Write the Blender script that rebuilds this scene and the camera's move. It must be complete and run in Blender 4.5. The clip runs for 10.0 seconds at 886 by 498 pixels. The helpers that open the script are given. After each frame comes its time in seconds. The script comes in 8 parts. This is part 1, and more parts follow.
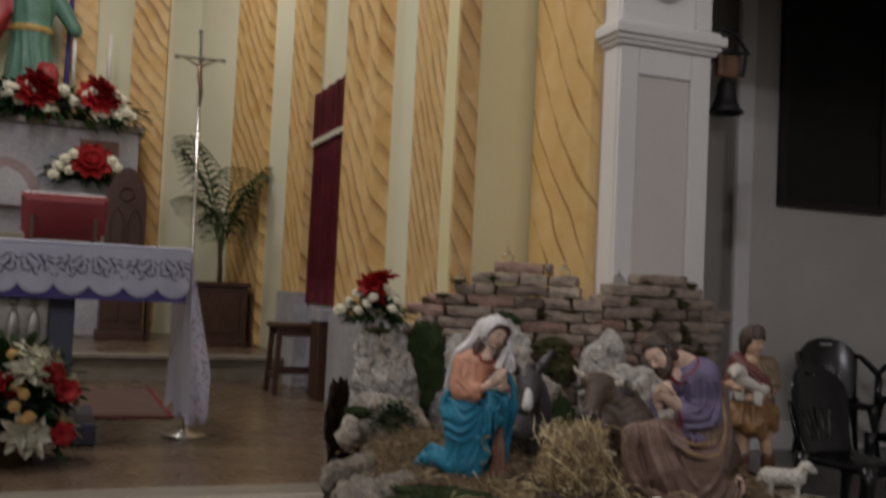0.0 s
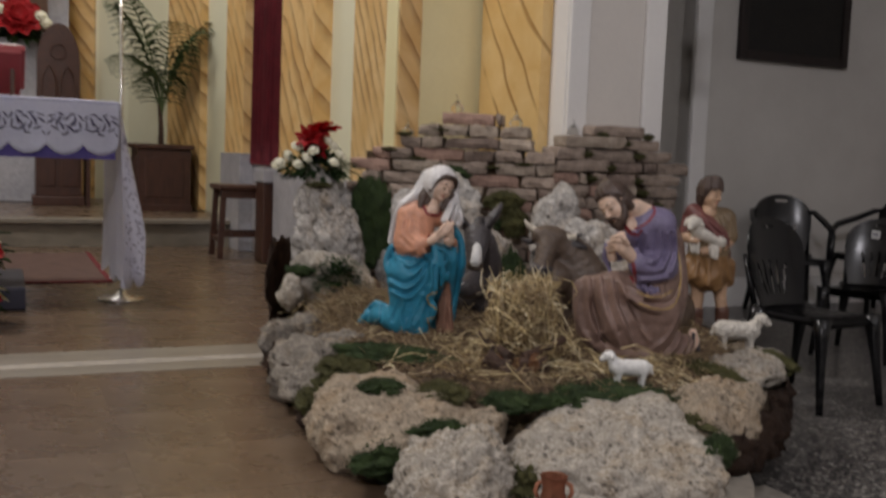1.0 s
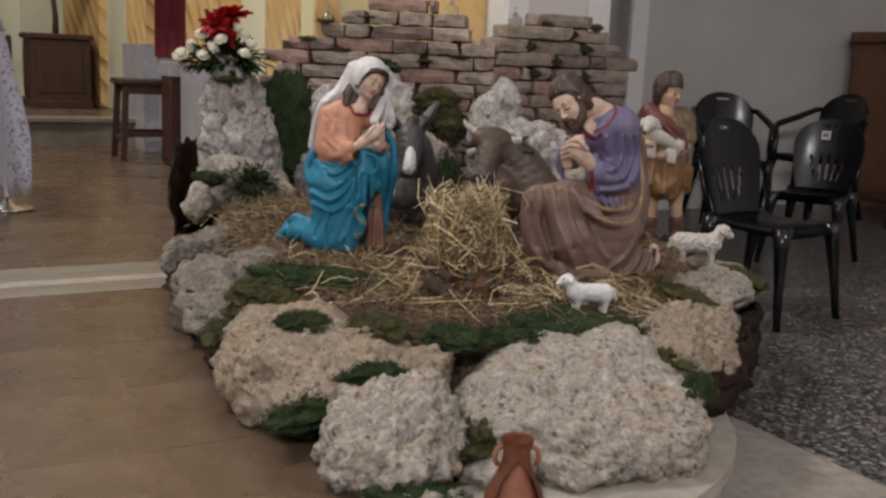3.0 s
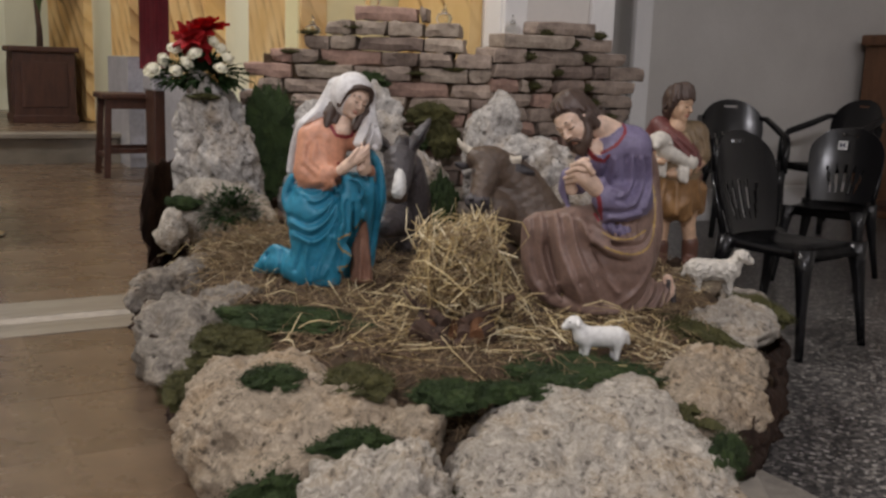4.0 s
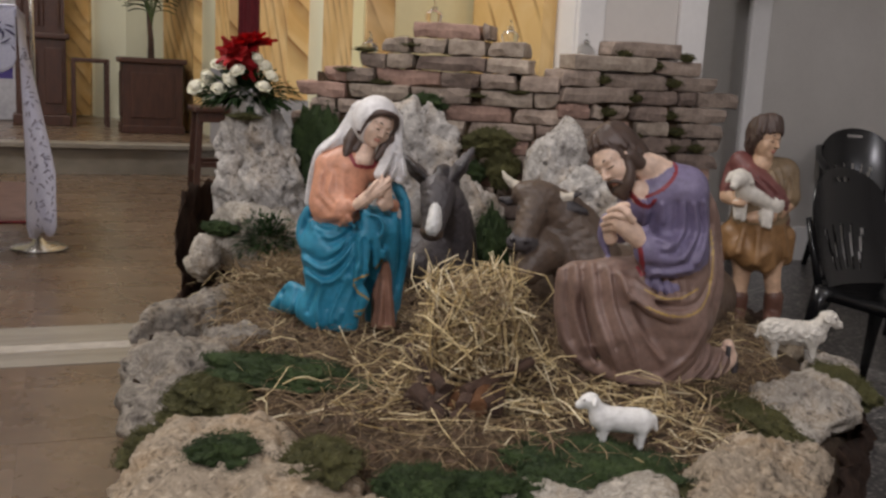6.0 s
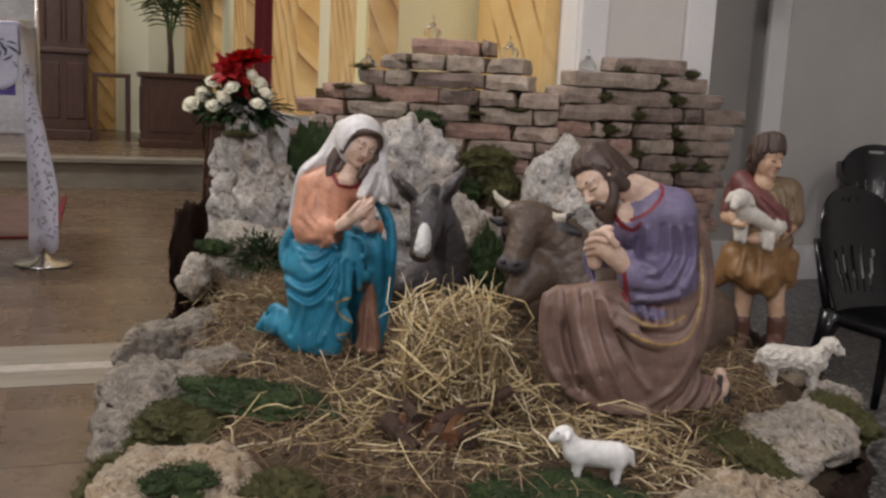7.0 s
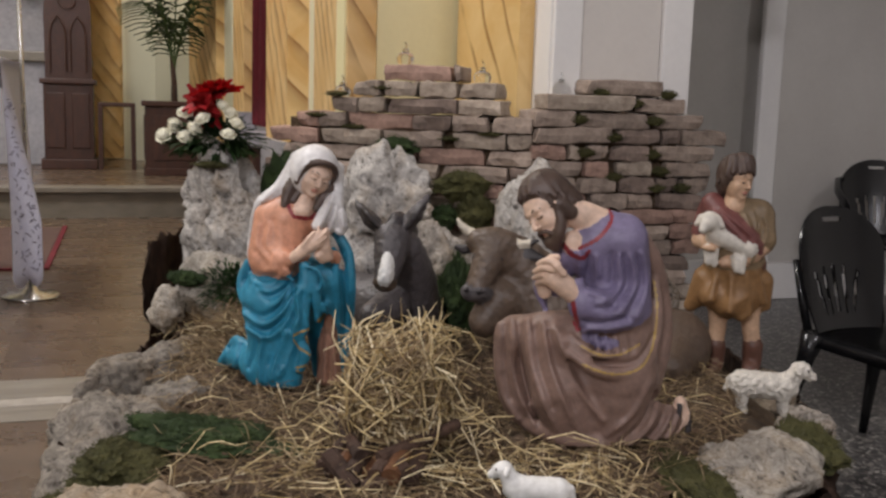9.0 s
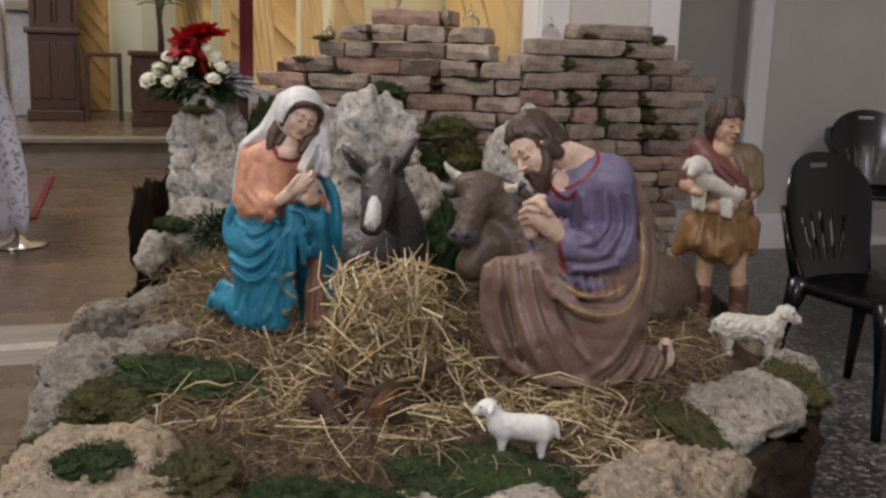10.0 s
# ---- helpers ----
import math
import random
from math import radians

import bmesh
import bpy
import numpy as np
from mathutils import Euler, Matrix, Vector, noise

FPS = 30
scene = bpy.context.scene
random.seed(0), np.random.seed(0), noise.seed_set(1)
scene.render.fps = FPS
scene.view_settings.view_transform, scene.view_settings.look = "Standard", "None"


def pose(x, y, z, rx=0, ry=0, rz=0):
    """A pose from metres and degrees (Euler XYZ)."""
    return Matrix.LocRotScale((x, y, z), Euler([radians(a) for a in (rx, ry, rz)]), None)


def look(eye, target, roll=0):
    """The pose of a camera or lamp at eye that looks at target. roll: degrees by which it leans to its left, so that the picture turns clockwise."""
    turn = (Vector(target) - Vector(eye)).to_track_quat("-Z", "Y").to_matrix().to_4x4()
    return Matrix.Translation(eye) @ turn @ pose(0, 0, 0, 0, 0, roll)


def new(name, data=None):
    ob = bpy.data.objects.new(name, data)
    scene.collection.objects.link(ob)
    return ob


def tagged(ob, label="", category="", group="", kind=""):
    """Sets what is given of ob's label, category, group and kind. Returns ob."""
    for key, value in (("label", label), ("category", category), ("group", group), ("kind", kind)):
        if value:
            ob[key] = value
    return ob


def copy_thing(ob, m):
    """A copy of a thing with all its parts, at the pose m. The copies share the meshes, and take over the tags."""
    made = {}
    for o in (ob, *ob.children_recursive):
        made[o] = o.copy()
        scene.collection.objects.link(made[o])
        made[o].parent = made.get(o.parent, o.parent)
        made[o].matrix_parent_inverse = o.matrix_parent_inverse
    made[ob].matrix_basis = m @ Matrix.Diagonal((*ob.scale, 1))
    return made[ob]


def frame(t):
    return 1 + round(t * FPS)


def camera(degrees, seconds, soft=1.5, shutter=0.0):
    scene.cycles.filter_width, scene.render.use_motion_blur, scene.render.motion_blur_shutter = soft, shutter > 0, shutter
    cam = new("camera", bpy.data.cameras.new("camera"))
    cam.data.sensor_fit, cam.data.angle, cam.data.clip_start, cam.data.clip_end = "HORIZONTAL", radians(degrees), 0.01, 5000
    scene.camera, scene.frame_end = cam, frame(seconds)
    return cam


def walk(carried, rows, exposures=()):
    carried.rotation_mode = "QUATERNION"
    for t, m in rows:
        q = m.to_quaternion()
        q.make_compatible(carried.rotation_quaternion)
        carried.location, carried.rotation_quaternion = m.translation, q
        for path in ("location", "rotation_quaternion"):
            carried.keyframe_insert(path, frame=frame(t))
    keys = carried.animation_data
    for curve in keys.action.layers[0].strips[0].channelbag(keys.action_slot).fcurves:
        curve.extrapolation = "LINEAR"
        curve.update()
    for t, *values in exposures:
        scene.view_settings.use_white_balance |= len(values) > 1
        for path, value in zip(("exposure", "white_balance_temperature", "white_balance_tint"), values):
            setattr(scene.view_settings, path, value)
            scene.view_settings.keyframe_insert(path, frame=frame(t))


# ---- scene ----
cam = camera(49.0, 10.0, soft=2.6, shutter=0.5)
PATH = [
    (0, (0.783, -0.34, 1.077), (0.353, 1.611, 1.166), 2.6),
    (0.5, (0.821, -0.261, 1.036), (0.437, 1.7, 0.97), 3.1),
    (1, (0.785, -0.101, 1.009), (0.455, 1.863, 0.831), 2.2),
    (1.5, (0.727, 0.076, 0.981), (0.488, 2.033, 0.648), 2.5),
    (2, (0.698, 0.154, 0.994), (0.517, 2.111, 0.628), 3.4),
    (2.5, (0.686, 0.217, 0.991), (0.523, 2.173, 0.607), 3.0),
    (4, (0.683, 0.628, 1.022), (0.521, 2.587, 0.653), 1.9),
    (4.5, (0.643, 0.75, 1.037), (0.509, 2.711, 0.668), 2.3),
    (5, (0.692, 0.844, 1.04), (0.515, 2.799, 0.657), 2.1),
    (5.5, (0.817, 0.922, 1.046), (0.485, 2.86, 0.678), 2.7),
    (7, (1.008, 1.091, 1.076), (0.519, 3.002, 0.748), 2.9),
    (7.5, (1.059, 1.096, 1.078), (0.524, 2.997, 0.761), 3.0),
    (8, (1.107, 1.1, 1.089), (0.574, 3.004, 0.785), 2.5),
    (8.5, (1.134, 1.126, 1.1), (0.594, 3.03, 0.812), 2.5),
    (9, (1.158, 1.168, 1.101), (0.621, 3.072, 0.812), 1.7),
    (9.5, (1.166, 1.192, 1.078), (0.644, 3.091, 0.731), 1.4),
    (10, (1.169, 1.174, 1.069), (0.656, 3.07, 0.69), 1.8),
]
walk(cam, [(t, look(eye, aim, lean)) for t, eye, aim, lean in PATH], [(0, -0.85), (0.5, -0.6), (1, -0.35), (1.5, -0.1), (2.5, -0.05), (5, 0.0), (9, 0.15), (10, 0.1)])

# ---- light ----
world = bpy.data.worlds.new("World")
scene.world = world
world.use_nodes = True
world.node_tree.nodes["Background"].inputs[0].default_value = (0.55, 0.6, 0.7, 1)
world.node_tree.nodes["Background"].inputs[1].default_value = 0.02

# Church frame: local x runs along the nave's end wall, local y towards the apse.
CH = pose(0, 0, 0, 0, 0, 34)


def lamp(name, m, sx, sy, watts, colour):
    d = bpy.data.lights.new(name, "AREA")
    d.shape, d.size, d.size_y, d.energy, d.color = "RECTANGLE", sx, sy, watts, colour
    ob = new(name, d)
    ob.matrix_world = m
    return ob


def point_light(name, m, watts, colour, size=0.25):
    d = bpy.data.lights.new(name, "POINT")
    d.energy, d.color, d.shadow_soft_size = watts, colour, size
    ob = new(name, d)
    ob.matrix_world = m
    return ob


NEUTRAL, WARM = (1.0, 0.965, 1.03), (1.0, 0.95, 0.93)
# added lights without seen fittings: points in the nave, areas over presbytery and apse
point_light("unseen_nave_light", CH @ pose(4.0, -2.2, 5.0), 175, NEUTRAL)
point_light("unseen_nave_light", CH @ pose(-2.0, -3.2, 4.3), 560, NEUTRAL)
lamp("unseen_presbytery_light", CH @ pose(-0.8, 4.4, 6.3), 1.4, 1.4, 235, WARM)
lamp("unseen_apse_light", CH @ pose(0.6, 9.0, 6.0), 1.2, 1.2, 105, WARM)

# ---- materials ----
def nodes_of(name):
    m = bpy.data.materials.new(name)
    m.use_nodes = True
    nt = m.node_tree
    return m, nt, nt.nodes["Principled BSDF"]


def ramp(nt, fac, stops):
    r = nt.nodes.new("ShaderNodeValToRGB")
    while len(r.color_ramp.elements) < len(stops):
        r.color_ramp.elements.new(0.5)
    for e, (p, c) in zip(r.color_ramp.elements, stops):
        e.position, e.color = p, (*c, 1)
    nt.links.new(fac, r.inputs[0])
    return r.outputs[0]


def coords(nt, scale=(1, 1, 1), turn=(0, 0, 0)):
    tc, mp = nt.nodes.new("ShaderNodeTexCoord"), nt.nodes.new("ShaderNodeMapping")
    mp.inputs["Scale"].default_value = scale
    mp.inputs["Rotation"].default_value = [radians(a) for a in turn]
    nt.links.new(tc.outputs["Object"], mp.inputs[0])
    return mp.outputs[0]


def noise_of(nt, vec, scale, detail=6, rough=0.6, warp=0.0):
    n = nt.nodes.new("ShaderNodeTexNoise")
    n.inputs["Scale"].default_value, n.inputs["Detail"].default_value = scale, detail
    n.inputs["Roughness"].default_value, n.inputs["Distortion"].default_value = rough, warp
    nt.links.new(vec, n.inputs["Vector"])
    return n.outputs["Fac"]


def blend(nt, fac, a, b, mode="MIX"):
    x = nt.nodes.new("ShaderNodeMix")
    x.data_type, x.blend_type = "RGBA", mode
    for s, v in ((0, fac), (6, a), (7, b)):
        if isinstance(v, bpy.types.NodeSocket):
            nt.links.new(v, x.inputs[s])
        else:
            x.inputs[s].default_value = v if s == 0 else (*v, 1)
    return x.outputs[2]


def bump(nt, p, height, strength, dist=0.01):
    b = nt.nodes.new("ShaderNodeBump")
    b.inputs["Strength"].default_value, b.inputs["Distance"].default_value = strength, dist
    nt.links.new(height, b.inputs["Height"])
    nt.links.new(b.outputs[0], p.inputs["Normal"])


def surface(name, c1, c2, scale=6, rough=0.6, grain=60, rise=0.25, metal=0.0, dist=0.004, stretch=(1, 1, 1), vary=0.0, coat=0.0, fleck=0.3):
    """Two tones in patches, finer grain over them, a bump of the grain, and a change of tone from piece to piece."""
    m, nt, p = nodes_of(name)
    v = coords(nt, stretch)
    c = ramp(nt, noise_of(nt, v, scale), [(0.35, c1), (0.65, c2)])
    g = noise_of(nt, v, grain, 4)
    c = blend(nt, fleck, c, ramp(nt, g, [(0.3, tuple(x * 0.55 for x in c1)), (0.7, tuple(min(1, x * 1.25) for x in c2))]))
    if vary:
        oi, hs = nt.nodes.new("ShaderNodeObjectInfo"), nt.nodes.new("ShaderNodeHueSaturation")
        mr = nt.nodes.new("ShaderNodeMapRange")
        mr.inputs[3].default_value, mr.inputs[4].default_value = 1 - vary, 1 + vary
        nt.links.new(oi.outputs["Random"], mr.inputs[0])
        nt.links.new(mr.outputs[0], hs.inputs["Value"])
        nt.links.new(c, hs.inputs["Color"])
        c = hs.outputs[0]
    nt.links.new(c, p.inputs["Base Color"])
    rr = nt.nodes.new("ShaderNodeMapRange")
    rr.inputs[3].default_value, rr.inputs[4].default_value = max(0.03, rough - 0.1), min(1, rough + 0.1)
    nt.links.new(noise_of(nt, v, scale * 2.3), rr.inputs[0])
    nt.links.new(rr.outputs[0], p.inputs["Roughness"])
    p.inputs["Metallic"].default_value = metal
    p.inputs["Coat Weight"].default_value = coat
    if rise:
        bump(nt, p, g, rise, dist)
    return m


def veined(name, ground, tint, vein, slope=0.9, scale=1.3, soft=0.35, wander=2.2):
    """Painted marbling: golden ground, brown strokes that fall across it, crisp above and fading below."""
    m, nt, p = nodes_of(name)
    v = coords(nt)
    dot = nt.nodes.new("ShaderNodeVectorMath")
    dot.operation = "DOT_PRODUCT"
    dot.inputs[1].default_value = (slope, -slope, 1.0)
    nt.links.new(v, dot.inputs[0])
    sp, cb = nt.nodes.new("ShaderNodeSeparateXYZ"), nt.nodes.new("ShaderNodeCombineXYZ")
    nt.links.new(v, sp.inputs[0])
    nt.links.new(dot.outputs["Value"], cb.inputs[0])
    nt.links.new(sp.outputs[1], cb.inputs[1])
    nt.links.new(sp.outputs[2], cb.inputs[2])
    c = ramp(nt, noise_of(nt, v, 3.5, 5, 0.6, 0.8), [(0.3, ground), (0.7, tint)])
    w = nt.nodes.new("ShaderNodeTexWave")
    w.wave_type, w.bands_direction, w.wave_profile = "BANDS", "X", "SAW"
    for key, val in (("Scale", scale), ("Distortion", wander), ("Detail", 2.2), ("Detail Scale", 1.1), ("Detail Roughness", 0.55)):
        w.inputs[key].default_value = val
    nt.links.new(cb.outputs[0], w.inputs["Vector"])
    g = lambda x: (x, x, x)
    streak = ramp(nt, w.outputs["Fac"], [(0.0, g(0.0)), (0.93 - soft, g(0.0)), (0.88, g(0.6)), (0.955, g(1.0)), (0.99, g(0.1)), (1.0, g(0.0))])
    patch = ramp(nt, noise_of(nt, v, 2.8, 3), [(0.36, g(0.15)), (0.54, g(1.0))])
    f = blend(nt, 1.0, streak, patch, "MULTIPLY")
    c = blend(nt, f, c, vein)
    nt.links.new(c, p.inputs["Base Color"])
    p.inputs["Roughness"].default_value = 0.5
    bump(nt, p, noise_of(nt, v, 40), 0.03, 0.001)
    return m


def terrazzo(name):
    m, nt, p = nodes_of(name)
    v = coords(nt)
    vo = nt.nodes.new("ShaderNodeTexVoronoi")
    vo.inputs["Scale"].default_value = 78
    nt.links.new(v, vo.inputs["Vector"])
    sep = nt.nodes.new("ShaderNodeSeparateColor")
    nt.links.new(vo.outputs["Color"], sep.inputs[0])
    c = ramp(nt, sep.outputs[0], [(0.0, (0.012, 0.011, 0.012)), (0.35, (0.045, 0.042, 0.042)), (0.7, (0.125, 0.115, 0.107)), (0.9, (0.26, 0.24, 0.215)), (1.0, (0.48, 0.45, 0.41))])
    c = blend(nt, 0.15, c, ramp(nt, noise_of(nt, v, 2), [(0.3, (0.07, 0.07, 0.07)), (0.7, (0.2, 0.19, 0.18))]))
    nt.links.new(c, p.inputs["Base Color"])
    p.inputs["Roughness"].default_value = 0.32
    return m


def porous(name, c1, c2, dark, pit=60, rough=0.9):
    """Travertine and tufa: warm patches, crumbs from light to dark and clusters of pores, their relief shading painted
    in.
    """
    m, nt, p = nodes_of(name)
    v = coords(nt)
    g = lambda x: (x, x, x)
    c = ramp(nt, noise_of(nt, v, 7, 6, 0.7), [(0.30, c1), (0.66, c2)])
    c = blend(nt, ramp(nt, noise_of(nt, coords(nt, (1, 1, 0.6)), 9, 4, 0.6, 0.5), [(0.48, g(0)), (0.70, g(0.6))]), c, (c2[0] * 0.95, c2[1] * 0.76, c2[2] * 0.52))
    crumb = noise_of(nt, v, pit, 5, 0.72, 1.2)
    # crumb highlights and dark pits go into the colour, as the relief shades weakly
    c = blend(nt, ramp(nt, crumb, [(0.50, g(0)), (0.66, g(0.85))]), c, tuple(min(0.9, x * 1.5) for x in c2))
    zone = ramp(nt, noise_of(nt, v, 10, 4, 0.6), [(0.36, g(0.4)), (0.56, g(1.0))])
    shaded_pit = blend(nt, 1.0, ramp(nt, crumb, [(0.35, g(1)), (0.455, g(0))]), zone, "MULTIPLY")
    c = blend(nt, shaded_pit, c, dark)
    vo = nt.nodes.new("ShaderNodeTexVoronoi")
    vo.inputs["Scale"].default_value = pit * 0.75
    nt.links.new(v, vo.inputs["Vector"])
    shaded_pore = blend(nt, 1.0, ramp(nt, vo.outputs["Distance"], [(0.16, g(1)), (0.34, g(0))]), ramp(nt, noise_of(nt, v, 22, 3), [(0.48, g(0)), (0.60, g(0.9))]), "MULTIPLY")
    c = blend(nt, shaded_pore, c, dark)
    nt.links.new(c, p.inputs["Base Color"])
    p.inputs["Roughness"].default_value = rough
    bump(nt, p, blend(nt, shaded_pore, crumb, g(0.0)), 0.8, 0.010)
    return m


def stalks(name, stops, rough):
    """Dry stalks, each with a tone of its own, from shaded brown to bleached."""
    m, nt, p = nodes_of(name)
    geo = nt.nodes.new("ShaderNodeNewGeometry")
    c = ramp(nt, geo.outputs["Random Per Island"], stops)
    c = blend(nt, 0.35, c, ramp(nt, noise_of(nt, coords(nt), 60, 3), [(0.35, tuple(x * 0.5 for x in stops[1][1])), (0.65, stops[-1][1])]), "MIX")
    nt.links.new(c, p.inputs["Base Color"])
    p.inputs["Roughness"].default_value = rough
    return m


def plain(name, c, rough=0.5, metal=0.0, coat=0.0):
    return surface(name, tuple(x * 0.88 for x in c), tuple(min(1, x * 1.08) for x in c), 9, rough, 120, 0.08, metal, coat=coat)


def glass(name):
    m, nt, p = nodes_of(name)
    p.inputs["Transmission Weight"].default_value, p.inputs["Roughness"].default_value = 1.0, 0.08
    p.inputs["Base Color"].default_value = (0.95, 0.96, 0.95, 1)
    return m


M = {}
M["plaster"] = surface("grey_white_plaster", (0.50, 0.475, 0.44), (0.60, 0.575, 0.535), 0.9, 0.75, 40, 0.03, dist=0.001, fleck=0.05)
M["cream"] = surface("pilaster_paint", (0.78, 0.76, 0.74), (0.84, 0.82, 0.79), 1.5, 0.6, 50, 0.03, dist=0.001, fleck=0.05)
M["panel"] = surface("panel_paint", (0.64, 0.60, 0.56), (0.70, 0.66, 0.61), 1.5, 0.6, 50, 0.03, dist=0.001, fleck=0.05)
M["yellow"] = surface("yellow_wall_paint", (0.74, 0.67, 0.38), (0.80, 0.74, 0.46), 1.0, 0.7, 50, 0.03, dist=0.001, fleck=0.05)
M["pale"] = surface("pale_wall_paint", (0.70, 0.68, 0.50), (0.76, 0.74, 0.56), 1.0, 0.7, 50, 0.03, dist=0.001, fleck=0.05)
M["gold"] = veined("gold_marbling", (0.66, 0.39, 0.13), (0.80, 0.58, 0.28), (0.25, 0.105, 0.025), 1.0, 1.35, 0.42, 5.2)
M["gold_fine"] = veined("gold_marbling_fine", (0.60, 0.37, 0.13), (0.76, 0.55, 0.27), (0.22, 0.10, 0.03), 1.7, 1.7, 0.42, 4.2)
M["gold_wall"] = veined("gold_marbling_broad", (0.68, 0.43, 0.15), (0.80, 0.58, 0.27), (0.30, 0.14, 0.03), 1.5, 1.0, 0.10, 6.0)
M["terrazzo"] = terrazzo("grey_terrazzo")
M["brown_marble"] = surface("brown_marble", (0.092, 0.060, 0.038), (0.160, 0.111, 0.074), 2.2, 0.28, 14, 0.0, vary=0.06, fleck=0.25)
M["white_marble"] = surface("white_marble", (0.185, 0.16, 0.128), (0.265, 0.238, 0.195), 3.5, 0.35, 18, 0.03, stretch=(0.4, 4, 1))
M["step_marble"] = surface("pale_step_marble", (0.38, 0.34, 0.285), (0.50, 0.455, 0.385), 5, 0.4, 25, 0.03)
M["grey_stone"] = surface("speckled_border_stone", (0.30, 0.27, 0.23), (0.40, 0.36, 0.31), 9, 0.6, 30, 0.1)
M["ceiling"] = surface("ceiling_plaster", (0.6, 0.58, 0.54), (0.66, 0.64, 0.6), 1.0, 0.8, 40, 0.05)
M["red_velvet"] = surface("dark_red_curtain", (0.10, 0.004, 0.012), (0.17, 0.01, 0.02), 5, 0.9, 80, 0.2)
M["dark_wood"] = surface("dark_stained_wood", (0.035, 0.014, 0.009), (0.075, 0.03, 0.018), 5, 0.4, 40, 0.15, stretch=(6, 6, 1))
M["brown_wood"] = surface("brown_wood", (0.11, 0.05, 0.025), (0.19, 0.09, 0.045), 5, 0.45, 40, 0.15, stretch=(6, 6, 1))
M["bark"] = surface("dark_bark", (0.036, 0.020, 0.014), (0.10, 0.058, 0.040), 9, 0.9, 35, 0.9, dist=0.015, stretch=(1, 1, 0.4))
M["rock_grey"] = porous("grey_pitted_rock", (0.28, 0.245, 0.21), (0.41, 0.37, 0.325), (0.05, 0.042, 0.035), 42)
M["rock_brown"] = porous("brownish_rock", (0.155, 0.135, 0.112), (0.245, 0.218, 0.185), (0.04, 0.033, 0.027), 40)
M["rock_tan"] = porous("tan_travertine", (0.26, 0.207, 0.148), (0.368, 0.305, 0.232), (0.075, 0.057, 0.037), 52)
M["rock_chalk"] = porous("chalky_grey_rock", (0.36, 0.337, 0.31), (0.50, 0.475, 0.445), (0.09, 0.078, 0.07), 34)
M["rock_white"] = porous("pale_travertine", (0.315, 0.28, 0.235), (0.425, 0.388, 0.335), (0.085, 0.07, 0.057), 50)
M["soil"] = surface("brown_soil", (0.045, 0.03, 0.018), (0.12, 0.075, 0.04), 12, 0.95, 60, 1.0, dist=0.02)
M["litter"] = surface("dead_leaf_brown", (0.045, 0.026, 0.016), (0.13, 0.08, 0.045), 20, 0.85, 60, 0.3)
M["straw"] = stalks("yellow_straw", [(0.0, (0.24, 0.15, 0.055)), (0.35, (0.56, 0.40, 0.16)), (0.70, (0.80, 0.64, 0.33)), (1.0, (0.95, 0.86, 0.62))], 0.45)
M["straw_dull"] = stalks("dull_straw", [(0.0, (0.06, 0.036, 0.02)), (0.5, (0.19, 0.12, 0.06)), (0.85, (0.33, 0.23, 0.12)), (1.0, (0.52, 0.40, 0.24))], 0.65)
M["moss"] = surface("green_moss", (0.014, 0.031, 0.007), (0.040, 0.068, 0.015), 14, 0.95, 90, 0.8, dist=0.02)
M["moss_brown"] = surface("brownish_moss", (0.045, 0.045, 0.012), (0.09, 0.085, 0.025), 14, 0.95, 90, 0.8, dist=0.02)
M["black_plastic"] = surface("black_plastic", (0.004, 0.004, 0.005), (0.009, 0.009, 0.01), 9, 0.22, 120, 0.03)
M["cloth"] = surface("white_altar_cloth", (0.76, 0.77, 0.92), (0.82, 0.83, 0.96), 3, 0.85, 160, 0.15)
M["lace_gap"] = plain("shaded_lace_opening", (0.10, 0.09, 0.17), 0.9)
M["purple"] = surface("purple_cloth", (0.05, 0.04, 0.16), (0.08, 0.06, 0.22), 5, 0.85, 120, 0.1)
M["slate"] = surface("blue_grey_stone", (0.045, 0.047, 0.08), (0.07, 0.072, 0.11), 4, 0.5, 60, 0.1)
M["silver"] = surface("embossed_silver", (0.30, 0.29, 0.26), (0.50, 0.48, 0.44), 12, 0.35, 60, 0.3, metal=0.9)
M["steel"] = plain("polished_steel", (0.55, 0.53, 0.5), 0.25, 0.95)
M["old_silver"] = plain("tarnished_silver", (0.20, 0.185, 0.16), 0.4, 0.8)
M["bronze"] = plain("dull_bronze", (0.22, 0.16, 0.09), 0.4, 0.8)
M["iron"] = plain("black_iron", (0.012, 0.011, 0.011), 0.5, 0.4)
M["terracotta"] = surface("orange_terracotta", (0.27, 0.10, 0.055), (0.36, 0.15, 0.085), 7, 0.75, 70, 0.15)
M["leaf"] = surface("dark_leaf", (0.018, 0.050, 0.012), (0.048, 0.10, 0.026), 9, 0.62, 60, 0.1)
M["palm"] = surface("palm_leaf", (0.035, 0.065, 0.02), (0.08, 0.12, 0.04), 9, 0.5, 60, 0.1)
M["red_petal"] = surface("red_petal", (0.35, 0.006, 0.012), (0.5, 0.015, 0.02), 9, 0.6, 60, 0.1)
M["white_petal"] = surface("white_petal", (0.66, 0.63, 0.47), (0.80, 0.78, 0.64), 9, 0.6, 60, 0.1)
M["yellow_petal"] = surface("ochre_petal", (0.45, 0.26, 0.08), (0.55, 0.36, 0.13), 9, 0.6, 60, 0.1)
M["carpet"] = surface("brown_carpet", (0.075, 0.042, 0.036), (0.13, 0.075, 0.062), 8, 0.95, 90, 0.3)
M["red_cloth"] = plain("red_cloth", (0.17, 0.010, 0.014), 0.7)
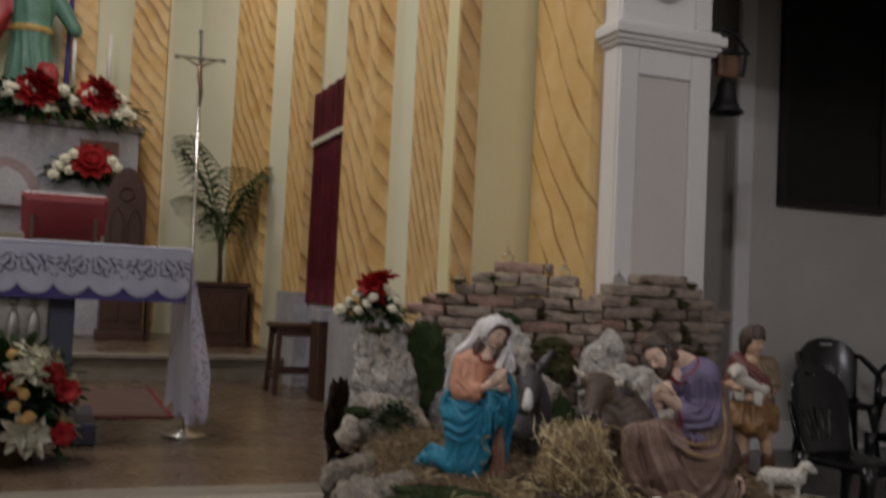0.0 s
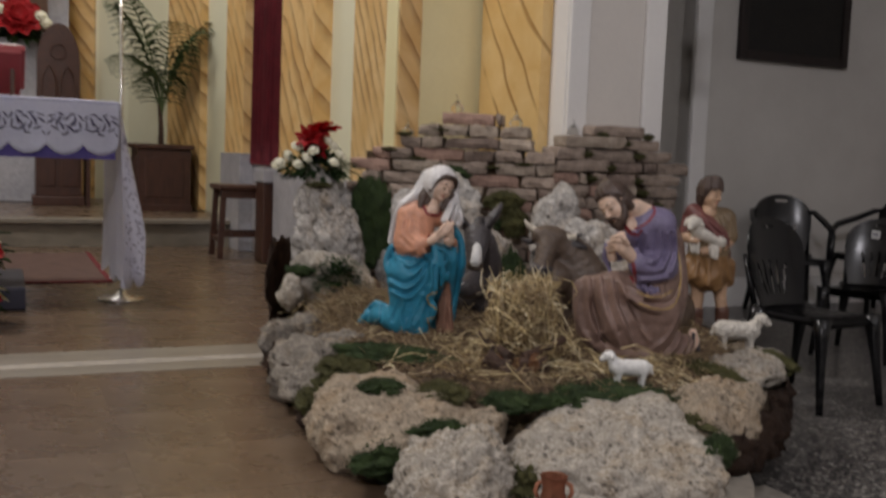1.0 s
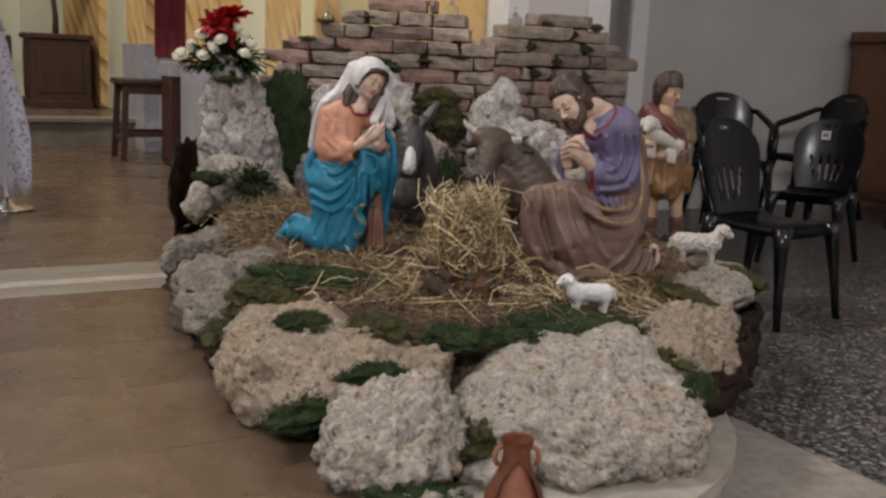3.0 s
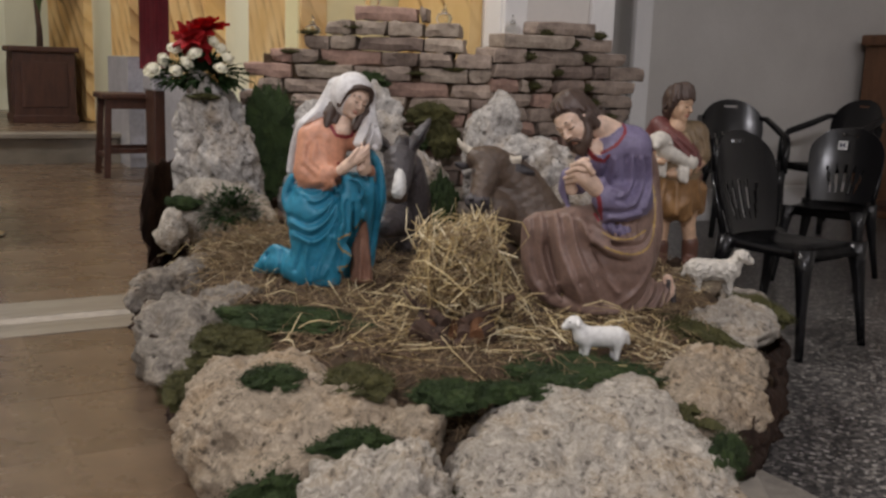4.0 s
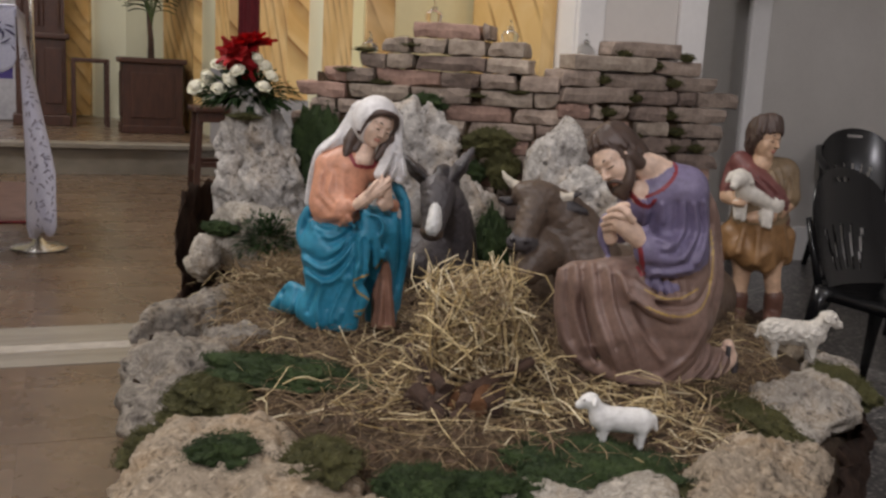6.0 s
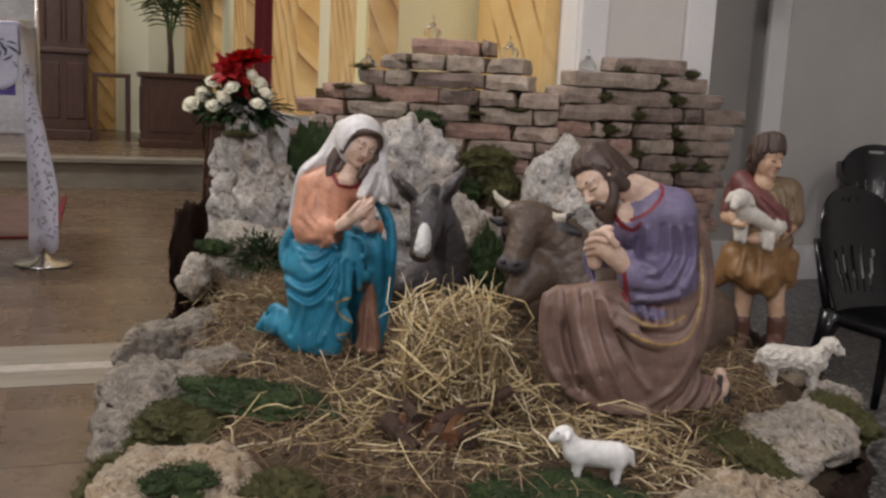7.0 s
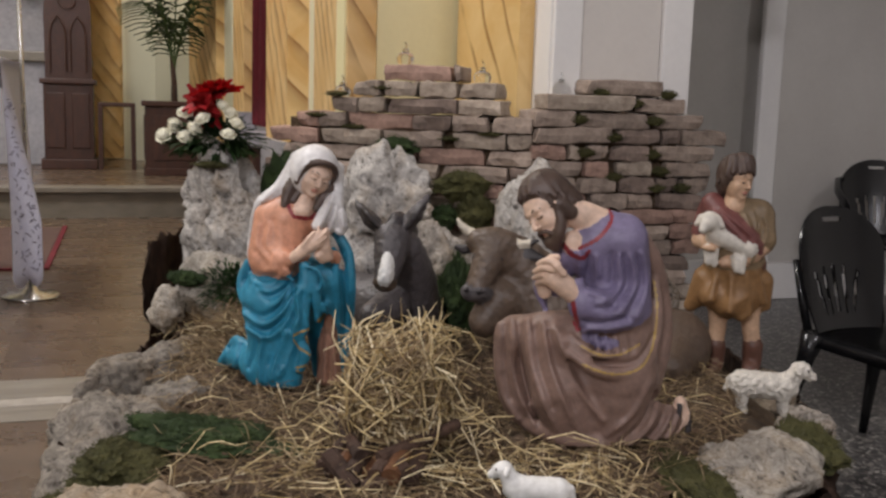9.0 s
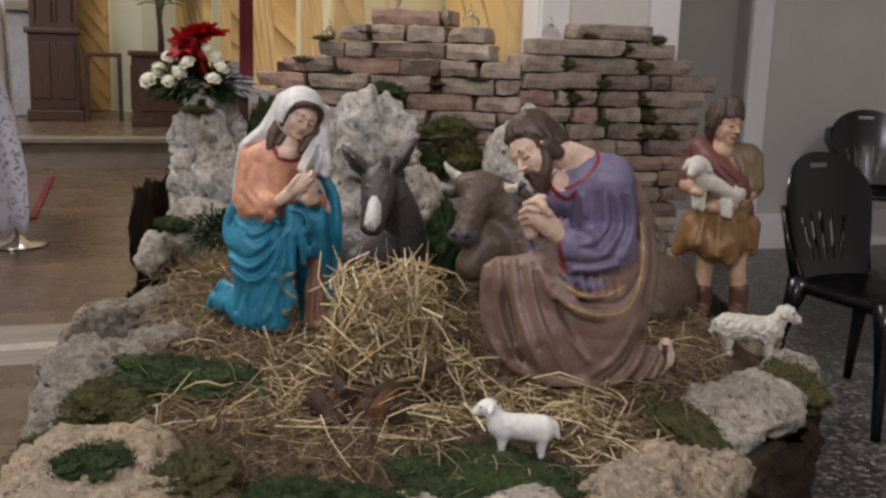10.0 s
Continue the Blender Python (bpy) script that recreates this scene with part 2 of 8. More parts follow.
M["canvas"] = surface("dark_oil_canvas", (0.003, 0.003, 0.003), (0.014, 0.011, 0.008), 2.5, 0.7, 20, 0.1)
M["grey_marble"] = surface("grey_altar_marble", (0.30, 0.30, 0.33), (0.44, 0.43, 0.46), 3, 0.4, 30, 0.05)
M["rose_marble"] = surface("dull_rose_marble", (0.20, 0.14, 0.14), (0.30, 0.22, 0.22), 4, 0.45, 30, 0.05)
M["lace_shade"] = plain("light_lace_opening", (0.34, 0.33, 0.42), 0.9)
M["black_wood"] = surface("black_stained_wood", (0.010, 0.006, 0.005), (0.022, 0.012, 0.010), 5, 0.6, 40, 0.1, stretch=(6, 6, 1))
M["wax"] = plain("white_wax", (0.75, 0.74, 0.68), 0.4)
M["paper"] = plain("white_paper", (0.7, 0.7, 0.68), 0.8)
M["glass"] = glass("clear_glass")
BRICKS = [surface("brick_" + n, tuple(x * 0.8 for x in a), tuple(x * 1.12 for x in b), 13, 0.9, 60, 0.6, dist=0.006, vary=0.2) for n, a, b in (
    ("buff", (0.30, 0.23, 0.18), (0.42, 0.35, 0.28)), ("grey", (0.22, 0.165, 0.13), (0.34, 0.27, 0.22)),
    ("rose", (0.26, 0.16, 0.125), (0.36, 0.235, 0.185)), ("dark", (0.13, 0.095, 0.078), (0.22, 0.165, 0.135)))]

# ---- helpers of the scene ----
def mesh_of(name, bm, material, smooth=False):
    me = bpy.data.meshes.new(name)
    bm.to_mesh(me)
    bm.free()
    for m in material if isinstance(material, (list, tuple)) else [material]:
        me.materials.append(m)
    if smooth:
        me.polygons.foreach_set("use_smooth", [True] * len(me.polygons))
    return me


def part(name, bm, material, parent, label="", m=None, smooth=False):
    """One mesh object under a thing or a part."""
    ob = new(name, mesh_of(name, bm, material, smooth) if isinstance(bm, bmesh.types.BMesh) else bm)
    ob.parent = parent
    if m is not None:
        ob.matrix_basis = m
    return tagged(ob, label)


def thing(name, m, label, category, group="", kind=""):
    """An Empty at the base of a thing, which parents its parts."""
    ob = new(name)
    ob.empty_display_size = 0.05
    ob.matrix_basis = m
    return tagged(ob, label, category, group, kind)


def single(name, bm, material, m, label, category, group="", kind="", smooth=False):
    ob = new(name, mesh_of(name, bm, material, smooth) if isinstance(bm, bmesh.types.BMesh) else bm)
    ob.matrix_basis = m
    return tagged(ob, label, category, group, kind)


def box(bm, x0, x1, y0, y1, z0, z1, bev=0.0, mi=0, m=None):
    r = bmesh.ops.create_cube(bm, size=1.0)
    bmesh.ops.scale(bm, vec=(x1 - x0, y1 - y0, z1 - z0), verts=r["verts"])
    bmesh.ops.translate(bm, vec=((x0 + x1) / 2, (y0 + y1) / 2, (z0 + z1) / 2), verts=r["verts"])
    if m is not None:
        bmesh.ops.transform(bm, matrix=m, verts=r["verts"])
    faces = {f for v in r["verts"] for f in v.link_faces}
    for f in faces:
        f.material_index = mi
    if bev:
        bmesh.ops.bevel(bm, geom=list({e for f in faces for e in f.edges}), offset=bev, segments=2, affect="EDGES", profile=0.6)
    return bm


def boxed(*a, **k):
    return box(bmesh.new(), *a, **k)


def rod(bm, a, b, ra, rb=None, seg=12, mi=0, caps=True):
    a, b = Vector(a), Vector(b)
    d = b - a
    r = bmesh.ops.create_cone(bm, cap_ends=caps, segments=seg, radius1=ra, radius2=ra if rb is None else rb, depth=d.length)
    bmesh.ops.transform(bm, matrix=Matrix.Translation((a + b) / 2) @ d.to_track_quat("Z", "Y").to_matrix().to_4x4(), verts=r["verts"])
    for v in r["verts"]:
        for f in v.link_faces:
            f.material_index = mi
    return bm


def ball(bm, c, r, sub=2, mi=0, turn=(0, 0, 0)):
    res = bmesh.ops.create_icosphere(bm, subdivisions=sub, radius=1.0)
    r = r if isinstance(r, (tuple, list)) else (r, r, r)
    bmesh.ops.transform(bm, matrix=pose(*c, *turn) @ Matrix.Diagonal((*r, 1)), verts=res["verts"])
    for v in res["verts"]:
        for f in v.link_faces:
            f.material_index = mi
    return bm


def lathe(bm, profile, seg=32, mi=0, c=(0, 0, 0), closed=True):
    """Turns (radius, height) pairs round the z axis."""
    rings = []
    for r, z in profile:
        rings.append([bm.verts.new((c[0] + r * math.cos(2 * math.pi * k / seg), c[1] + r * math.sin(2 * math.pi * k / seg), c[2] + z)) for k in range(seg)])
    for lo, hi in zip(rings, rings[1:]):
        for k in range(seg):
            bm.faces.new((lo[k], lo[(k + 1) % seg], hi[(k + 1) % seg], hi[k])).material_index = mi
    if closed:
        bm.faces.new(rings[0][::-1]).material_index = mi
        bm.faces.new(rings[-1]).material_index = mi
    return bm


def tube(bm, pts, radii, seg=8, mi=0):
    """A round bar through the points."""
    pts = [Vector(p) for p in pts]
    radii = radii if isinstance(radii, (tuple, list)) else [radii] * len(pts)
    rings = []
    for i, p in enumerate(pts):
        d = (pts[min(i + 1, len(pts) - 1)] - pts[max(i - 1, 0)]).normalized()
        u = d.orthogonal().normalized() if i == 0 else (u - u.dot(d) * d).normalized()
        w = d.cross(u)
        rings.append([bm.verts.new(p + radii[i] * (math.cos(2 * math.pi * k / seg) * u + math.sin(2 * math.pi * k / seg) * w)) for k in range(seg)])
    for lo, hi in zip(rings, rings[1:]):
        for k in range(seg):
            bm.faces.new((lo[k], lo[(k + 1) % seg], hi[(k + 1) % seg], hi[k])).material_index = mi
    bm.faces.new(rings[0][::-1]).material_index = mi
    bm.faces.new(rings[-1]).material_index = mi
    return bm


def prism(pts, z0, z1, bm=None, mi=0):
    """A slab with the outline pts (counter-clockwise), from z0 to z1."""
    bm = bm or bmesh.new()
    lo = [bm.verts.new((x, y, z0)) for x, y in pts]
    hi = [bm.verts.new((x, y, z1)) for x, y in pts]
    faces = [bm.faces.new(lo[::-1]), bm.faces.new(hi)]
    n = len(pts)
    faces += [bm.faces.new((lo[k], lo[(k + 1) % n], hi[(k + 1) % n], hi[k])) for k in range(n)]
    for f in faces:
        f.material_index = mi
    return bm

# ---- setting: floors, walls, ceiling ----
PZ = 0.18          # presbytery floor
AZ = 0.41          # floor of the altar step


def setting(name, bm, material, label, category, m=CH, smooth=False):
    return single(name, bm, material, m, label, category, kind="structure", smooth=smooth)


floor = setting("floor", boxed(-7.0, 9.0, -9.0, 7.5, -0.1, 0.0), M["terrazzo"], "grey speckled terrazzo floor of the nave", "floor")
setting("floor_border", boxed(-6.9, 2.85, -0.2, 1.84, 0.0, 0.004), M["grey_stone"], "pale speckled stone border along the step", "floor")


def rounded(x0, x1, y0, y1, r, n=14):
    """Outline with its corner at (x1, y0) rounded."""
    arc = [(x1 - r + r * math.sin(t), y0 + r - r * math.cos(t)) for t in [math.pi / 2 * k / n for k in range(n + 1)]]
    return [(x0, y0), *arc, (x1, y1), (x0, y1)]


presb = setting("presbytery_step", prism(rounded(-6.8, 2.58, 1.17, 12.6, 0.75), 0.005, PZ - 0.012), M["step_marble"], "raised presbytery floor with a rounded pale stone step", "floor")
edge_bm = prism(rounded(-6.8, 2.60, 1.15, 3.2, 0.77), PZ - 0.035, PZ - 0.004)
setting("step_edge", edge_bm, M["step_marble"], "pale marble nosing round the presbytery step", "step")
setting("presbytery_floor", boxed(-6.7, 1.3, 1.42, 3.21, PZ - 0.0035, PZ - 0.0022), M["brown_marble"], "brown marble floor before the altar", "floor")
setting("presbytery_floor", boxed(-4.2, 2.56, 3.67, 8.16, PZ - 0.0115, PZ - 0.006), M["brown_marble"], "brown marble floor of the presbytery", "floor")
for y0, y1, mat in ((3.22, 3.37, "white_marble"), (3.372, 3.448, "grey_stone"), (3.45, 3.66, "white_marble")):
    setting("marble_band", boxed(-6.0, 2.3, y0, y1, PZ - 0.01, PZ + 0.001), M[mat], "pale veined marble band laid in the floor", "floor")

apse_step = setting("altar_step", boxed(-5.2, 2.62, 8.22, 12.6, PZ - 0.01, AZ - 0.04), M["white_marble"], "marble step before the high altar", "step")
setting("step_tread", boxed(-5.2, 2.62, 8.18, 12.6, AZ - 0.036, AZ, 0.008), M["brown_marble"], "brown marble tread of the altar step", "step")
setting("step_nosing", boxed(-5.2, 2.62, 8.165, 8.42, AZ - 0.033, AZ + 0.004, 0.006), M["white_marble"], "pale marble nosing of the altar step", "step")

# walls
H_TOP = 7.0
setting("wall_presbytery", prism([(2.6, 4.45), (2.9, 4.45), (2.9, 8.9), (2.6, 8.9)], 0, H_TOP), M["pale"], "pale greenish yellow side wall of the presbytery", "wall")
setting("wall_return", prism([(2.47, 4.28), (3.3, 4.24), (3.3, 4.44), (2.47, 4.44)], 0, H_TOP), M["yellow"], "light yellow wall beside the arch pilaster", "wall")
APSE = [(2.6, 8.905), (2.52, 9.6), (2.3, 10.7), (1.95, 11.6), (1.64, 11.95), (1.2, 12.1), (-3.0, 12.1), (-4.2, 10.32)]
for i, (p, q) in enumerate(zip(APSE, APSE[1:])):
    d = (Vector(q) - Vector(p)).normalized()
    n = Vector((d.y, -d.x))
    setting("wall_apse", prism([tuple(Vector(p) - 0.0 * d), tuple(Vector(p) + 0.25 * n), tuple(Vector(q) + 0.25 * n + 0.03 * d), q], 0, H_TOP), M["pale"], "pale yellow wall of the apse", "wall")
setting("wall_presbytery_far", boxed(-4.45, -4.2, 3.5, 10.32, 0, H_TOP), M["pale"], "pale yellow far side wall of the presbytery", "wall")
setting("wall_back_right", boxed(5.30, 9.0, 5.30, 5.6, 0, H_TOP), M["plaster"], "grey-white plaster wall with a dark painting", "wall")
# added out of view, to keep the nave lights off the upper back wall
setting("unseen_light_blocker", boxed(3.61, 9.0, 3.56, 3.92, 3.06, H_TOP), M["plaster"], "unseen plaster wall added to shade the upper wall behind it", "wall")
setting("wall_recess", boxed(3.3, 5.30, 5.46, 5.75, 0, H_TOP), M["plaster"], "recessed plaster wall beside the pilaster", "wall")
setting("wall_recess_side", boxed(3.31, 3.55, 3.95, 5.46, 0, H_TOP), M["plaster"], "plaster side of the recess", "wall")
setting("wall_nave_right", boxed(9.0, 9.3, -9.0, 7.5, 0, H_TOP), M["plaster"], "plain plaster side wall of the nave", "wall")
setting("wall_nave_left", boxed(-7.3, -7.0, -9.0, 7.5, 0, H_TOP), M["plaster"], "plain plaster side wall of the nave", "wall")
setting("wall_nave_end", boxed(-7.3, 9.3, -9.3, -9.0, 0, H_TOP), M["plaster"], "plain plaster end wall of the nave", "wall")
setting("wall_nave_front", boxed(-7.0, -4.2, 3.5, 3.8, 0, H_TOP), M["plaster"], "plaster wall beside the presbytery arch", "wall")
setting("ceiling", boxed(-7.3, 9.3, -9.3, 13.0, H_TOP, H_TOP + 0.2), M["ceiling"], "plain plaster ceiling", "ceiling")
setting("baseboard", boxed(3.56, 5.29, 5.40, 5.458, 0.0, 0.22, 0.01), M["cream"], "pale stone base of the wall", "baseboard")
setting("baseboard_right", boxed(5.26, 9.0, 5.22, 5.298, 0.0, 0.22, 0.01), M["cream"], "pale stone base of the wall", "baseboard")
setting("wall_corner_moulding", boxed(5.18, 5.32, 5.25, 5.298, 0.22, H_TOP, 0.012), M["cream"], "pale upright corner moulding of the wall", "trim")

# arch pilaster with a framed panel and cornice
pil = thing("pilaster", CH, "cream painted pilaster with sunk panel and moulded cornice", "pilaster", kind="structure")
bm = boxed(3.04, 3.60, 3.52, 3.94, 0, H_TOP, 0.006)
part("shaft", bm, M["cream"], pil)
bm = bmesh.new()
for x0, x1, z0, z1 in ((3.045, 3.155, 0.1, 2.376), (3.475, 3.597, 0.1, 2.376), (3.156, 3.474, 2.235, 2.376), (3.156, 3.474, 0.1, 0.3)):
    box(bm, x0, x1, 3.495, 3.519, z0, z1, 0.008)
part("panel_frame", bm, M["cream"], pil)
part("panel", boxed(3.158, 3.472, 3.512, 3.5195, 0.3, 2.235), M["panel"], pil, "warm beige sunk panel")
bm = bmesh.new()
for k, (o, z0, z1) in enumerate(((0.018, 2.378, 2.40), (0.035, 2.40, 2.425), (0.055, 2.425, 2.475), (0.03, 2.475, 2.50))):
    box(bm, 3.04 - o, 3.60 + o, 3.49 - o, 3.94, z0, z1, 0.006)
part("cornice", bm, M["cream"], pil)
bm = bmesh.new()
for x0, x1 in ((3.045, 3.13), (3.50, 3.595)):
    box(bm, x0, x1, 3.495, 3.519, 2.51, 4.2, 0.008)
part("upper_frame", bm, M["cream"], pil)
bm = bmesh.new()
for k in range(26):
    t = math.pi * (1 + k / 25)
    ball(bm, (3.315 + 0.1 * math.cos(t), 3.49, 2.78 + 0.13 * math.sin(t)), (0.022, 0.014, 0.014), 1, 0, (0, 40 * math.sin(k * 2.3), 0))
part("plaster_wreath", bm, M["cream"], pil, "moulded plaster garland", smooth=True)


def lesene(p, q, out, material, z0, label, fluted=False):
    """A flat marbled pilaster strip between two plan points, standing proud of its wall."""
    p, q = Vector(p), Vector(q)
    d = (q - p).normalized()
    n = Vector((-d.y, d.x)) * out
    ob = thing("lesene", CH, label, "pilaster strip", "marbled lesenes of the presbytery", kind="structure")
    part("strip", prism([tuple(p), tuple(q), tuple(q + n), tuple(p + n)], z0, H_TOP), material, ob)
    if z0 > 0.5:
        e = d * 0.03
        part("plinth", prism([tuple(p - e), tuple(q + e), tuple(q + e + n * 1.25), tuple(p - e + n * 1.25)], PZ - 0.005, z0 - 0.002), M["grey_marble"], ob, "grey stone plinth")
    return ob


GL = "gold and ochre marbled painted lesene"
lesene((3.039, 3.66), (3.0, 4.24), 0.06, M["gold_wall"], 0.0, "broad golden veined painted lesene beside the arch")
lesene((2.6, 4.445), (2.6, 5.0), 0.12, M["gold_fine"], 0.88, GL)
setting("corner_lesene", boxed(2.478, 2.6, 4.262, 4.44, 0.3, H_TOP, 0.004), M["gold_fine"], "golden marbled corner of the presbytery wall", "pilaster strip")
lesene((2.6, 5.8), (2.6, 6.65), 0.12, M["gold"], 0.88, GL)
lesene((2.6, 7.87), (2.6, 8.62), 0.12, M["gold"], 1.02, GL)
lesene((2.51, 9.66), (2.325, 10.58), 0.08, M["gold"], 0.42, GL)
lesene((1.61, 11.96), (1.2, 12.1), 0.08, M["gold"], 0.42, GL)
lesene((0.75, 12.1), (0.35, 12.1), 0.08, M["gold"], 0.42, GL)

# red curtain over the sacristy doorway
cur = thing("curtain", CH, "dark red velvet curtain hanging in a doorway", "curtain")


def drape(x, y0, y1, z0, z1, waves, depth, n=90):
    bm = bmesh.new()
    cols = []
    for k in range(n + 1):
        y = y0 + (y1 - y0) * k / n
        dx = depth * math.sin(2 * math.pi * waves * k / n) + depth * 0.4 * math.sin(2 * math.pi * waves * 2.3 * k / n + 1)
        cols.append([bm.verts.new((x + dx * (0.6 + 0.4 * (1 - j / 6)), y, z0 + (z1 - z0) * j / 6)) for j in range(7)])
    for c, e in zip(cols, cols[1:]):
        for j in range(6):
            bm.faces.new((c[j], e[j], e[j + 1], c[j + 1]))
    r = bmesh.ops.solidify(bm, geom=bm.faces[:], thickness=0.012)
    return bm


part("cloth", drape(2.55, 6.68, 7.83, 0.93, 2.42, 9, 0.02), M["red_velvet"], cur, smooth=True)
part("pelmet", drape(2.535, 6.67, 7.84, 2.36, 2.80, 5, 0.012), M["red_velvet"], cur, "red pelmet", smooth=True)
bm = bmesh.new()
for k in range(40):
    box(bm, 2.512, 2.53, 6.68 + k * 0.029, 6.70 + k * 0.029, 2.335 + 0.012 * math.sin(k * 1.3), 2.372, 0)
part("fringe", bm, M["white_petal"], cur, "pale tasselled fringe")

# ---- modelled figures: rounded bodies blended into one skin ----
class Clay:
    """Blends capsules, ellipsoids and rings into one smooth mesh; each piece brings its own material."""

    def __init__(self, mats=None):
        self.items, self.mats, self.folds, self.trims = [], [] if mats is None else mats, [], []

    def slot(self, material):
        if material not in self.mats:
            self.mats.append(material)
        return self.mats.index(material)

    def cap(self, a, b, ra, rb, material, k=0.02, folds=None):
        self.items.append(("cap", np.array(a, float), np.array(b, float), ra, rb, self.slot(material), k, folds))

    def path(self, pts, radii, material, k=0.01, carve=False):
        """A soft roll through the points, rounded between them."""
        p, r = [np.array(q, float) for q in pts], list(radii)
        fine = [(p[0], r[0])]
        for i in range(len(p) - 1):
            a, b = p[max(i - 1, 0)], p[min(i + 2, len(p) - 1)]
            for t in (1 / 3, 2 / 3, 1.0) if len(p) > 2 else (1.0,):
                q = 0.5 * (2 * p[i] + (p[i + 1] - a) * t + (2 * a - 5 * p[i] + 4 * p[i + 1] - b) * t * t + (3 * p[i] - a - 3 * p[i + 1] + b) * t ** 3)
                fine.append((q, r[i] + (r[i + 1] - r[i]) * t))
        self.items.append(("roll", np.array([q for q, _ in fine]), np.array([x for _, x in fine]), carve, 0, self.slot(material), k, None))

    def ell(self, c, r, material, turn=(0, 0, 0), k=0.012, folds=None, cut=None):
        """An ellipsoid; cut (way, offset) takes off what lies further than offset along way."""
        rot = turn if isinstance(turn, np.ndarray) else np.array(Euler([radians(t) for t in turn]).to_matrix())
        self.items.append(("ell", np.array(c, float), np.array(r, float), rot, cut, self.slot(material), k, folds))

    def crease(self, pts, width, depth, way):
        """A fold along the points, on the side that shows along way: a groove, or a ridge where depth is negative."""
        self.folds.append((np.array(pts, float), width, depth, np.array(way, float)))

    def stain(self, pts, width, material, way):
        """A painted line along the points, on the side that shows along way."""
        self.trims.append((np.array(pts, float), width, self.slot(material), np.array(way, float)))

    @staticmethod
    def beside(pts, way, p):
        """Distance from the line across way, and how far along way from it."""
        best, deep = np.full(p.shape[:-1], 9.0), np.zeros(p.shape[:-1])
        fine = []
        for i in range(len(pts) - 1):
            a, b = pts[max(i - 1, 0)], pts[min(i + 2, len(pts) - 1)]
            for t in (0, 0.25, 0.5, 0.75):
                fine.append(0.5 * (2 * pts[i] + (pts[i + 1] - a) * t + (2 * a - 5 * pts[i] + 4 * pts[i + 1] - b) * t * t + (3 * pts[i] - a - 3 * pts[i + 1] + b) * t ** 3))
        fine.append(pts[-1])
        flat = p - (p @ way)[..., None] * way
        for a, b in zip(fine, fine[1:]):
            fa, fb = a - (a @ way) * way, b - (b @ way) * way
            ab = fb - fa
            t = np.clip(((flat - fa) @ ab) / max(ab @ ab, 1e-12), 0, 1)
            d = np.linalg.norm(flat - fa - t[..., None] * ab, axis=-1)
            near = d < best
            best = np.where(near, d, best)
            deep = np.where(near, p @ way - (a @ way + t * ((b - a) @ way)), deep)
        return best, deep

    def ring(self, c, big, small, material, turn=(0, 0, 0), k=0.006):
        rot = np.array(Euler([radians(t) for t in turn]).to_matrix())
        self.items.append(("ring", np.array(c, float), (big, small), rot, 0, self.slot(material), k, None))

    def reach(self, it):
        if it[0] == "roll":
            return it[1].min(0) - it[2].max(), it[1].max(0) + it[2].max()
        if it[0] == "cap":
            r = max(it[3], it[4])
            return np.minimum(it[1], it[2]) - r, np.maximum(it[1], it[2]) + r
        r = np.max(it[2]) if it[0] == "ell" else sum(it[2])
        return it[1] - r, it[1] + r

    def distance(self, it, p):
        kind = it[0]
        if kind == "roll":
            best = np.full(p.shape[:-1], 9.0)
            for a, b, ra, rb in zip(it[1], it[1][1:], it[2], it[2][1:]):
                ab = b - a
                t = np.clip(((p - a) @ ab) / max(ab @ ab, 1e-9), 0, 1)
                best = np.minimum(best, np.linalg.norm(p - a - t[..., None] * ab, axis=-1) - (ra + (rb - ra) * t))
            return best
        if kind == "cap":
            ab = it[2] - it[1]
            t = np.clip(((p - it[1]) @ ab) / max(ab @ ab, 1e-9), 0, 1)
            off = p - it[1] - t[..., None] * ab
            d = np.linalg.norm(off, axis=-1) - (it[3] + (it[4] - it[3]) * t)
            if it[7]:
                amp, n, slant, ph = it[7]
                ax = ab / (np.linalg.norm(ab) + 1e-9)
                u = np.cross(ax, (0.3, 0.9, 0.2))
                u /= np.linalg.norm(u)
                w = np.cross(ax, u)
                th = np.arctan2(off @ w, off @ u)
                s = np.sin(n * th + slant * t + ph + 1.2 * np.sin(2 * th + 3 * t))
                d = d - amp * (1 - np.abs(s)) ** 1.0 * 1.6 + amp * 0.5
            return d
        q = (p - it[1]) @ it[3]
        if kind == "ell":
            s = np.linalg.norm(q / it[2], axis=-1)
            g = np.linalg.norm(q / it[2] ** 2, axis=-1)
            d = s * (s - 1) / np.maximum(g, 1e-6)
            if it[7]:
                amp, n, slant, ph = it[7]
                th = np.arctan2(q[..., 1], q[..., 0])
                d = d - amp * (1 - np.abs(np.sin(n * th + slant * q[..., 2] + ph)))
            if it[4]:
                d = np.maximum(d, (p - it[1]) @ np.array(it[4][0]) - it[4][1])
            return d
        ringd = np.hypot(q[..., 0], q[..., 1]) - it[2][0]
        return np.hypot(ringd, q[..., 2]) - it[2][1]

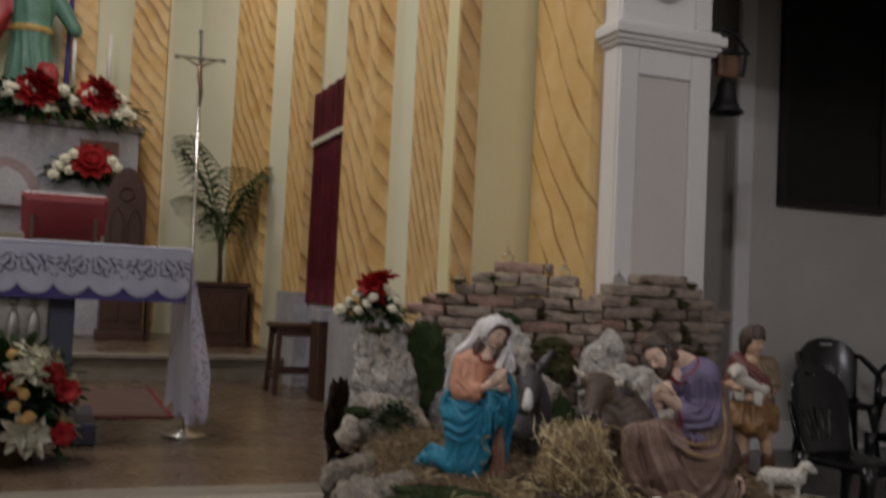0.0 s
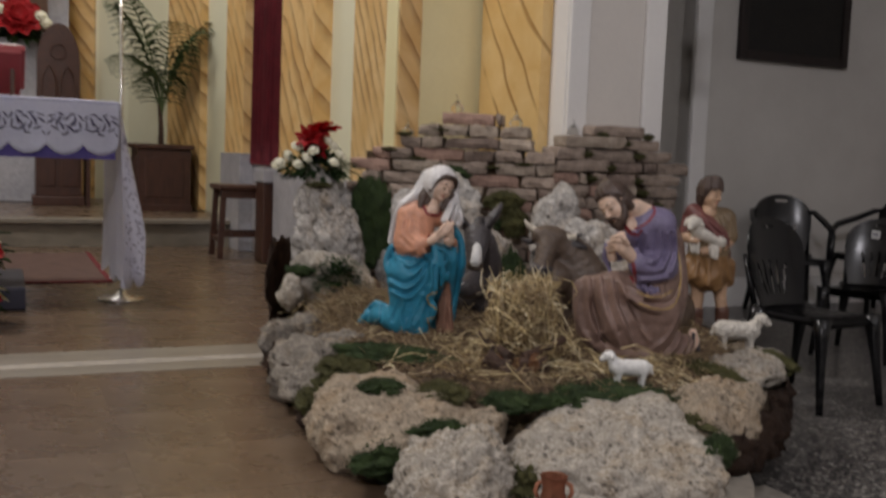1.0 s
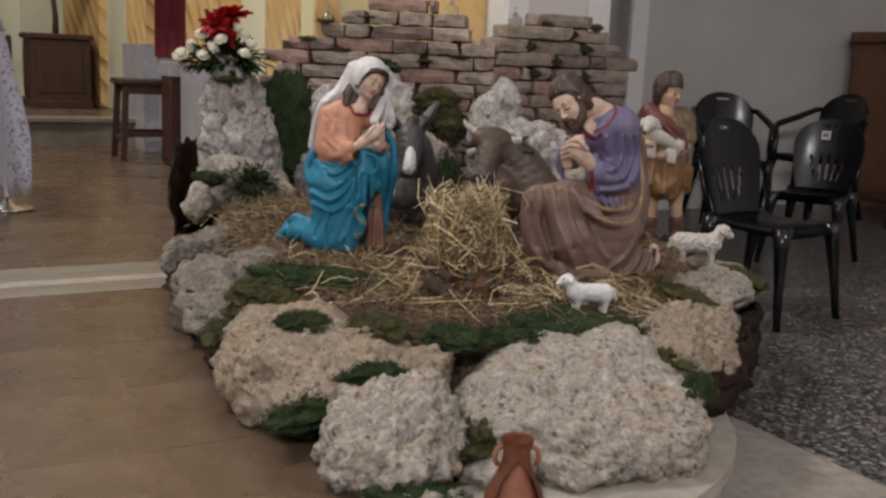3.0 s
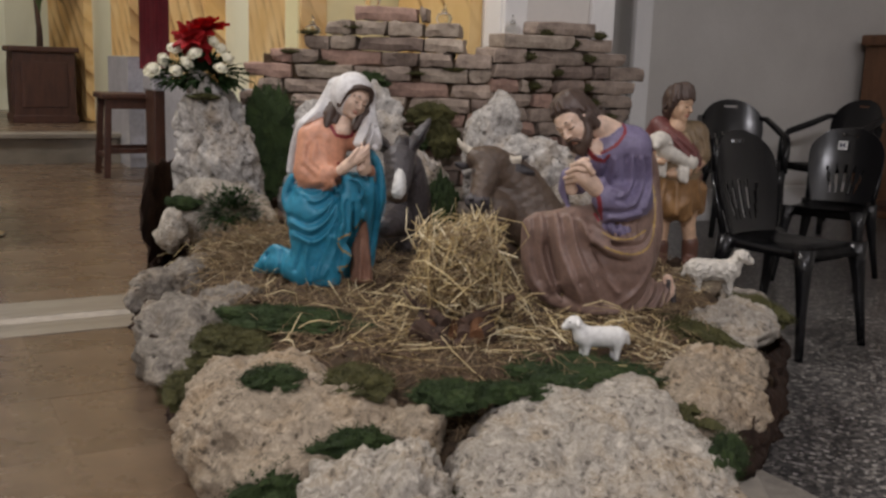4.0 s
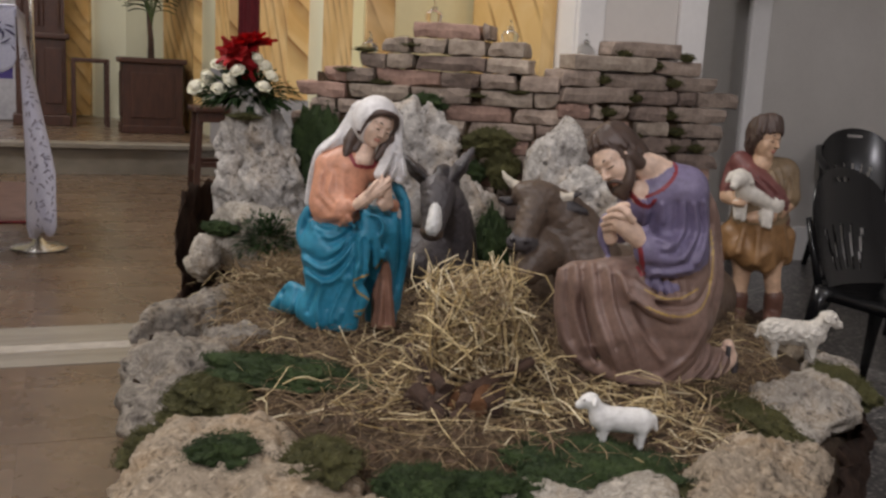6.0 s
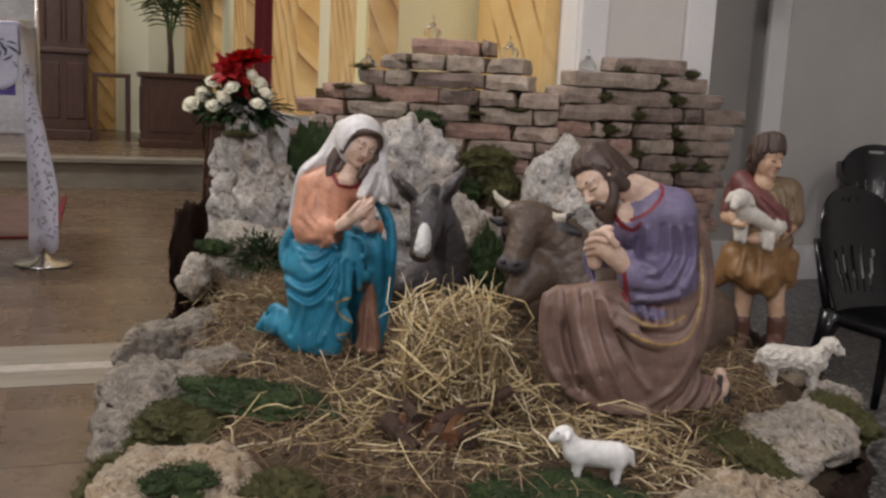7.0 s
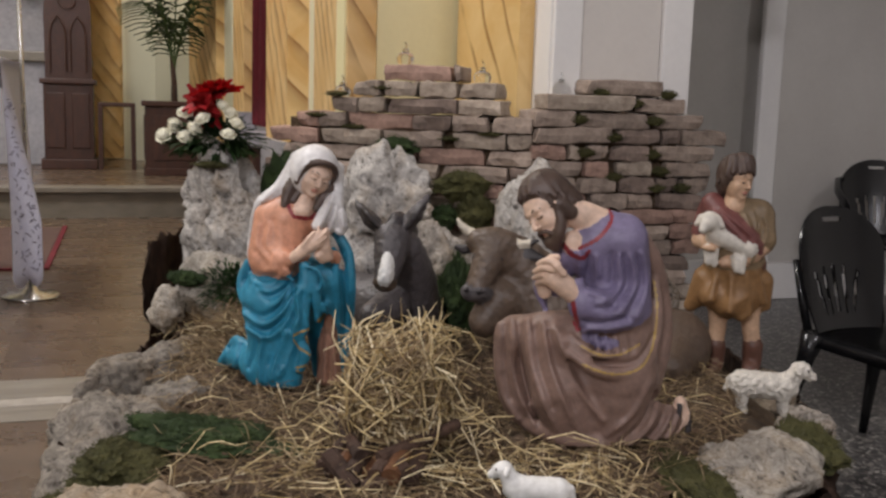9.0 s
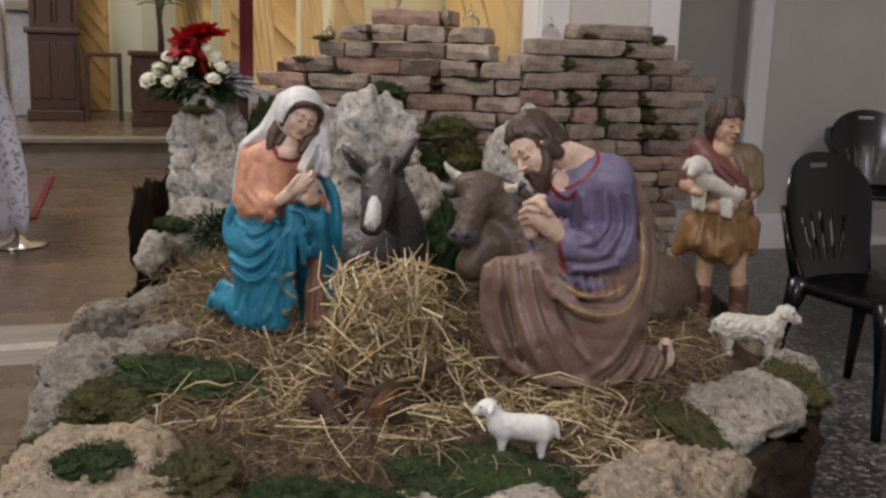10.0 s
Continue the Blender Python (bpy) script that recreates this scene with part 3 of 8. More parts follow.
    def mesh(self, name, step=0.006, fuzz=0.0, flat=None, shrink=0.0):
        lows, highs = zip(*(self.reach(i) for i in self.items))
        lo, hi = np.min(lows, 0) - 3 * step - 0.02, np.max(highs, 0) + 3 * step + 0.02
        n = np.ceil((hi - lo) / step).astype(int) + 1
        grid = np.full(n, 0.5, np.float32)
        mat = np.zeros(n, np.int16)
        for it in self.items:
            l, h = self.reach(it)
            pad = it[6] + 3 * step
            i0 = np.maximum(((l - pad - lo) / step).astype(int), 0)
            i1 = np.minimum(((h + pad - lo) / step).astype(int) + 2, n)
            sl = tuple(slice(a, b) for a, b in zip(i0, i1))
            axes = [lo[a] + step * np.arange(i0[a], i1[a]) for a in range(3)]
            p = np.stack(np.meshgrid(*axes, indexing="ij"), -1)
            d = self.distance(it, p)
            old, k = grid[sl], it[6]
            m = mat[sl]
            if it[0] == "roll" and it[3]:
                h = np.clip(0.5 - 0.5 * (old + d) / k, 0, 1)
                grid[sl] = old * (1 - h) - d * h + k * h * (1 - h)
                continue
            m[d < old] = it[5]
            h = np.clip(0.5 + 0.5 * (old - d) / k, 0, 1)
            grid[sl] = old * (1 - h) + d * h - k * h * (1 - h)
        grid += shrink
        for pts, width, depth, way in self.folds:
            pad = 2.2 * width + np.abs(way) * 0.05
            i0 = np.maximum(((pts.min(0) - pad - lo) / step).astype(int), 0)
            i1 = np.minimum(((pts.max(0) + pad - lo) / step).astype(int) + 2, n)
            axes = [lo[a] + step * np.arange(i0[a], i1[a]) for a in range(3)]
            d, deep = self.beside(pts, way, np.stack(np.meshgrid(*axes, indexing="ij"), -1))
            sl = tuple(slice(a, b) for a, b in zip(i0, i1))
            grid[sl] += depth * np.exp(-((d / width) ** 2)) * np.clip(2 - np.abs(deep) / 0.025, 0, 1)
        if flat is not None:
            z = lo[2] + step * np.arange(n[2])
            grid = np.maximum(grid, (flat - z)[None, None, :]).astype(np.float32)
        # surface nets: one corner in each crossed cell, one quad on each crossed edge
        s = grid < 0
        cell = np.zeros(n - 1, np.int8)
        for dx in (0, 1):
            for dy in (0, 1):
                for dz in (0, 1):
                    cell += s[dx : n[0] - 1 + dx, dy : n[1] - 1 + dy, dz : n[2] - 1 + dz]
        act = np.argwhere((cell > 0) & (cell < 8))
        index = np.full(n - 1, -1, np.int64)
        index[tuple(act.T)] = np.arange(len(act))
        total, count = np.zeros((len(act), 3)), np.zeros(len(act))
        corners = [np.array(c) for c in ((0, 0, 0), (1, 0, 0), (0, 1, 0), (1, 1, 0), (0, 0, 1), (1, 0, 1), (0, 1, 1), (1, 1, 1))]
        for i, a in enumerate(corners):
            for b in corners[i + 1 :]:
                if np.abs(a - b).sum() != 1:
                    continue
                va, vb = grid[tuple((act + a).T)], grid[tuple((act + b).T)]
                x = (va < 0) != (vb < 0)
                t = np.where(x, va / np.where(va == vb, 1, va - vb), 0)
                total += np.where(x[:, None], a + t[:, None] * (b - a), 0)
                count += x
        verts = lo + step * (act + total / np.maximum(count, 1)[:, None])
        quads, fm = [], []
        for ax in range(3):
            o1, o2 = [np.eye(3, dtype=int)[(ax + k) % 3] for k in (1, 2)]
            e = np.eye(3, dtype=int)[ax]
            inner = tuple(slice(1, n[a] - 1) if a != ax else slice(0, n[a] - 1) for a in range(3))
            after = tuple(slice(1, n[a] - 1) if a != ax else slice(1, n[a]) for a in range(3))
            first = s[inner]
            cross = np.argwhere(first != s[after]) + np.array([1 if a != ax else 0 for a in range(3)])
            flip = s[tuple(cross.T)]
            ids = [index[tuple((cross - d).T)] for d in (o1 + o2, o2, 0 * o1, o1)]
            q = np.stack(ids, 1)
            q[~flip] = q[~flip][:, ::-1]
            quads.append(q)
            inside = np.where(flip[:, None], cross, cross + e)
            fm.append(mat[tuple(inside.T)])
        quads, fm = np.concatenate(quads), np.concatenate(fm)
        good = (quads >= 0).all(1)
        quads, fm = quads[good], fm[good]
        # even out the paint's edges: each face takes the paint that most of its corners' faces have
        for _ in range(3):
            votes = np.zeros((len(verts), len(self.mats)))
            for a in range(4):
                np.add.at(votes, (quads[:, a], fm), 1.0)
            fm = (votes[quads].sum(1)).argmax(1)
        for _ in range(2):
            acc, cnt = np.zeros_like(verts), np.zeros(len(verts))
            for a, b in ((0, 1), (1, 2), (2, 3), (3, 0)):
                np.add.at(acc, quads[:, a], verts[quads[:, b]])
                np.add.at(acc, quads[:, b], verts[quads[:, a]])
                np.add.at(cnt, quads[:, a], 1)
                np.add.at(cnt, quads[:, b], 1)
            verts = 0.5 * verts + 0.5 * acc / np.maximum(cnt, 1)[:, None]
        mid = verts[quads].mean(1)
        out = np.cross(verts[quads[:, 2]] - verts[quads[:, 0]], verts[quads[:, 3]] - verts[quads[:, 1]])
        for pts, width, slot, way in self.trims:
            near = np.flatnonzero((mid > pts.min(0) - 0.06).all(1) & (mid < pts.max(0) + 0.06).all(1) & (out @ way > 0))
            if len(near):
                d, deep = self.beside(pts, way, mid[near])
                fm[near[(d < width) & (np.abs(deep) < 0.05)]] = slot
        if fuzz:
            verts = verts + fuzz * np.array([noise.noise_vector(Vector(v) * 90) for v in verts])
        me = bpy.data.meshes.new(name)
        me.from_pydata(verts.tolist(), [], quads.tolist())
        for m in self.mats:
            me.materials.append(m)
        me.polygons.foreach_set("material_index", fm.astype(np.int32))
        me.polygons.foreach_set("use_smooth", np.ones(len(me.polygons), bool))
        me.update()
        return me


def fuse(name, body, head):
    """One mesh from a coarser body and a finer head that share their paints."""
    bm = bmesh.new()
    bm.from_mesh(body)
    bm.from_mesh(head)
    me = mesh_of(name, bm, list(head.materials), True)
    return me


def face(q, c, way, up, size, sk, h, li):
    """A plain modelled head, size metres from chin to crown, that looks along way."""
    c, y, z = np.array(c), np.array(way), np.array(up)
    x = np.cross(y, z)
    rot = np.stack([x, y, z], 1)
    at = lambda *v: c + size * (rot @ np.array(v))
    ball_at = lambda v, r, m, k: q.ell(at(*v), size * np.array(r), m, rot, k * size)
    line = lambda pts, r, m, k, **o: q.path([at(*v) for v in pts], [size * a for a in r], m, k * size, **o)
    ball_at((0, -0.08, 0.12), (0.36, 0.43, 0.37), h, 0.03)
    ball_at((0, 0.10, -0.10), (0.285, 0.28, 0.38), sk, 0.02)
    ball_at((0, 0.12, 0.10), (0.30, 0.265, 0.26), sk, 0.04)
    ball_at((0, 0.26, -0.385), (0.11, 0.10, 0.085), sk, 0.10)
    for s in (-1, 1):
        ball_at((s * 0.15, 0.21, -0.13), (0.115, 0.12, 0.12), sk, 0.08)
    line([(-0.17, 0.325, 0.085), (0, 0.365, 0.075), (0.17, 0.325, 0.085)], [0.04, 0.045, 0.04], sk, 0.06)
    for s in (-1, 1):
        line([(s * 0.09, 0.42, -0.005), (s * 0.20, 0.375, -0.005)], [0.052, 0.048], sk, 0.05, carve=True)
        ball_at((s * 0.145, 0.318, -0.012), (0.078, 0.05, 0.045), sk, 0.02)
        line([(s * 0.075, 0.362, -0.028), (s * 0.145, 0.368, -0.043), (s * 0.215, 0.318, -0.028)], [0.009, 0.013, 0.009], h, 0.004)
        line([(s * 0.055, 0.392, 0.085), (s * 0.14, 0.372, 0.115), (s * 0.235, 0.30, 0.085)], [0.010, 0.015, 0.009], h, 0.006)
    line([(0, 0.355, 0.06), (0, 0.415, -0.05), (0, 0.46, -0.135)], [0.032, 0.036, 0.042], sk, 0.035)
    for s in (-1, 1):
        ball_at((s * 0.042, 0.405, -0.15), (0.034, 0.036, 0.028), sk, 0.025)
    line([(-0.085, 0.335, -0.268), (0, 0.385, -0.258), (0.085, 0.335, -0.268)], [0.014, 0.022, 0.014], li, 0.012)
    line([(-0.065, 0.335, -0.295), (0, 0.372, -0.30), (0.065, 0.335, -0.295)], [0.014, 0.024, 0.014], li, 0.012)
    line([(-0.07, 0.35, -0.342), (0.07, 0.35, -0.342)], [0.02, 0.02], sk, 0.03, carve=True)


def paint(name, c, rough=0.46):
    """Painted plaster: the tint, slightly worn and uneven."""
    return surface(name, tuple(x * 0.8 for x in c), tuple(min(1, x * 1.12) for x in c), 14, rough, 70, 0.12)


P = {n: paint("painted_" + n, c) for n, c in (
    ("blue", (0.028, 0.235, 0.37)), ("salmon", (0.62, 0.30, 0.19)), ("white", (0.74, 0.72, 0.72)), ("skin", (0.76, 0.54, 0.42)),
    ("hair", (0.075, 0.047, 0.036)), ("umber", (0.30, 0.16, 0.11)), ("mauve", (0.20, 0.17, 0.28)), ("taupe", (0.24, 0.155, 0.125)),
    ("crimson", (0.26, 0.03, 0.04)), ("gilt", (0.45, 0.30, 0.09)), ("ochre", (0.25, 0.135, 0.055)), ("khaki", (0.215, 0.15, 0.085)),
    ("maroon", (0.16, 0.055, 0.05)), ("wool", (0.66, 0.62, 0.55)), ("chalk", (0.80, 0.79, 0.76)), ("grey", (0.085, 0.075, 0.078)),
    ("tanned", (0.58, 0.38, 0.25)), ("dark", (0.04, 0.034, 0.036)), ("brown", (0.115, 0.080, 0.058)), ("ivory", (0.62, 0.56, 0.46)), ("boot", (0.14, 0.065, 0.045)), ("blush", (0.50, 0.22, 0.17)))}


def kneeling_woman():
    f = Clay()
    b, s, w, sk, h, u, g, c = (P[k] for k in ("blue", "salmon", "white", "skin", "hair", "umber", "gilt", "crimson"))
    li, q = P["blush"], Clay(f.mats)
    way = (0.256, -0.948, 0.189)
    f.ell((-0.087, 0.028, 0.228), (0.0771, 0.1027, 0.0685), b, (79, -2, 15), 0.029)
    f.path([(-0.098, 0.018, 0.222), (-0.099, 0.017, 0.117), (-0.090, 0.019, 0.026)], [0.0742, 0.0599, 0.0571], b, 0.031)
    f.path([(-0.033, 0.014, 0.213), (-0.034, 0.009, 0.124), (-0.036, 0.008, 0.019)], [0.0542, 0.0428, 0.0400], b, 0.029)
    f.path([(0.026, 0.053, 0.278), (0.024, 0.103, 0.156), (0.028, 0.127, 0.011)], [0.0628, 0.0571, 0.0485], b, 0.029)
    f.path([(-0.119, 0.018, 0.041), (-0.215, 0.075, 0.047), (-0.297, 0.123, 0.003)], [0.0542, 0.0428, 0.0157], b, 0.026)
    f.path([(-0.172, 0.041, 0.074), (-0.218, 0.066, 0.092), (-0.264, 0.104, 0.051)], [0.0228, 0.0171, 0.0114], b, 0.014)
    f.path([(0.068, 0.076, 0.395), (0.093, 0.079, 0.345), (0.099, 0.080, 0.257), (0.072, 0.135, 0.154), (0.060, 0.147, 0.048)], [0.0171, 0.0214, 0.0228, 0.0243, 0.0214], b, 0.017)
    f.path([(-0.150, 0.004, 0.316), (-0.168, -0.001, 0.276), (-0.158, -0.010, 0.229), (-0.096, -0.037, 0.208), (-0.038, -0.047, 0.235), (-0.002, -0.046, 0.291)], [0.0171, 0.0157, 0.0171, 0.0143, 0.0114, 0.0086], b, 0.009)
    f.crease([(-0.138, -0.010, 0.290), (-0.100, -0.041, 0.258), (-0.049, -0.050, 0.263), (-0.012, -0.043, 0.304)], 0.0086, -0.0093, way)
    f.crease([(-0.146, -0.022, 0.188), (-0.087, -0.043, 0.169), (-0.030, -0.050, 0.207), (0.005, -0.047, 0.277)], 0.0086, -0.0093, way)
    f.crease([(-0.139, -0.016, 0.150), (-0.072, -0.042, 0.135), (-0.020, -0.047, 0.184), (0.012, -0.048, 0.268)], 0.0086, -0.0093, way)
    f.crease([(-0.104, -0.039, 0.275), (-0.061, -0.047, 0.276), (-0.022, -0.042, 0.310)], 0.0086, -0.0093, way)
    f.crease([(-0.147, -0.019, 0.207), (-0.089, -0.040, 0.189), (-0.034, -0.049, 0.221), (-0.003, -0.043, 0.280)], 0.0071, 0.0078, way)
    f.crease([(-0.140, -0.023, 0.169), (-0.078, -0.043, 0.152), (-0.025, -0.049, 0.196), (0.008, -0.046, 0.270)], 0.0071, 0.0078, way)
    f.crease([(-0.116, -0.031, 0.270), (-0.072, -0.048, 0.244), (-0.029, -0.047, 0.267)], 0.0071, 0.0078, way)
    f.crease([(-0.021, -0.045, 0.152), (-0.052, -0.045, 0.090), (-0.063, -0.046, 0.029)], 0.0086, -0.0093, way)
    f.crease([(0.001, -0.039, 0.182), (-0.016, -0.035, 0.106), (-0.045, -0.035, 0.036)], 0.0086, -0.0093, way)
    f.crease([(-0.088, -0.043, 0.131), (-0.099, -0.047, 0.071), (-0.091, -0.039, 0.017)], 0.0086, -0.0093, way)
    f.crease([(0.008, -0.046, 0.256), (0.011, -0.039, 0.197), (0.000, -0.036, 0.137)], 0.0086, -0.0093, way)
    f.crease([(-0.035, -0.049, 0.137), (-0.065, -0.052, 0.068)], 0.0071, 0.0078, way)
    f.crease([(-0.008, -0.039, 0.137), (-0.032, -0.034, 0.067)], 0.0071, 0.0078, way)
    f.crease([(-0.104, -0.036, 0.120), (-0.133, -0.018, 0.046)], 0.0071, 0.0078, way)
    f.crease([(0.025, -0.044, 0.257), (0.022, -0.036, 0.168)], 0.0071, 0.0078, way)
    f.path([(0.019, -0.017, 0.321), (0.025, -0.024, 0.253), (0.020, -0.025, 0.180), (0.008, -0.020, 0.134)], [0.0200, 0.0243, 0.0228, 0.0114], b, 0.011)
    f.path([(0.037, -0.009, 0.302), (0.046, -0.012, 0.239), (0.041, 0.005, 0.184)], [0.0186, 0.0186, 0.0128], b, 0.011)
    f.path([(0.004, -0.021, 0.134), (0.018, -0.014, 0.097), (0.004, -0.010, 0.054)], [0.0143, 0.0214, 0.0157], b, 0.009)
    f.path([(0.029, -0.031, 0.324), (0.054, -0.027, 0.319), (0.067, -0.021, 0.291), (0.054, -0.019, 0.266), (0.038, -0.026, 0.286)], [0.0086, 0.0100, 0.0100, 0.0100, 0.0071], b, 0.006)
    f.crease([(0.042, -0.045, 0.251), (0.040, -0.037, 0.184)], 0.0071, 0.0078, way)
    f.crease([(-0.243, 0.080, 0.067), (-0.263, 0.093, 0.014)], 0.0071, 0.0078, way)
    f.crease([(-0.185, 0.035, 0.086), (-0.195, 0.038, 0.017)], 0.0071, 0.0078, way)
    f.path([(0.111, 0.065, 0.348), (0.120, 0.067, 0.246), (0.086, 0.135, 0.108)], [0.0057, 0.0071, 0.0057], b, 0.006)
    f.crease([(0.092, 0.057, 0.355), (0.096, 0.066, 0.229), (0.063, 0.119, 0.079)], 0.0071, 0.0078, way)
    f.path([(0.073, 0.036, 0.364), (0.083, 0.036, 0.277), (0.065, 0.098, 0.160)], [0.0114, 0.0143, 0.0143], b, 0.011)
    f.stain([(-0.003, -0.037, 0.146), (0.016, -0.041, 0.158), (0.033, -0.033, 0.164), (0.044, -0.004, 0.175), (0.052, 0.033, 0.194)], 0.0027, g, way)
    f.stain([(-0.003, -0.034, 0.136), (0.008, -0.037, 0.117), (0.027, -0.032, 0.105), (0.041, -0.019, 0.088), (0.041, -0.017, 0.074)], 0.0027, g, way)
    f.stain([(0.038, -0.017, 0.070), (0.020, -0.022, 0.065), (-0.002, -0.026, 0.060)], 0.0027, g, way)
    f.stain([(-0.000, -0.022, 0.051), (0.013, -0.016, 0.040), (0.027, -0.006, 0.042)], 0.0027, g, way)
    f.path([(0.055, 0.025, 0.240), (0.047, 0.064, 0.165), (0.046, 0.071, 0.088), (0.050, 0.074, -0.013)], [0.0071, 0.0214, 0.0314, 0.0400], u, 0.009)
    f.crease([(0.060, 0.022, 0.219), (0.054, 0.048, 0.124), (0.054, 0.027, 0.015)], 0.0086, -0.0093, way)
    f.crease([(0.063, 0.025, 0.219), (0.067, 0.054, 0.124), (0.080, 0.057, 0.010)], 0.0086, -0.0093, way)
    f.crease([(0.059, 0.032, 0.187), (0.064, 0.041, 0.020)], 0.0071, 0.0078, way)
    f.crease([(0.045, 0.027, 0.143), (0.046, -0.002, 0.022)], 0.0071, 0.0078, way)
    f.path([(-0.053, 0.031, 0.429), (-0.064, 0.022, 0.349)], [0.0628, 0.0713], s, 0.029)
    f.path([(-0.094, 0.023, 0.445), (-0.044, 0.039, 0.461), (0.028, 0.065, 0.430)], [0.0385, 0.0428, 0.0400], s, 0.026)
    f.path([(-0.102, 0.010, 0.435), (-0.107, -0.010, 0.350)], [0.0371, 0.0385], s, 0.023)
    f.path([(-0.099, -0.017, 0.327), (-0.049, -0.036, 0.330), (-0.004, -0.047, 0.346)], [0.0385, 0.0328, 0.0171], s, 0.017)
    f.path([(0.081, 0.039, 0.341), (0.072, 0.001, 0.351)], [0.0200, 0.0157], s, 0.011)
    f.crease([(-0.107, -0.025, 0.417), (-0.106, -0.040, 0.376), (-0.074, -0.048, 0.347)], 0.0086, -0.0043, way)
    f.crease([(-0.076, -0.025, 0.419), (-0.080, -0.041, 0.377), (-0.049, -0.050, 0.352)], 0.0086, -0.0043, way)
    f.crease([(-0.035, -0.052, 0.367), (-0.014, -0.058, 0.361)], 0.0086, -0.0043, way)
    f.crease([(-0.086, -0.043, 0.306), (-0.042, -0.051, 0.313)], 0.0086, -0.0043, way)
    f.crease([(-0.089, -0.029, 0.418), (-0.090, -0.044, 0.377), (-0.063, -0.051, 0.351)], 0.0086, 0.0037, way)
    f.crease([(-0.104, -0.039, 0.354), (-0.070, -0.050, 0.325)], 0.0086, 0.0037, way)
    f.crease([(-0.035, -0.026, 0.421), (-0.023, -0.031, 0.373)], 0.0086, 0.0037, way)
    f.crease([(-0.070, -0.018, 0.432), (-0.058, -0.029, 0.385)], 0.0086, 0.0037, way)
    f.stain([(0.001, -0.051, 0.372), (0.010, -0.057, 0.357), (0.004, -0.047, 0.337)], 0.0049, c, way)
    f.stain([(0.076, -0.007, 0.365), (0.082, -0.011, 0.353), (0.076, -0.004, 0.337)], 0.0049, c, way)
    f.path([(0.002, 0.034, 0.503), (-0.011, 0.022, 0.458)], [0.0271, 0.0342], sk, 0.009)
    f.ell((-0.006, 0.011, 0.456), (0.0285, 0.0200, 0.0285), sk, (79, -2, 15), 0.007)
    f.stain([(-0.038, -0.000, 0.478), (-0.025, -0.015, 0.460), (-0.012, -0.023, 0.449), (0.012, -0.022, 0.447), (0.030, -0.014, 0.451), (0.036, -0.007, 0.466)], 0.0049, c, way)
    q.path([(0.002, -0.048, 0.349), (0.026, -0.047, 0.368), (0.048, -0.041, 0.388)], [0.0143, 0.0171, 0.0143], sk, 0.007)
    q.path([(0.045, -0.048, 0.392), (0.064, -0.043, 0.412), (0.077, -0.036, 0.426)], [0.0071, 0.0066, 0.0043], sk, 0.002)
    q.path([(0.049, -0.050, 0.387), (0.069, -0.044, 0.404), (0.081, -0.038, 0.417)], [0.0071, 0.0066, 0.0043], sk, 0.002)
    q.path([(0.049, -0.050, 0.378), (0.070, -0.044, 0.394), (0.081, -0.035, 0.404)], [0.0071, 0.0066, 0.0043], sk, 0.002)
    q.path([(0.045, -0.048, 0.372), (0.064, -0.043, 0.382), (0.072, -0.034, 0.390)], [0.0071, 0.0066, 0.0043], sk, 0.002)
    q.path([(0.031, -0.058, 0.381), (0.044, -0.054, 0.401), (0.054, -0.049, 0.415)], [0.0071, 0.0064, 0.0043], sk, 0.003)
    q.path([(0.071, -0.002, 0.351), (0.068, -0.018, 0.378), (0.073, -0.023, 0.405)], [0.0157, 0.0171, 0.0114], sk, 0.007)
    q.path([(0.059, -0.026, 0.356), (0.064, -0.016, 0.344)], [0.0128, 0.0114], sk, 0.006)
    face(q, (0.025, 0.022, 0.553), (0.662, -0.706, -0.252), (0.429, 0.082, 0.899), 0.1142, sk, h, li)
    q.path([(0.042, 0.037, 0.508), (0.061, 0.041, 0.534), (0.077, 0.028, 0.558), (0.079, 0.006, 0.576), (0.062, -0.014, 0.585), (0.035, -0.020, 0.583), (0.009, -0.019, 0.564), (-0.009, -0.013, 0.534)], [0.0080, 0.0086, 0.0086, 0.0080, 0.0080, 0.0086, 0.0086, 0.0068], h, 0.0034)
    q.path([(-0.022, 0.025, 0.540), (-0.040, 0.011, 0.506), (-0.046, -0.006, 0.472)], [0.0157, 0.0186, 0.0100], h, 0.006)
    q.path([(-0.012, 0.024, 0.515), (-0.025, 0.006, 0.484)], [0.0128, 0.0100], h, 0.006)
    q.path([(0.057, 0.035, 0.517), (0.044, 0.025, 0.492), (0.033, 0.010, 0.467)], [0.0128, 0.0128, 0.0086], h, 0.006)
    q.ell((0.021, 0.030, 0.562), (0.0622, 0.0622, 0.0668), w, (0, 0, 0), 0.004, cut=((0.523, -0.702, -0.483), 0.0342))
    q.path([(-0.022, 0.060, 0.572), (-0.046, 0.051, 0.540), (-0.077, 0.036, 0.505), (-0.108, 0.022, 0.484), (-0.127, 0.016, 0.464), (-0.151, 0.036, 0.408), (-0.165, 0.044, 0.332)], [0.0428, 0.0342, 0.0243, 0.0186, 0.0143, 0.0128, 0.0114], w, 0.011)
    q.path([(-0.054, 0.033, 0.552), (-0.079, 0.015, 0.512), (-0.111, -0.003, 0.480)], [0.0071, 0.0071, 0.0057], w, 0.006)
    q.path([(0.066, 0.072, 0.567), (0.066, 0.064, 0.526), (0.068, 0.047, 0.485), (0.068, 0.032, 0.436)], [0.0171, 0.0186, 0.0257, 0.0257], w, 0.011)
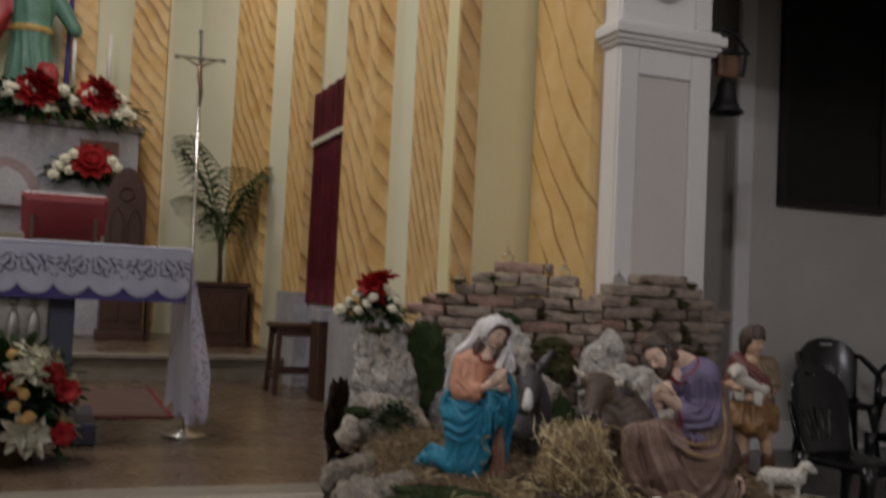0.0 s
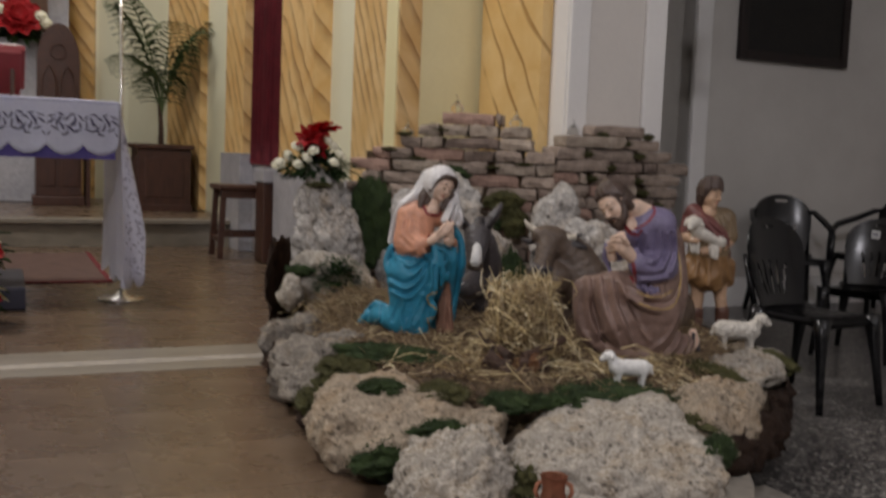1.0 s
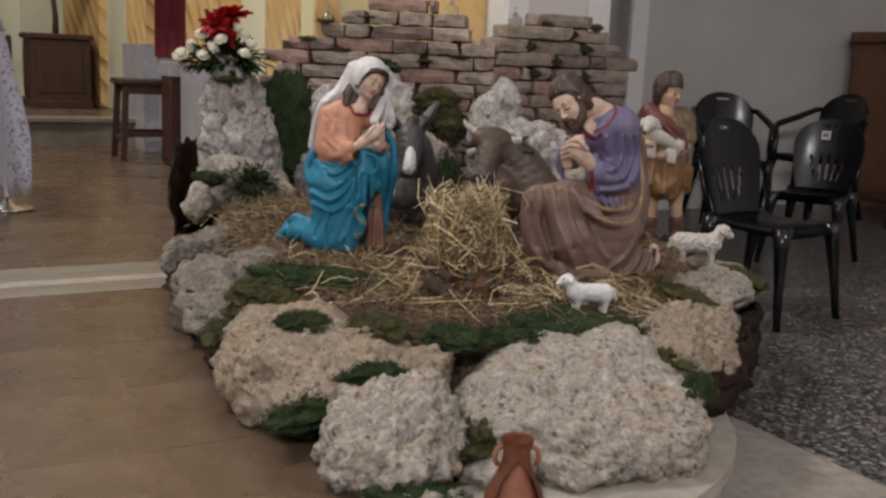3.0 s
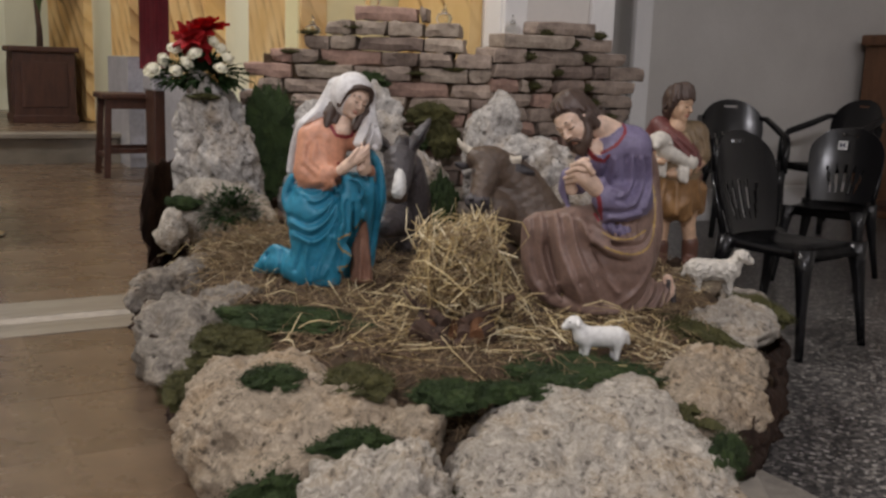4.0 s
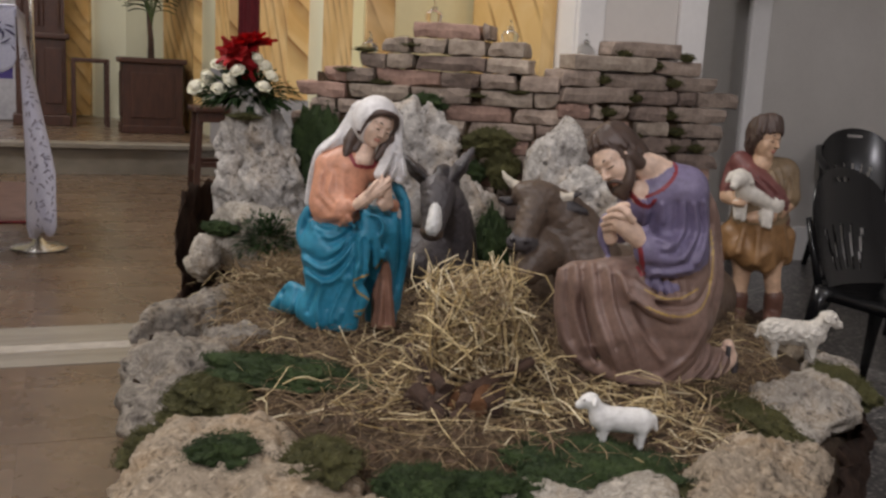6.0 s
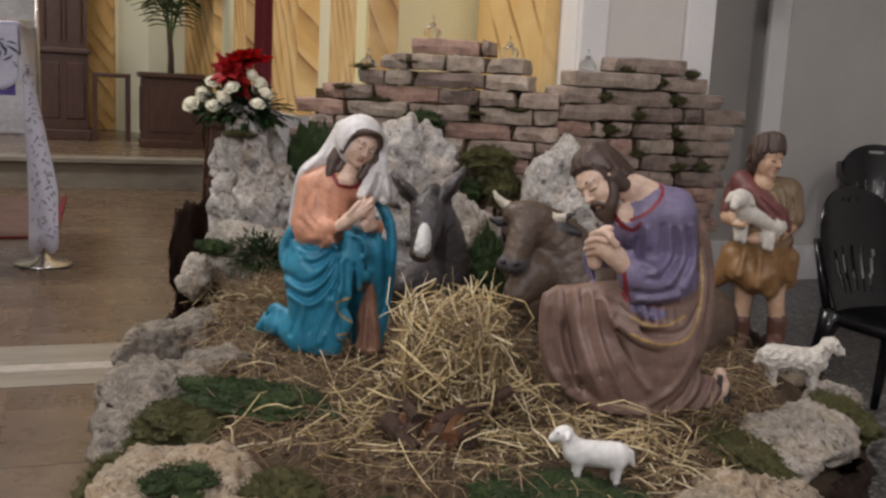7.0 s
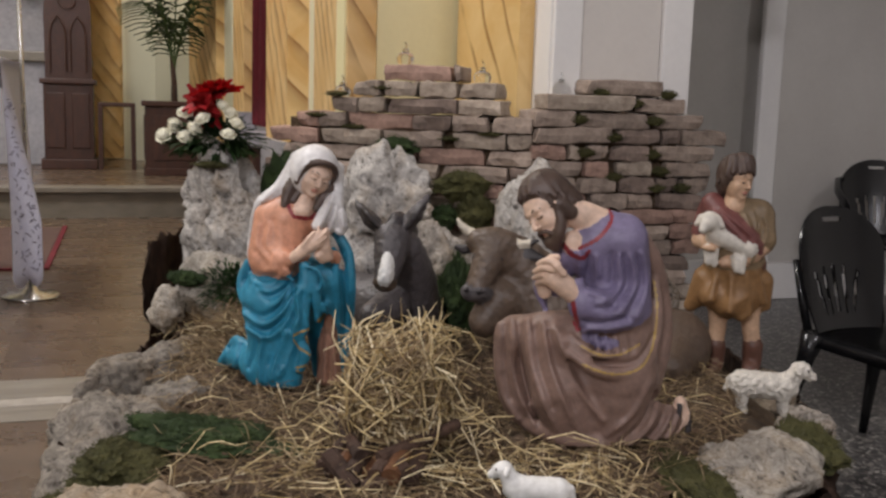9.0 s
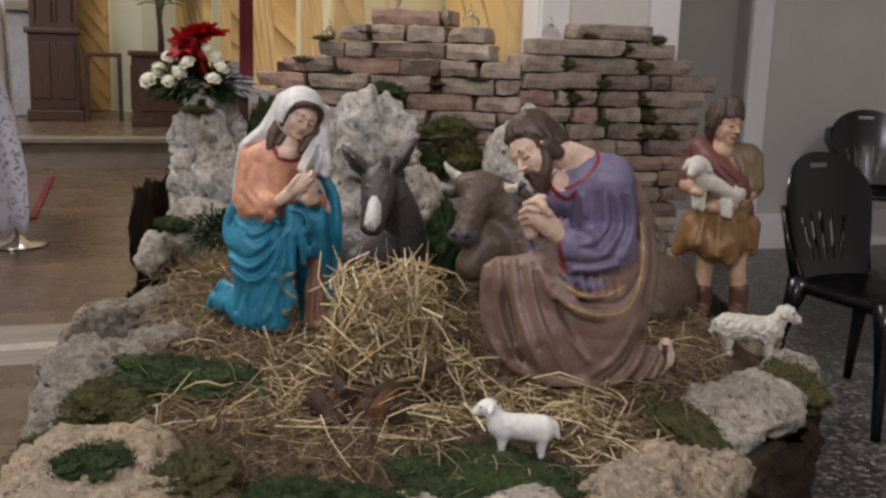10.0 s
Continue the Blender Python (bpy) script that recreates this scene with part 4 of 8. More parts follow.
    q.path([(0.072, 0.021, 0.494), (0.060, 0.000, 0.459), (0.045, -0.010, 0.427)], [0.0100, 0.0157, 0.0128], w, 0.009)
    q.path([(0.084, 0.030, 0.477), (0.091, 0.027, 0.445), (0.093, 0.030, 0.415)], [0.0128, 0.0171, 0.0143], w, 0.009)
    q.crease([(0.075, 0.007, 0.484), (0.071, -0.012, 0.454), (0.057, -0.021, 0.426)], 0.0086, -0.0093, way)
    q.crease([(0.086, 0.016, 0.478), (0.084, 0.004, 0.446), (0.072, 0.001, 0.416)], 0.0086, -0.0093, way)
    q.crease([(0.097, 0.019, 0.460), (0.106, 0.022, 0.425)], 0.0086, -0.0093, way)
    q.crease([(0.083, 0.006, 0.478), (0.078, -0.007, 0.447), (0.066, -0.013, 0.420)], 0.0071, 0.0078, way)
    q.crease([(0.095, 0.013, 0.467), (0.094, 0.010, 0.425)], 0.0071, 0.0078, way)
    return fuse("kneeling_woman_statue", f.mesh("body", 0.0032, flat=0.0, shrink=0.0045), q.mesh("head", 0.0018))


def kneeling_man():
    f = Clay()
    t, m, sk, h, c, g, d = (P[k] for k in ("taupe", "mauve", "skin", "hair", "crimson", "gilt", "dark"))
    li, q = P["blush"], Clay(f.mats)
    way = (0.256, -0.948, 0.189)
    f.path([(-0.135, 0.077, 0.213), (-0.040, 0.035, 0.233), (0.057, 0.072, 0.221)], [0.0474, 0.0599, 0.0749], t, 0.031)
    f.path([(-0.141, 0.078, 0.212), (-0.140, 0.075, 0.142), (-0.111, 0.067, 0.065)], [0.0462, 0.0499, 0.0499], t, 0.025)
    f.path([(-0.057, 0.034, 0.192), (-0.030, 0.014, 0.108), (0.003, 0.028, 0.042)], [0.0562, 0.0649, 0.0562], t, 0.031)
    f.path([(0.096, 0.103, 0.257), (0.093, 0.083, 0.143), (0.093, 0.077, 0.038)], [0.0824, 0.0949, 0.0724], t, 0.037)
    f.path([(0.111, 0.095, 0.034), (0.178, 0.143, 0.028), (0.216, 0.161, 0.027)], [0.0599, 0.0474, 0.0300], t, 0.025)
    f.path([(0.101, 0.092, 0.489), (0.151, 0.118, 0.414), (0.170, 0.162, 0.318), (0.175, 0.152, 0.214), (0.147, 0.131, 0.123)], [0.0175, 0.0250, 0.0300, 0.0375, 0.0499], t, 0.020)
    f.crease([(-0.183, 0.084, 0.234), (-0.183, 0.073, 0.158), (-0.167, 0.061, 0.081), (-0.123, 0.043, 0.029)], 0.0075, -0.0081, way)
    f.crease([(-0.145, 0.051, 0.256), (-0.140, 0.034, 0.171), (-0.119, 0.022, 0.097), (-0.079, 0.008, 0.032)], 0.0075, -0.0081, way)
    f.crease([(-0.106, 0.027, 0.265), (-0.093, 0.002, 0.183), (-0.062, -0.017, 0.107), (-0.021, -0.033, 0.038)], 0.0075, -0.0081, way)
    f.crease([(-0.068, 0.005, 0.265), (-0.045, -0.025, 0.194), (-0.011, -0.043, 0.119), (0.031, -0.024, 0.035)], 0.0075, -0.0081, way)
    f.crease([(-0.035, -0.012, 0.256), (-0.007, -0.029, 0.192), (0.032, -0.034, 0.128), (0.080, -0.014, 0.063)], 0.0075, -0.0081, way)
    f.crease([(-0.163, 0.064, 0.236), (-0.159, 0.052, 0.152), (-0.137, 0.039, 0.077)], 0.0062, 0.0069, way)
    f.crease([(-0.124, 0.035, 0.245), (-0.114, 0.018, 0.164), (-0.086, 0.004, 0.085)], 0.0062, 0.0069, way)
    f.crease([(-0.086, 0.013, 0.249), (-0.066, -0.013, 0.170), (-0.031, -0.031, 0.088)], 0.0062, 0.0069, way)
    f.crease([(-0.051, -0.006, 0.247), (-0.022, -0.036, 0.173), (0.017, -0.031, 0.087)], 0.0062, 0.0069, way)
    f.path([(-0.164, 0.077, 0.064), (-0.109, 0.043, 0.025), (-0.021, -0.008, 0.013), (0.066, 0.012, -0.006), (0.148, 0.080, -0.016), (0.207, 0.127, 0.002)], [0.0125, 0.0175, 0.0225, 0.0250, 0.0225, 0.0175], t, 0.017)
    f.crease([(0.162, 0.057, 0.137), (0.136, 0.033, 0.075), (0.091, -0.004, 0.029)], 0.0075, -0.0081, way)
    f.crease([(0.202, 0.103, 0.096), (0.175, 0.075, 0.034), (0.131, 0.047, -0.005)], 0.0075, -0.0081, way)
    f.crease([(0.222, 0.129, 0.067), (0.204, 0.108, 0.021), (0.170, 0.091, -0.017)], 0.0075, -0.0081, way)
    f.crease([(0.239, 0.150, 0.071), (0.225, 0.134, 0.022), (0.205, 0.126, -0.007)], 0.0075, -0.0081, way)
    f.crease([(0.183, 0.081, 0.113), (0.155, 0.058, 0.051), (0.114, 0.026, 0.009)], 0.0062, 0.0069, way)
    f.crease([(0.215, 0.119, 0.077), (0.190, 0.094, 0.024), (0.150, 0.076, -0.014)], 0.0062, 0.0069, way)
    f.path([(-0.022, -0.016, 0.247), (0.009, -0.025, 0.212), (0.060, -0.024, 0.181), (0.112, 0.009, 0.168), (0.152, 0.050, 0.183), (0.171, 0.083, 0.229), (0.175, 0.107, 0.302), (0.162, 0.119, 0.363)], [0.0125, 0.0175, 0.0200, 0.0200, 0.0187, 0.0175, 0.0162, 0.0125], t, 0.010)
    f.path([(-0.001, -0.015, 0.247), (0.032, -0.021, 0.223), (0.081, -0.012, 0.211), (0.127, 0.033, 0.220), (0.155, 0.074, 0.255)], [0.0087, 0.0125, 0.0137, 0.0125, 0.0100], t, 0.007)
    f.crease([(-0.004, -0.026, 0.226), (0.041, -0.026, 0.197), (0.094, -0.010, 0.189), (0.140, 0.039, 0.197), (0.166, 0.079, 0.242)], 0.0062, 0.0069, way)
    f.stain([(0.031, -0.036, 0.191), (0.074, -0.037, 0.178), (0.114, -0.011, 0.171), (0.147, 0.031, 0.179), (0.167, 0.061, 0.214), (0.174, 0.084, 0.267), (0.173, 0.094, 0.317), (0.162, 0.106, 0.363)], 0.0024, g, way)
    f.stain([(0.026, -0.033, 0.230), (0.071, -0.033, 0.214), (0.111, -0.003, 0.214), (0.140, 0.042, 0.228)], 0.0024, g, way)
    f.path([(0.138, 0.077, 0.437), (0.159, 0.133, 0.361), (0.181, 0.137, 0.284), (0.191, 0.144, 0.204)], [0.0050, 0.0075, 0.0087, 0.0062], t, 0.007)
    f.path([(0.180, 0.167, 0.344), (0.197, 0.174, 0.252), (0.196, 0.168, 0.159)], [0.0100, 0.0112, 0.0075], t, 0.007)
    f.path([(0.048, 0.045, 0.447), (0.061, 0.079, 0.362), (0.076, 0.081, 0.273)], [0.0624, 0.0724, 0.0724], m, 0.025)
    f.path([(0.003, 0.018, 0.429), (0.053, 0.046, 0.463), (0.096, 0.059, 0.465)], [0.0375, 0.0524, 0.0499], m, 0.025)
    f.path([(-0.027, 0.018, 0.414), (-0.042, 0.027, 0.349)], [0.0325, 0.0300], m, 0.017)
    f.path([(0.103, 0.036, 0.452), (0.108, 0.069, 0.379), (0.110, 0.066, 0.317)], [0.0474, 0.0524, 0.0549], m, 0.022)
    f.path([(0.105, 0.050, 0.306), (0.067, 0.001, 0.306), (0.028, -0.025, 0.320)], [0.0524, 0.0474, 0.0400], m, 0.020)
    f.path([(0.013, -0.040, 0.364), (0.021, -0.037, 0.315), (0.027, -0.020, 0.268)], [0.0175, 0.0200, 0.0137], m, 0.012)
    f.path([(-0.071, 0.030, 0.372), (-0.082, 0.044, 0.331), (-0.066, 0.040, 0.286)], [0.0250, 0.0175, 0.0075], m, 0.010)
    f.path([(0.028, 0.000, 0.246), (0.078, 0.005, 0.231), (0.127, 0.058, 0.243)], [0.0150, 0.0200, 0.0175], m, 0.012)
    f.crease([(0.135, 0.028, 0.430), (0.147, 0.061, 0.358), (0.132, 0.029, 0.293)], 0.0075, -0.0081, way)
    f.crease([(0.114, 0.008, 0.425), (0.125, 0.036, 0.360), (0.100, -0.020, 0.306)], 0.0075, -0.0081, way)
    f.crease([(0.088, 0.004, 0.424), (0.096, 0.012, 0.362), (0.066, -0.050, 0.331)], 0.0075, -0.0081, way)
    f.crease([(0.037, -0.030, 0.266), (0.080, -0.033, 0.270), (0.123, 0.011, 0.277)], 0.0075, -0.0081, way)
    f.crease([(0.044, -0.009, 0.422), (0.051, -0.001, 0.385)], 0.0075, -0.0081, way)
    f.crease([(0.041, -0.050, 0.353), (0.071, -0.046, 0.345)], 0.0075, -0.0081, way)
    f.crease([(0.008, -0.019, 0.427), (0.015, -0.004, 0.377)], 0.0075, -0.0081, way)
    f.crease([(0.125, 0.018, 0.425), (0.136, 0.048, 0.359), (0.117, 0.004, 0.301)], 0.0062, 0.0069, way)
    f.crease([(0.100, 0.004, 0.425), (0.110, 0.024, 0.361), (0.083, -0.037, 0.317)], 0.0062, 0.0069, way)
    f.crease([(0.030, -0.050, 0.291), (0.074, -0.047, 0.289), (0.117, -0.004, 0.295)], 0.0062, 0.0069, way)
    f.crease([(0.029, -0.010, 0.422), (0.039, 0.000, 0.359)], 0.0062, 0.0069, way)
    f.crease([(0.078, 0.001, 0.430), (0.078, 0.014, 0.366)], 0.0062, 0.0069, way)
    f.crease([(0.057, -0.063, 0.322), (0.092, -0.038, 0.321)], 0.0062, 0.0069, way)
    f.crease([(0.045, -0.023, 0.255), (0.052, -0.021, 0.220)], 0.0062, 0.0069, way)
    f.crease([(0.067, -0.017, 0.255), (0.073, -0.013, 0.220)], 0.0062, 0.0069, way)
    f.crease([(0.084, -0.002, 0.254), (0.091, 0.002, 0.219)], 0.0062, 0.0069, way)
    f.crease([(0.102, 0.012, 0.253), (0.109, 0.016, 0.217)], 0.0062, 0.0069, way)
    f.crease([(0.121, 0.026, 0.251), (0.127, 0.031, 0.216)], 0.0062, 0.0069, way)
    f.stain([(-0.005, -0.050, 0.371), (0.005, -0.060, 0.342), (0.012, -0.055, 0.305), (0.020, -0.035, 0.265)], 0.0042, c, way)
    f.path([(0.045, 0.045, 0.488), (0.010, 0.022, 0.505), (-0.019, 0.012, 0.512)], [0.0375, 0.0362, 0.0337], sk, 0.010)
    f.stain([(0.053, 0.068, 0.523), (0.068, 0.026, 0.503), (0.061, -0.002, 0.481), (0.041, -0.020, 0.458), (0.012, -0.026, 0.442)], 0.0042, c, way)
    f.stain([(-0.027, -0.018, 0.448), (-0.006, -0.020, 0.425), (0.018, -0.014, 0.418), (0.030, -0.020, 0.435)], 0.0042, c, way)
    f.ell((-0.007, -0.008, 0.450), (0.0250, 0.0300, 0.0225), sk, (79, -2, 15), 0.007)
    f.path([(-0.010, -0.027, 0.436), (0.009, -0.023, 0.427)], [0.0062, 0.0062], m, 0.004)
    q.path([(0.011, -0.033, 0.338), (-0.013, -0.050, 0.361), (-0.037, -0.059, 0.382)], [0.0212, 0.0237, 0.0237], sk, 0.007)
    q.path([(-0.026, -0.084, 0.413), (-0.046, -0.086, 0.419), (-0.069, -0.068, 0.408)], [0.0081, 0.0081, 0.0056], sk, 0.002)
    q.path([(-0.033, -0.082, 0.400), (-0.055, -0.078, 0.403), (-0.079, -0.051, 0.388)], [0.0081, 0.0081, 0.0056], sk, 0.002)
    q.path([(-0.039, -0.071, 0.384), (-0.059, -0.065, 0.386), (-0.083, -0.035, 0.371)], [0.0081, 0.0081, 0.0056], sk, 0.002)
    q.path([(-0.039, -0.065, 0.371), (-0.058, -0.052, 0.370), (-0.077, -0.032, 0.359)], [0.0081, 0.0081, 0.0056], sk, 0.002)
    q.path([(-0.014, -0.079, 0.394), (-0.027, -0.089, 0.409), (-0.041, -0.086, 0.424)], [0.0087, 0.0075, 0.0050], sk, 0.002)
    q.path([(-0.059, -0.045, 0.398), (-0.044, -0.066, 0.421), (-0.029, -0.070, 0.425)], [0.0112, 0.0087, 0.0075], sk, 0.004)
    q.path([(-0.068, -0.020, 0.361), (-0.062, -0.012, 0.339)], [0.0150, 0.0162], sk, 0.006)
    f.path([(0.235, 0.167, 0.071), (0.246, 0.167, 0.039)], [0.0175, 0.0162], sk, 0.006)
    f.path([(0.244, 0.167, 0.028), (0.219, 0.142, -0.005)], [0.0150, 0.0112], sk, 0.006)
    f.path([(0.228, 0.143, 0.081), (0.242, 0.144, 0.035), (0.252, 0.156, -0.009)], [0.0037, 0.0037, 0.0037], d, 0.001)
    f.path([(0.255, 0.170, 0.049), (0.256, 0.167, 0.002), (0.233, 0.150, -0.023)], [0.0087, 0.0112, 0.0087], d, 0.004)
    face(q, (-0.063, -0.000, 0.521), (-0.532, -0.708, -0.464), (-0.622, -0.045, 0.782), 0.1348, sk, h, li)
    q.path([(-0.074, 0.008, 0.551), (-0.074, 0.008, 0.551)], [0.0539, 0.0539], h, 0.0040)
    q.path([(-0.052, 0.020, 0.540), (-0.029, 0.029, 0.524), (-0.011, 0.031, 0.502)], [0.0485, 0.0405, 0.0229], h, 0.0067)
    q.path([(-0.036, -0.028, 0.533), (-0.013, -0.020, 0.517)], [0.0189, 0.0162], h, 0.0054)
    q.path([(-0.082, 0.029, 0.499), (-0.060, 0.037, 0.483)], [0.0189, 0.0162], h, 0.0054)
    q.path([(-0.099, 0.002, 0.588), (-0.112, -0.020, 0.566), (-0.109, -0.040, 0.546)], [0.0080, 0.0095, 0.0058], h, 0.0058)
    q.path([(-0.096, 0.003, 0.590), (-0.104, -0.023, 0.575), (-0.096, -0.047, 0.553)], [0.0080, 0.0095, 0.0058], h, 0.0058)
    q.path([(-0.091, 0.004, 0.593), (-0.098, -0.027, 0.577), (-0.081, -0.044, 0.553)], [0.0080, 0.0095, 0.0058], h, 0.0058)
    q.path([(-0.086, 0.005, 0.594), (-0.088, -0.026, 0.577), (-0.062, -0.040, 0.555)], [0.0080, 0.0095, 0.0058], h, 0.0058)
    q.path([(-0.082, 0.006, 0.596), (-0.081, -0.024, 0.589), (-0.044, -0.042, 0.551)], [0.0080, 0.0095, 0.0058], h, 0.0058)
    q.path([(-0.076, 0.007, 0.597), (-0.068, -0.015, 0.585), (-0.027, -0.027, 0.549)], [0.0080, 0.0095, 0.0058], h, 0.0058)
    q.path([(-0.071, 0.008, 0.597), (-0.056, -0.002, 0.577), (-0.009, -0.007, 0.539)], [0.0080, 0.0095, 0.0058], h, 0.0058)
    q.path([(-0.066, 0.009, 0.597), (-0.055, 0.008, 0.581), (0.005, 0.013, 0.528)], [0.0080, 0.0095, 0.0058], h, 0.0058)
    q.path([(-0.061, 0.011, 0.596), (-0.054, 0.023, 0.569), (0.002, 0.035, 0.516)], [0.0080, 0.0095, 0.0058], h, 0.0058)
    q.path([(-0.115, -0.025, 0.575), (-0.109, -0.047, 0.538)], [0.0016, 0.0018], h, 0.0030, carve=True)
    q.path([(-0.108, -0.029, 0.580), (-0.093, -0.052, 0.544)], [0.0016, 0.0018], h, 0.0030, carve=True)
    q.path([(-0.100, -0.030, 0.584), (-0.073, -0.051, 0.546)], [0.0016, 0.0018], h, 0.0030, carve=True)
    q.path([(-0.088, -0.027, 0.584), (-0.051, -0.045, 0.545)], [0.0016, 0.0018], h, 0.0030, carve=True)
    q.path([(-0.075, -0.021, 0.584), (-0.028, -0.035, 0.544)], [0.0016, 0.0018], h, 0.0030, carve=True)
    q.path([(-0.065, -0.012, 0.582), (-0.009, -0.019, 0.538)], [0.0016, 0.0018], h, 0.0030, carve=True)
    q.path([(-0.041, -0.039, 0.537), (-0.030, -0.036, 0.525)], [0.0067, 0.0061], sk, 0.0027)
    q.path([(-0.038, -0.039, 0.522), (-0.029, -0.040, 0.497), (-0.033, -0.040, 0.471), (-0.046, -0.028, 0.450)], [0.0074, 0.0115, 0.0135, 0.0162], h, 0.0054)
    q.path([(-0.072, -0.042, 0.471), (-0.061, -0.045, 0.474), (-0.047, -0.045, 0.472)], [0.0040, 0.0054, 0.0047], h, 0.0027)
    q.path([(-0.105, 0.009, 0.583), (-0.117, -0.009, 0.566), (-0.125, -0.021, 0.537)], [0.0080, 0.0095, 0.0058], h, 0.0058)
    q.path([(-0.104, 0.013, 0.584), (-0.120, -0.004, 0.562), (-0.125, -0.010, 0.531)], [0.0080, 0.0095, 0.0058], h, 0.0058)
    q.path([(-0.103, 0.018, 0.583), (-0.123, 0.002, 0.557), (-0.119, 0.005, 0.523)], [0.0080, 0.0095, 0.0058], h, 0.0058)
    q.path([(-0.102, 0.023, 0.582), (-0.121, 0.014, 0.560), (-0.113, 0.022, 0.520)], [0.0080, 0.0095, 0.0058], h, 0.0058)
    q.path([(-0.099, 0.028, 0.582), (-0.118, 0.024, 0.557), (-0.103, 0.031, 0.508)], [0.0080, 0.0095, 0.0058], h, 0.0058)
    q.path([(-0.097, 0.033, 0.581), (-0.103, 0.032, 0.553), (-0.084, 0.043, 0.507)], [0.0080, 0.0095, 0.0058], h, 0.0058)
    q.path([(-0.095, 0.037, 0.578), (-0.099, 0.041, 0.560), (-0.062, 0.058, 0.501)], [0.0080, 0.0095, 0.0058], h, 0.0058)
    q.path([(-0.091, 0.041, 0.577), (-0.077, 0.040, 0.557), (-0.031, 0.057, 0.502)], [0.0080, 0.0095, 0.0058], h, 0.0058)
    q.path([(-0.089, 0.045, 0.574), (-0.060, 0.034, 0.558), (-0.009, 0.047, 0.508)], [0.0080, 0.0095, 0.0058], h, 0.0058)
    q.path([(-0.126, -0.011, 0.566), (-0.124, -0.027, 0.527)], [0.0016, 0.0018], h, 0.0030, carve=True)
    q.path([(-0.128, -0.002, 0.564), (-0.126, -0.011, 0.520)], [0.0016, 0.0018], h, 0.0030, carve=True)
    q.path([(-0.130, 0.007, 0.562), (-0.119, 0.006, 0.513)], [0.0016, 0.0018], h, 0.0030, carve=True)
    q.path([(-0.123, 0.017, 0.559), (-0.107, 0.024, 0.505)], [0.0016, 0.0018], h, 0.0030, carve=True)
    q.path([(-0.115, 0.027, 0.556), (-0.090, 0.041, 0.498)], [0.0016, 0.0018], h, 0.0030, carve=True)
    q.path([(-0.102, 0.034, 0.555), (-0.068, 0.052, 0.497)], [0.0016, 0.0018], h, 0.0030, carve=True)
    q.path([(-0.094, 0.027, 0.498), (-0.082, 0.029, 0.487)], [0.0067, 0.0061], sk, 0.0027)
    q.path([(-0.086, 0.021, 0.487), (-0.073, 0.013, 0.466), (-0.060, -0.005, 0.450), (-0.046, -0.028, 0.450)], [0.0074, 0.0115, 0.0135, 0.0162], h, 0.0054)
    q.path([(-0.076, -0.037, 0.468), (-0.076, -0.026, 0.463), (-0.071, -0.016, 0.456)], [0.0040, 0.0054, 0.0047], h, 0.0027)
    q.path([(-0.048, -0.029, 0.452), (-0.039, -0.029, 0.439)], [0.0162, 0.0094], h, 0.0054)
    return fuse("kneeling_man_statue", f.mesh("body", 0.0034, flat=0.0, shrink=0.003), q.mesh("head", 0.0018))


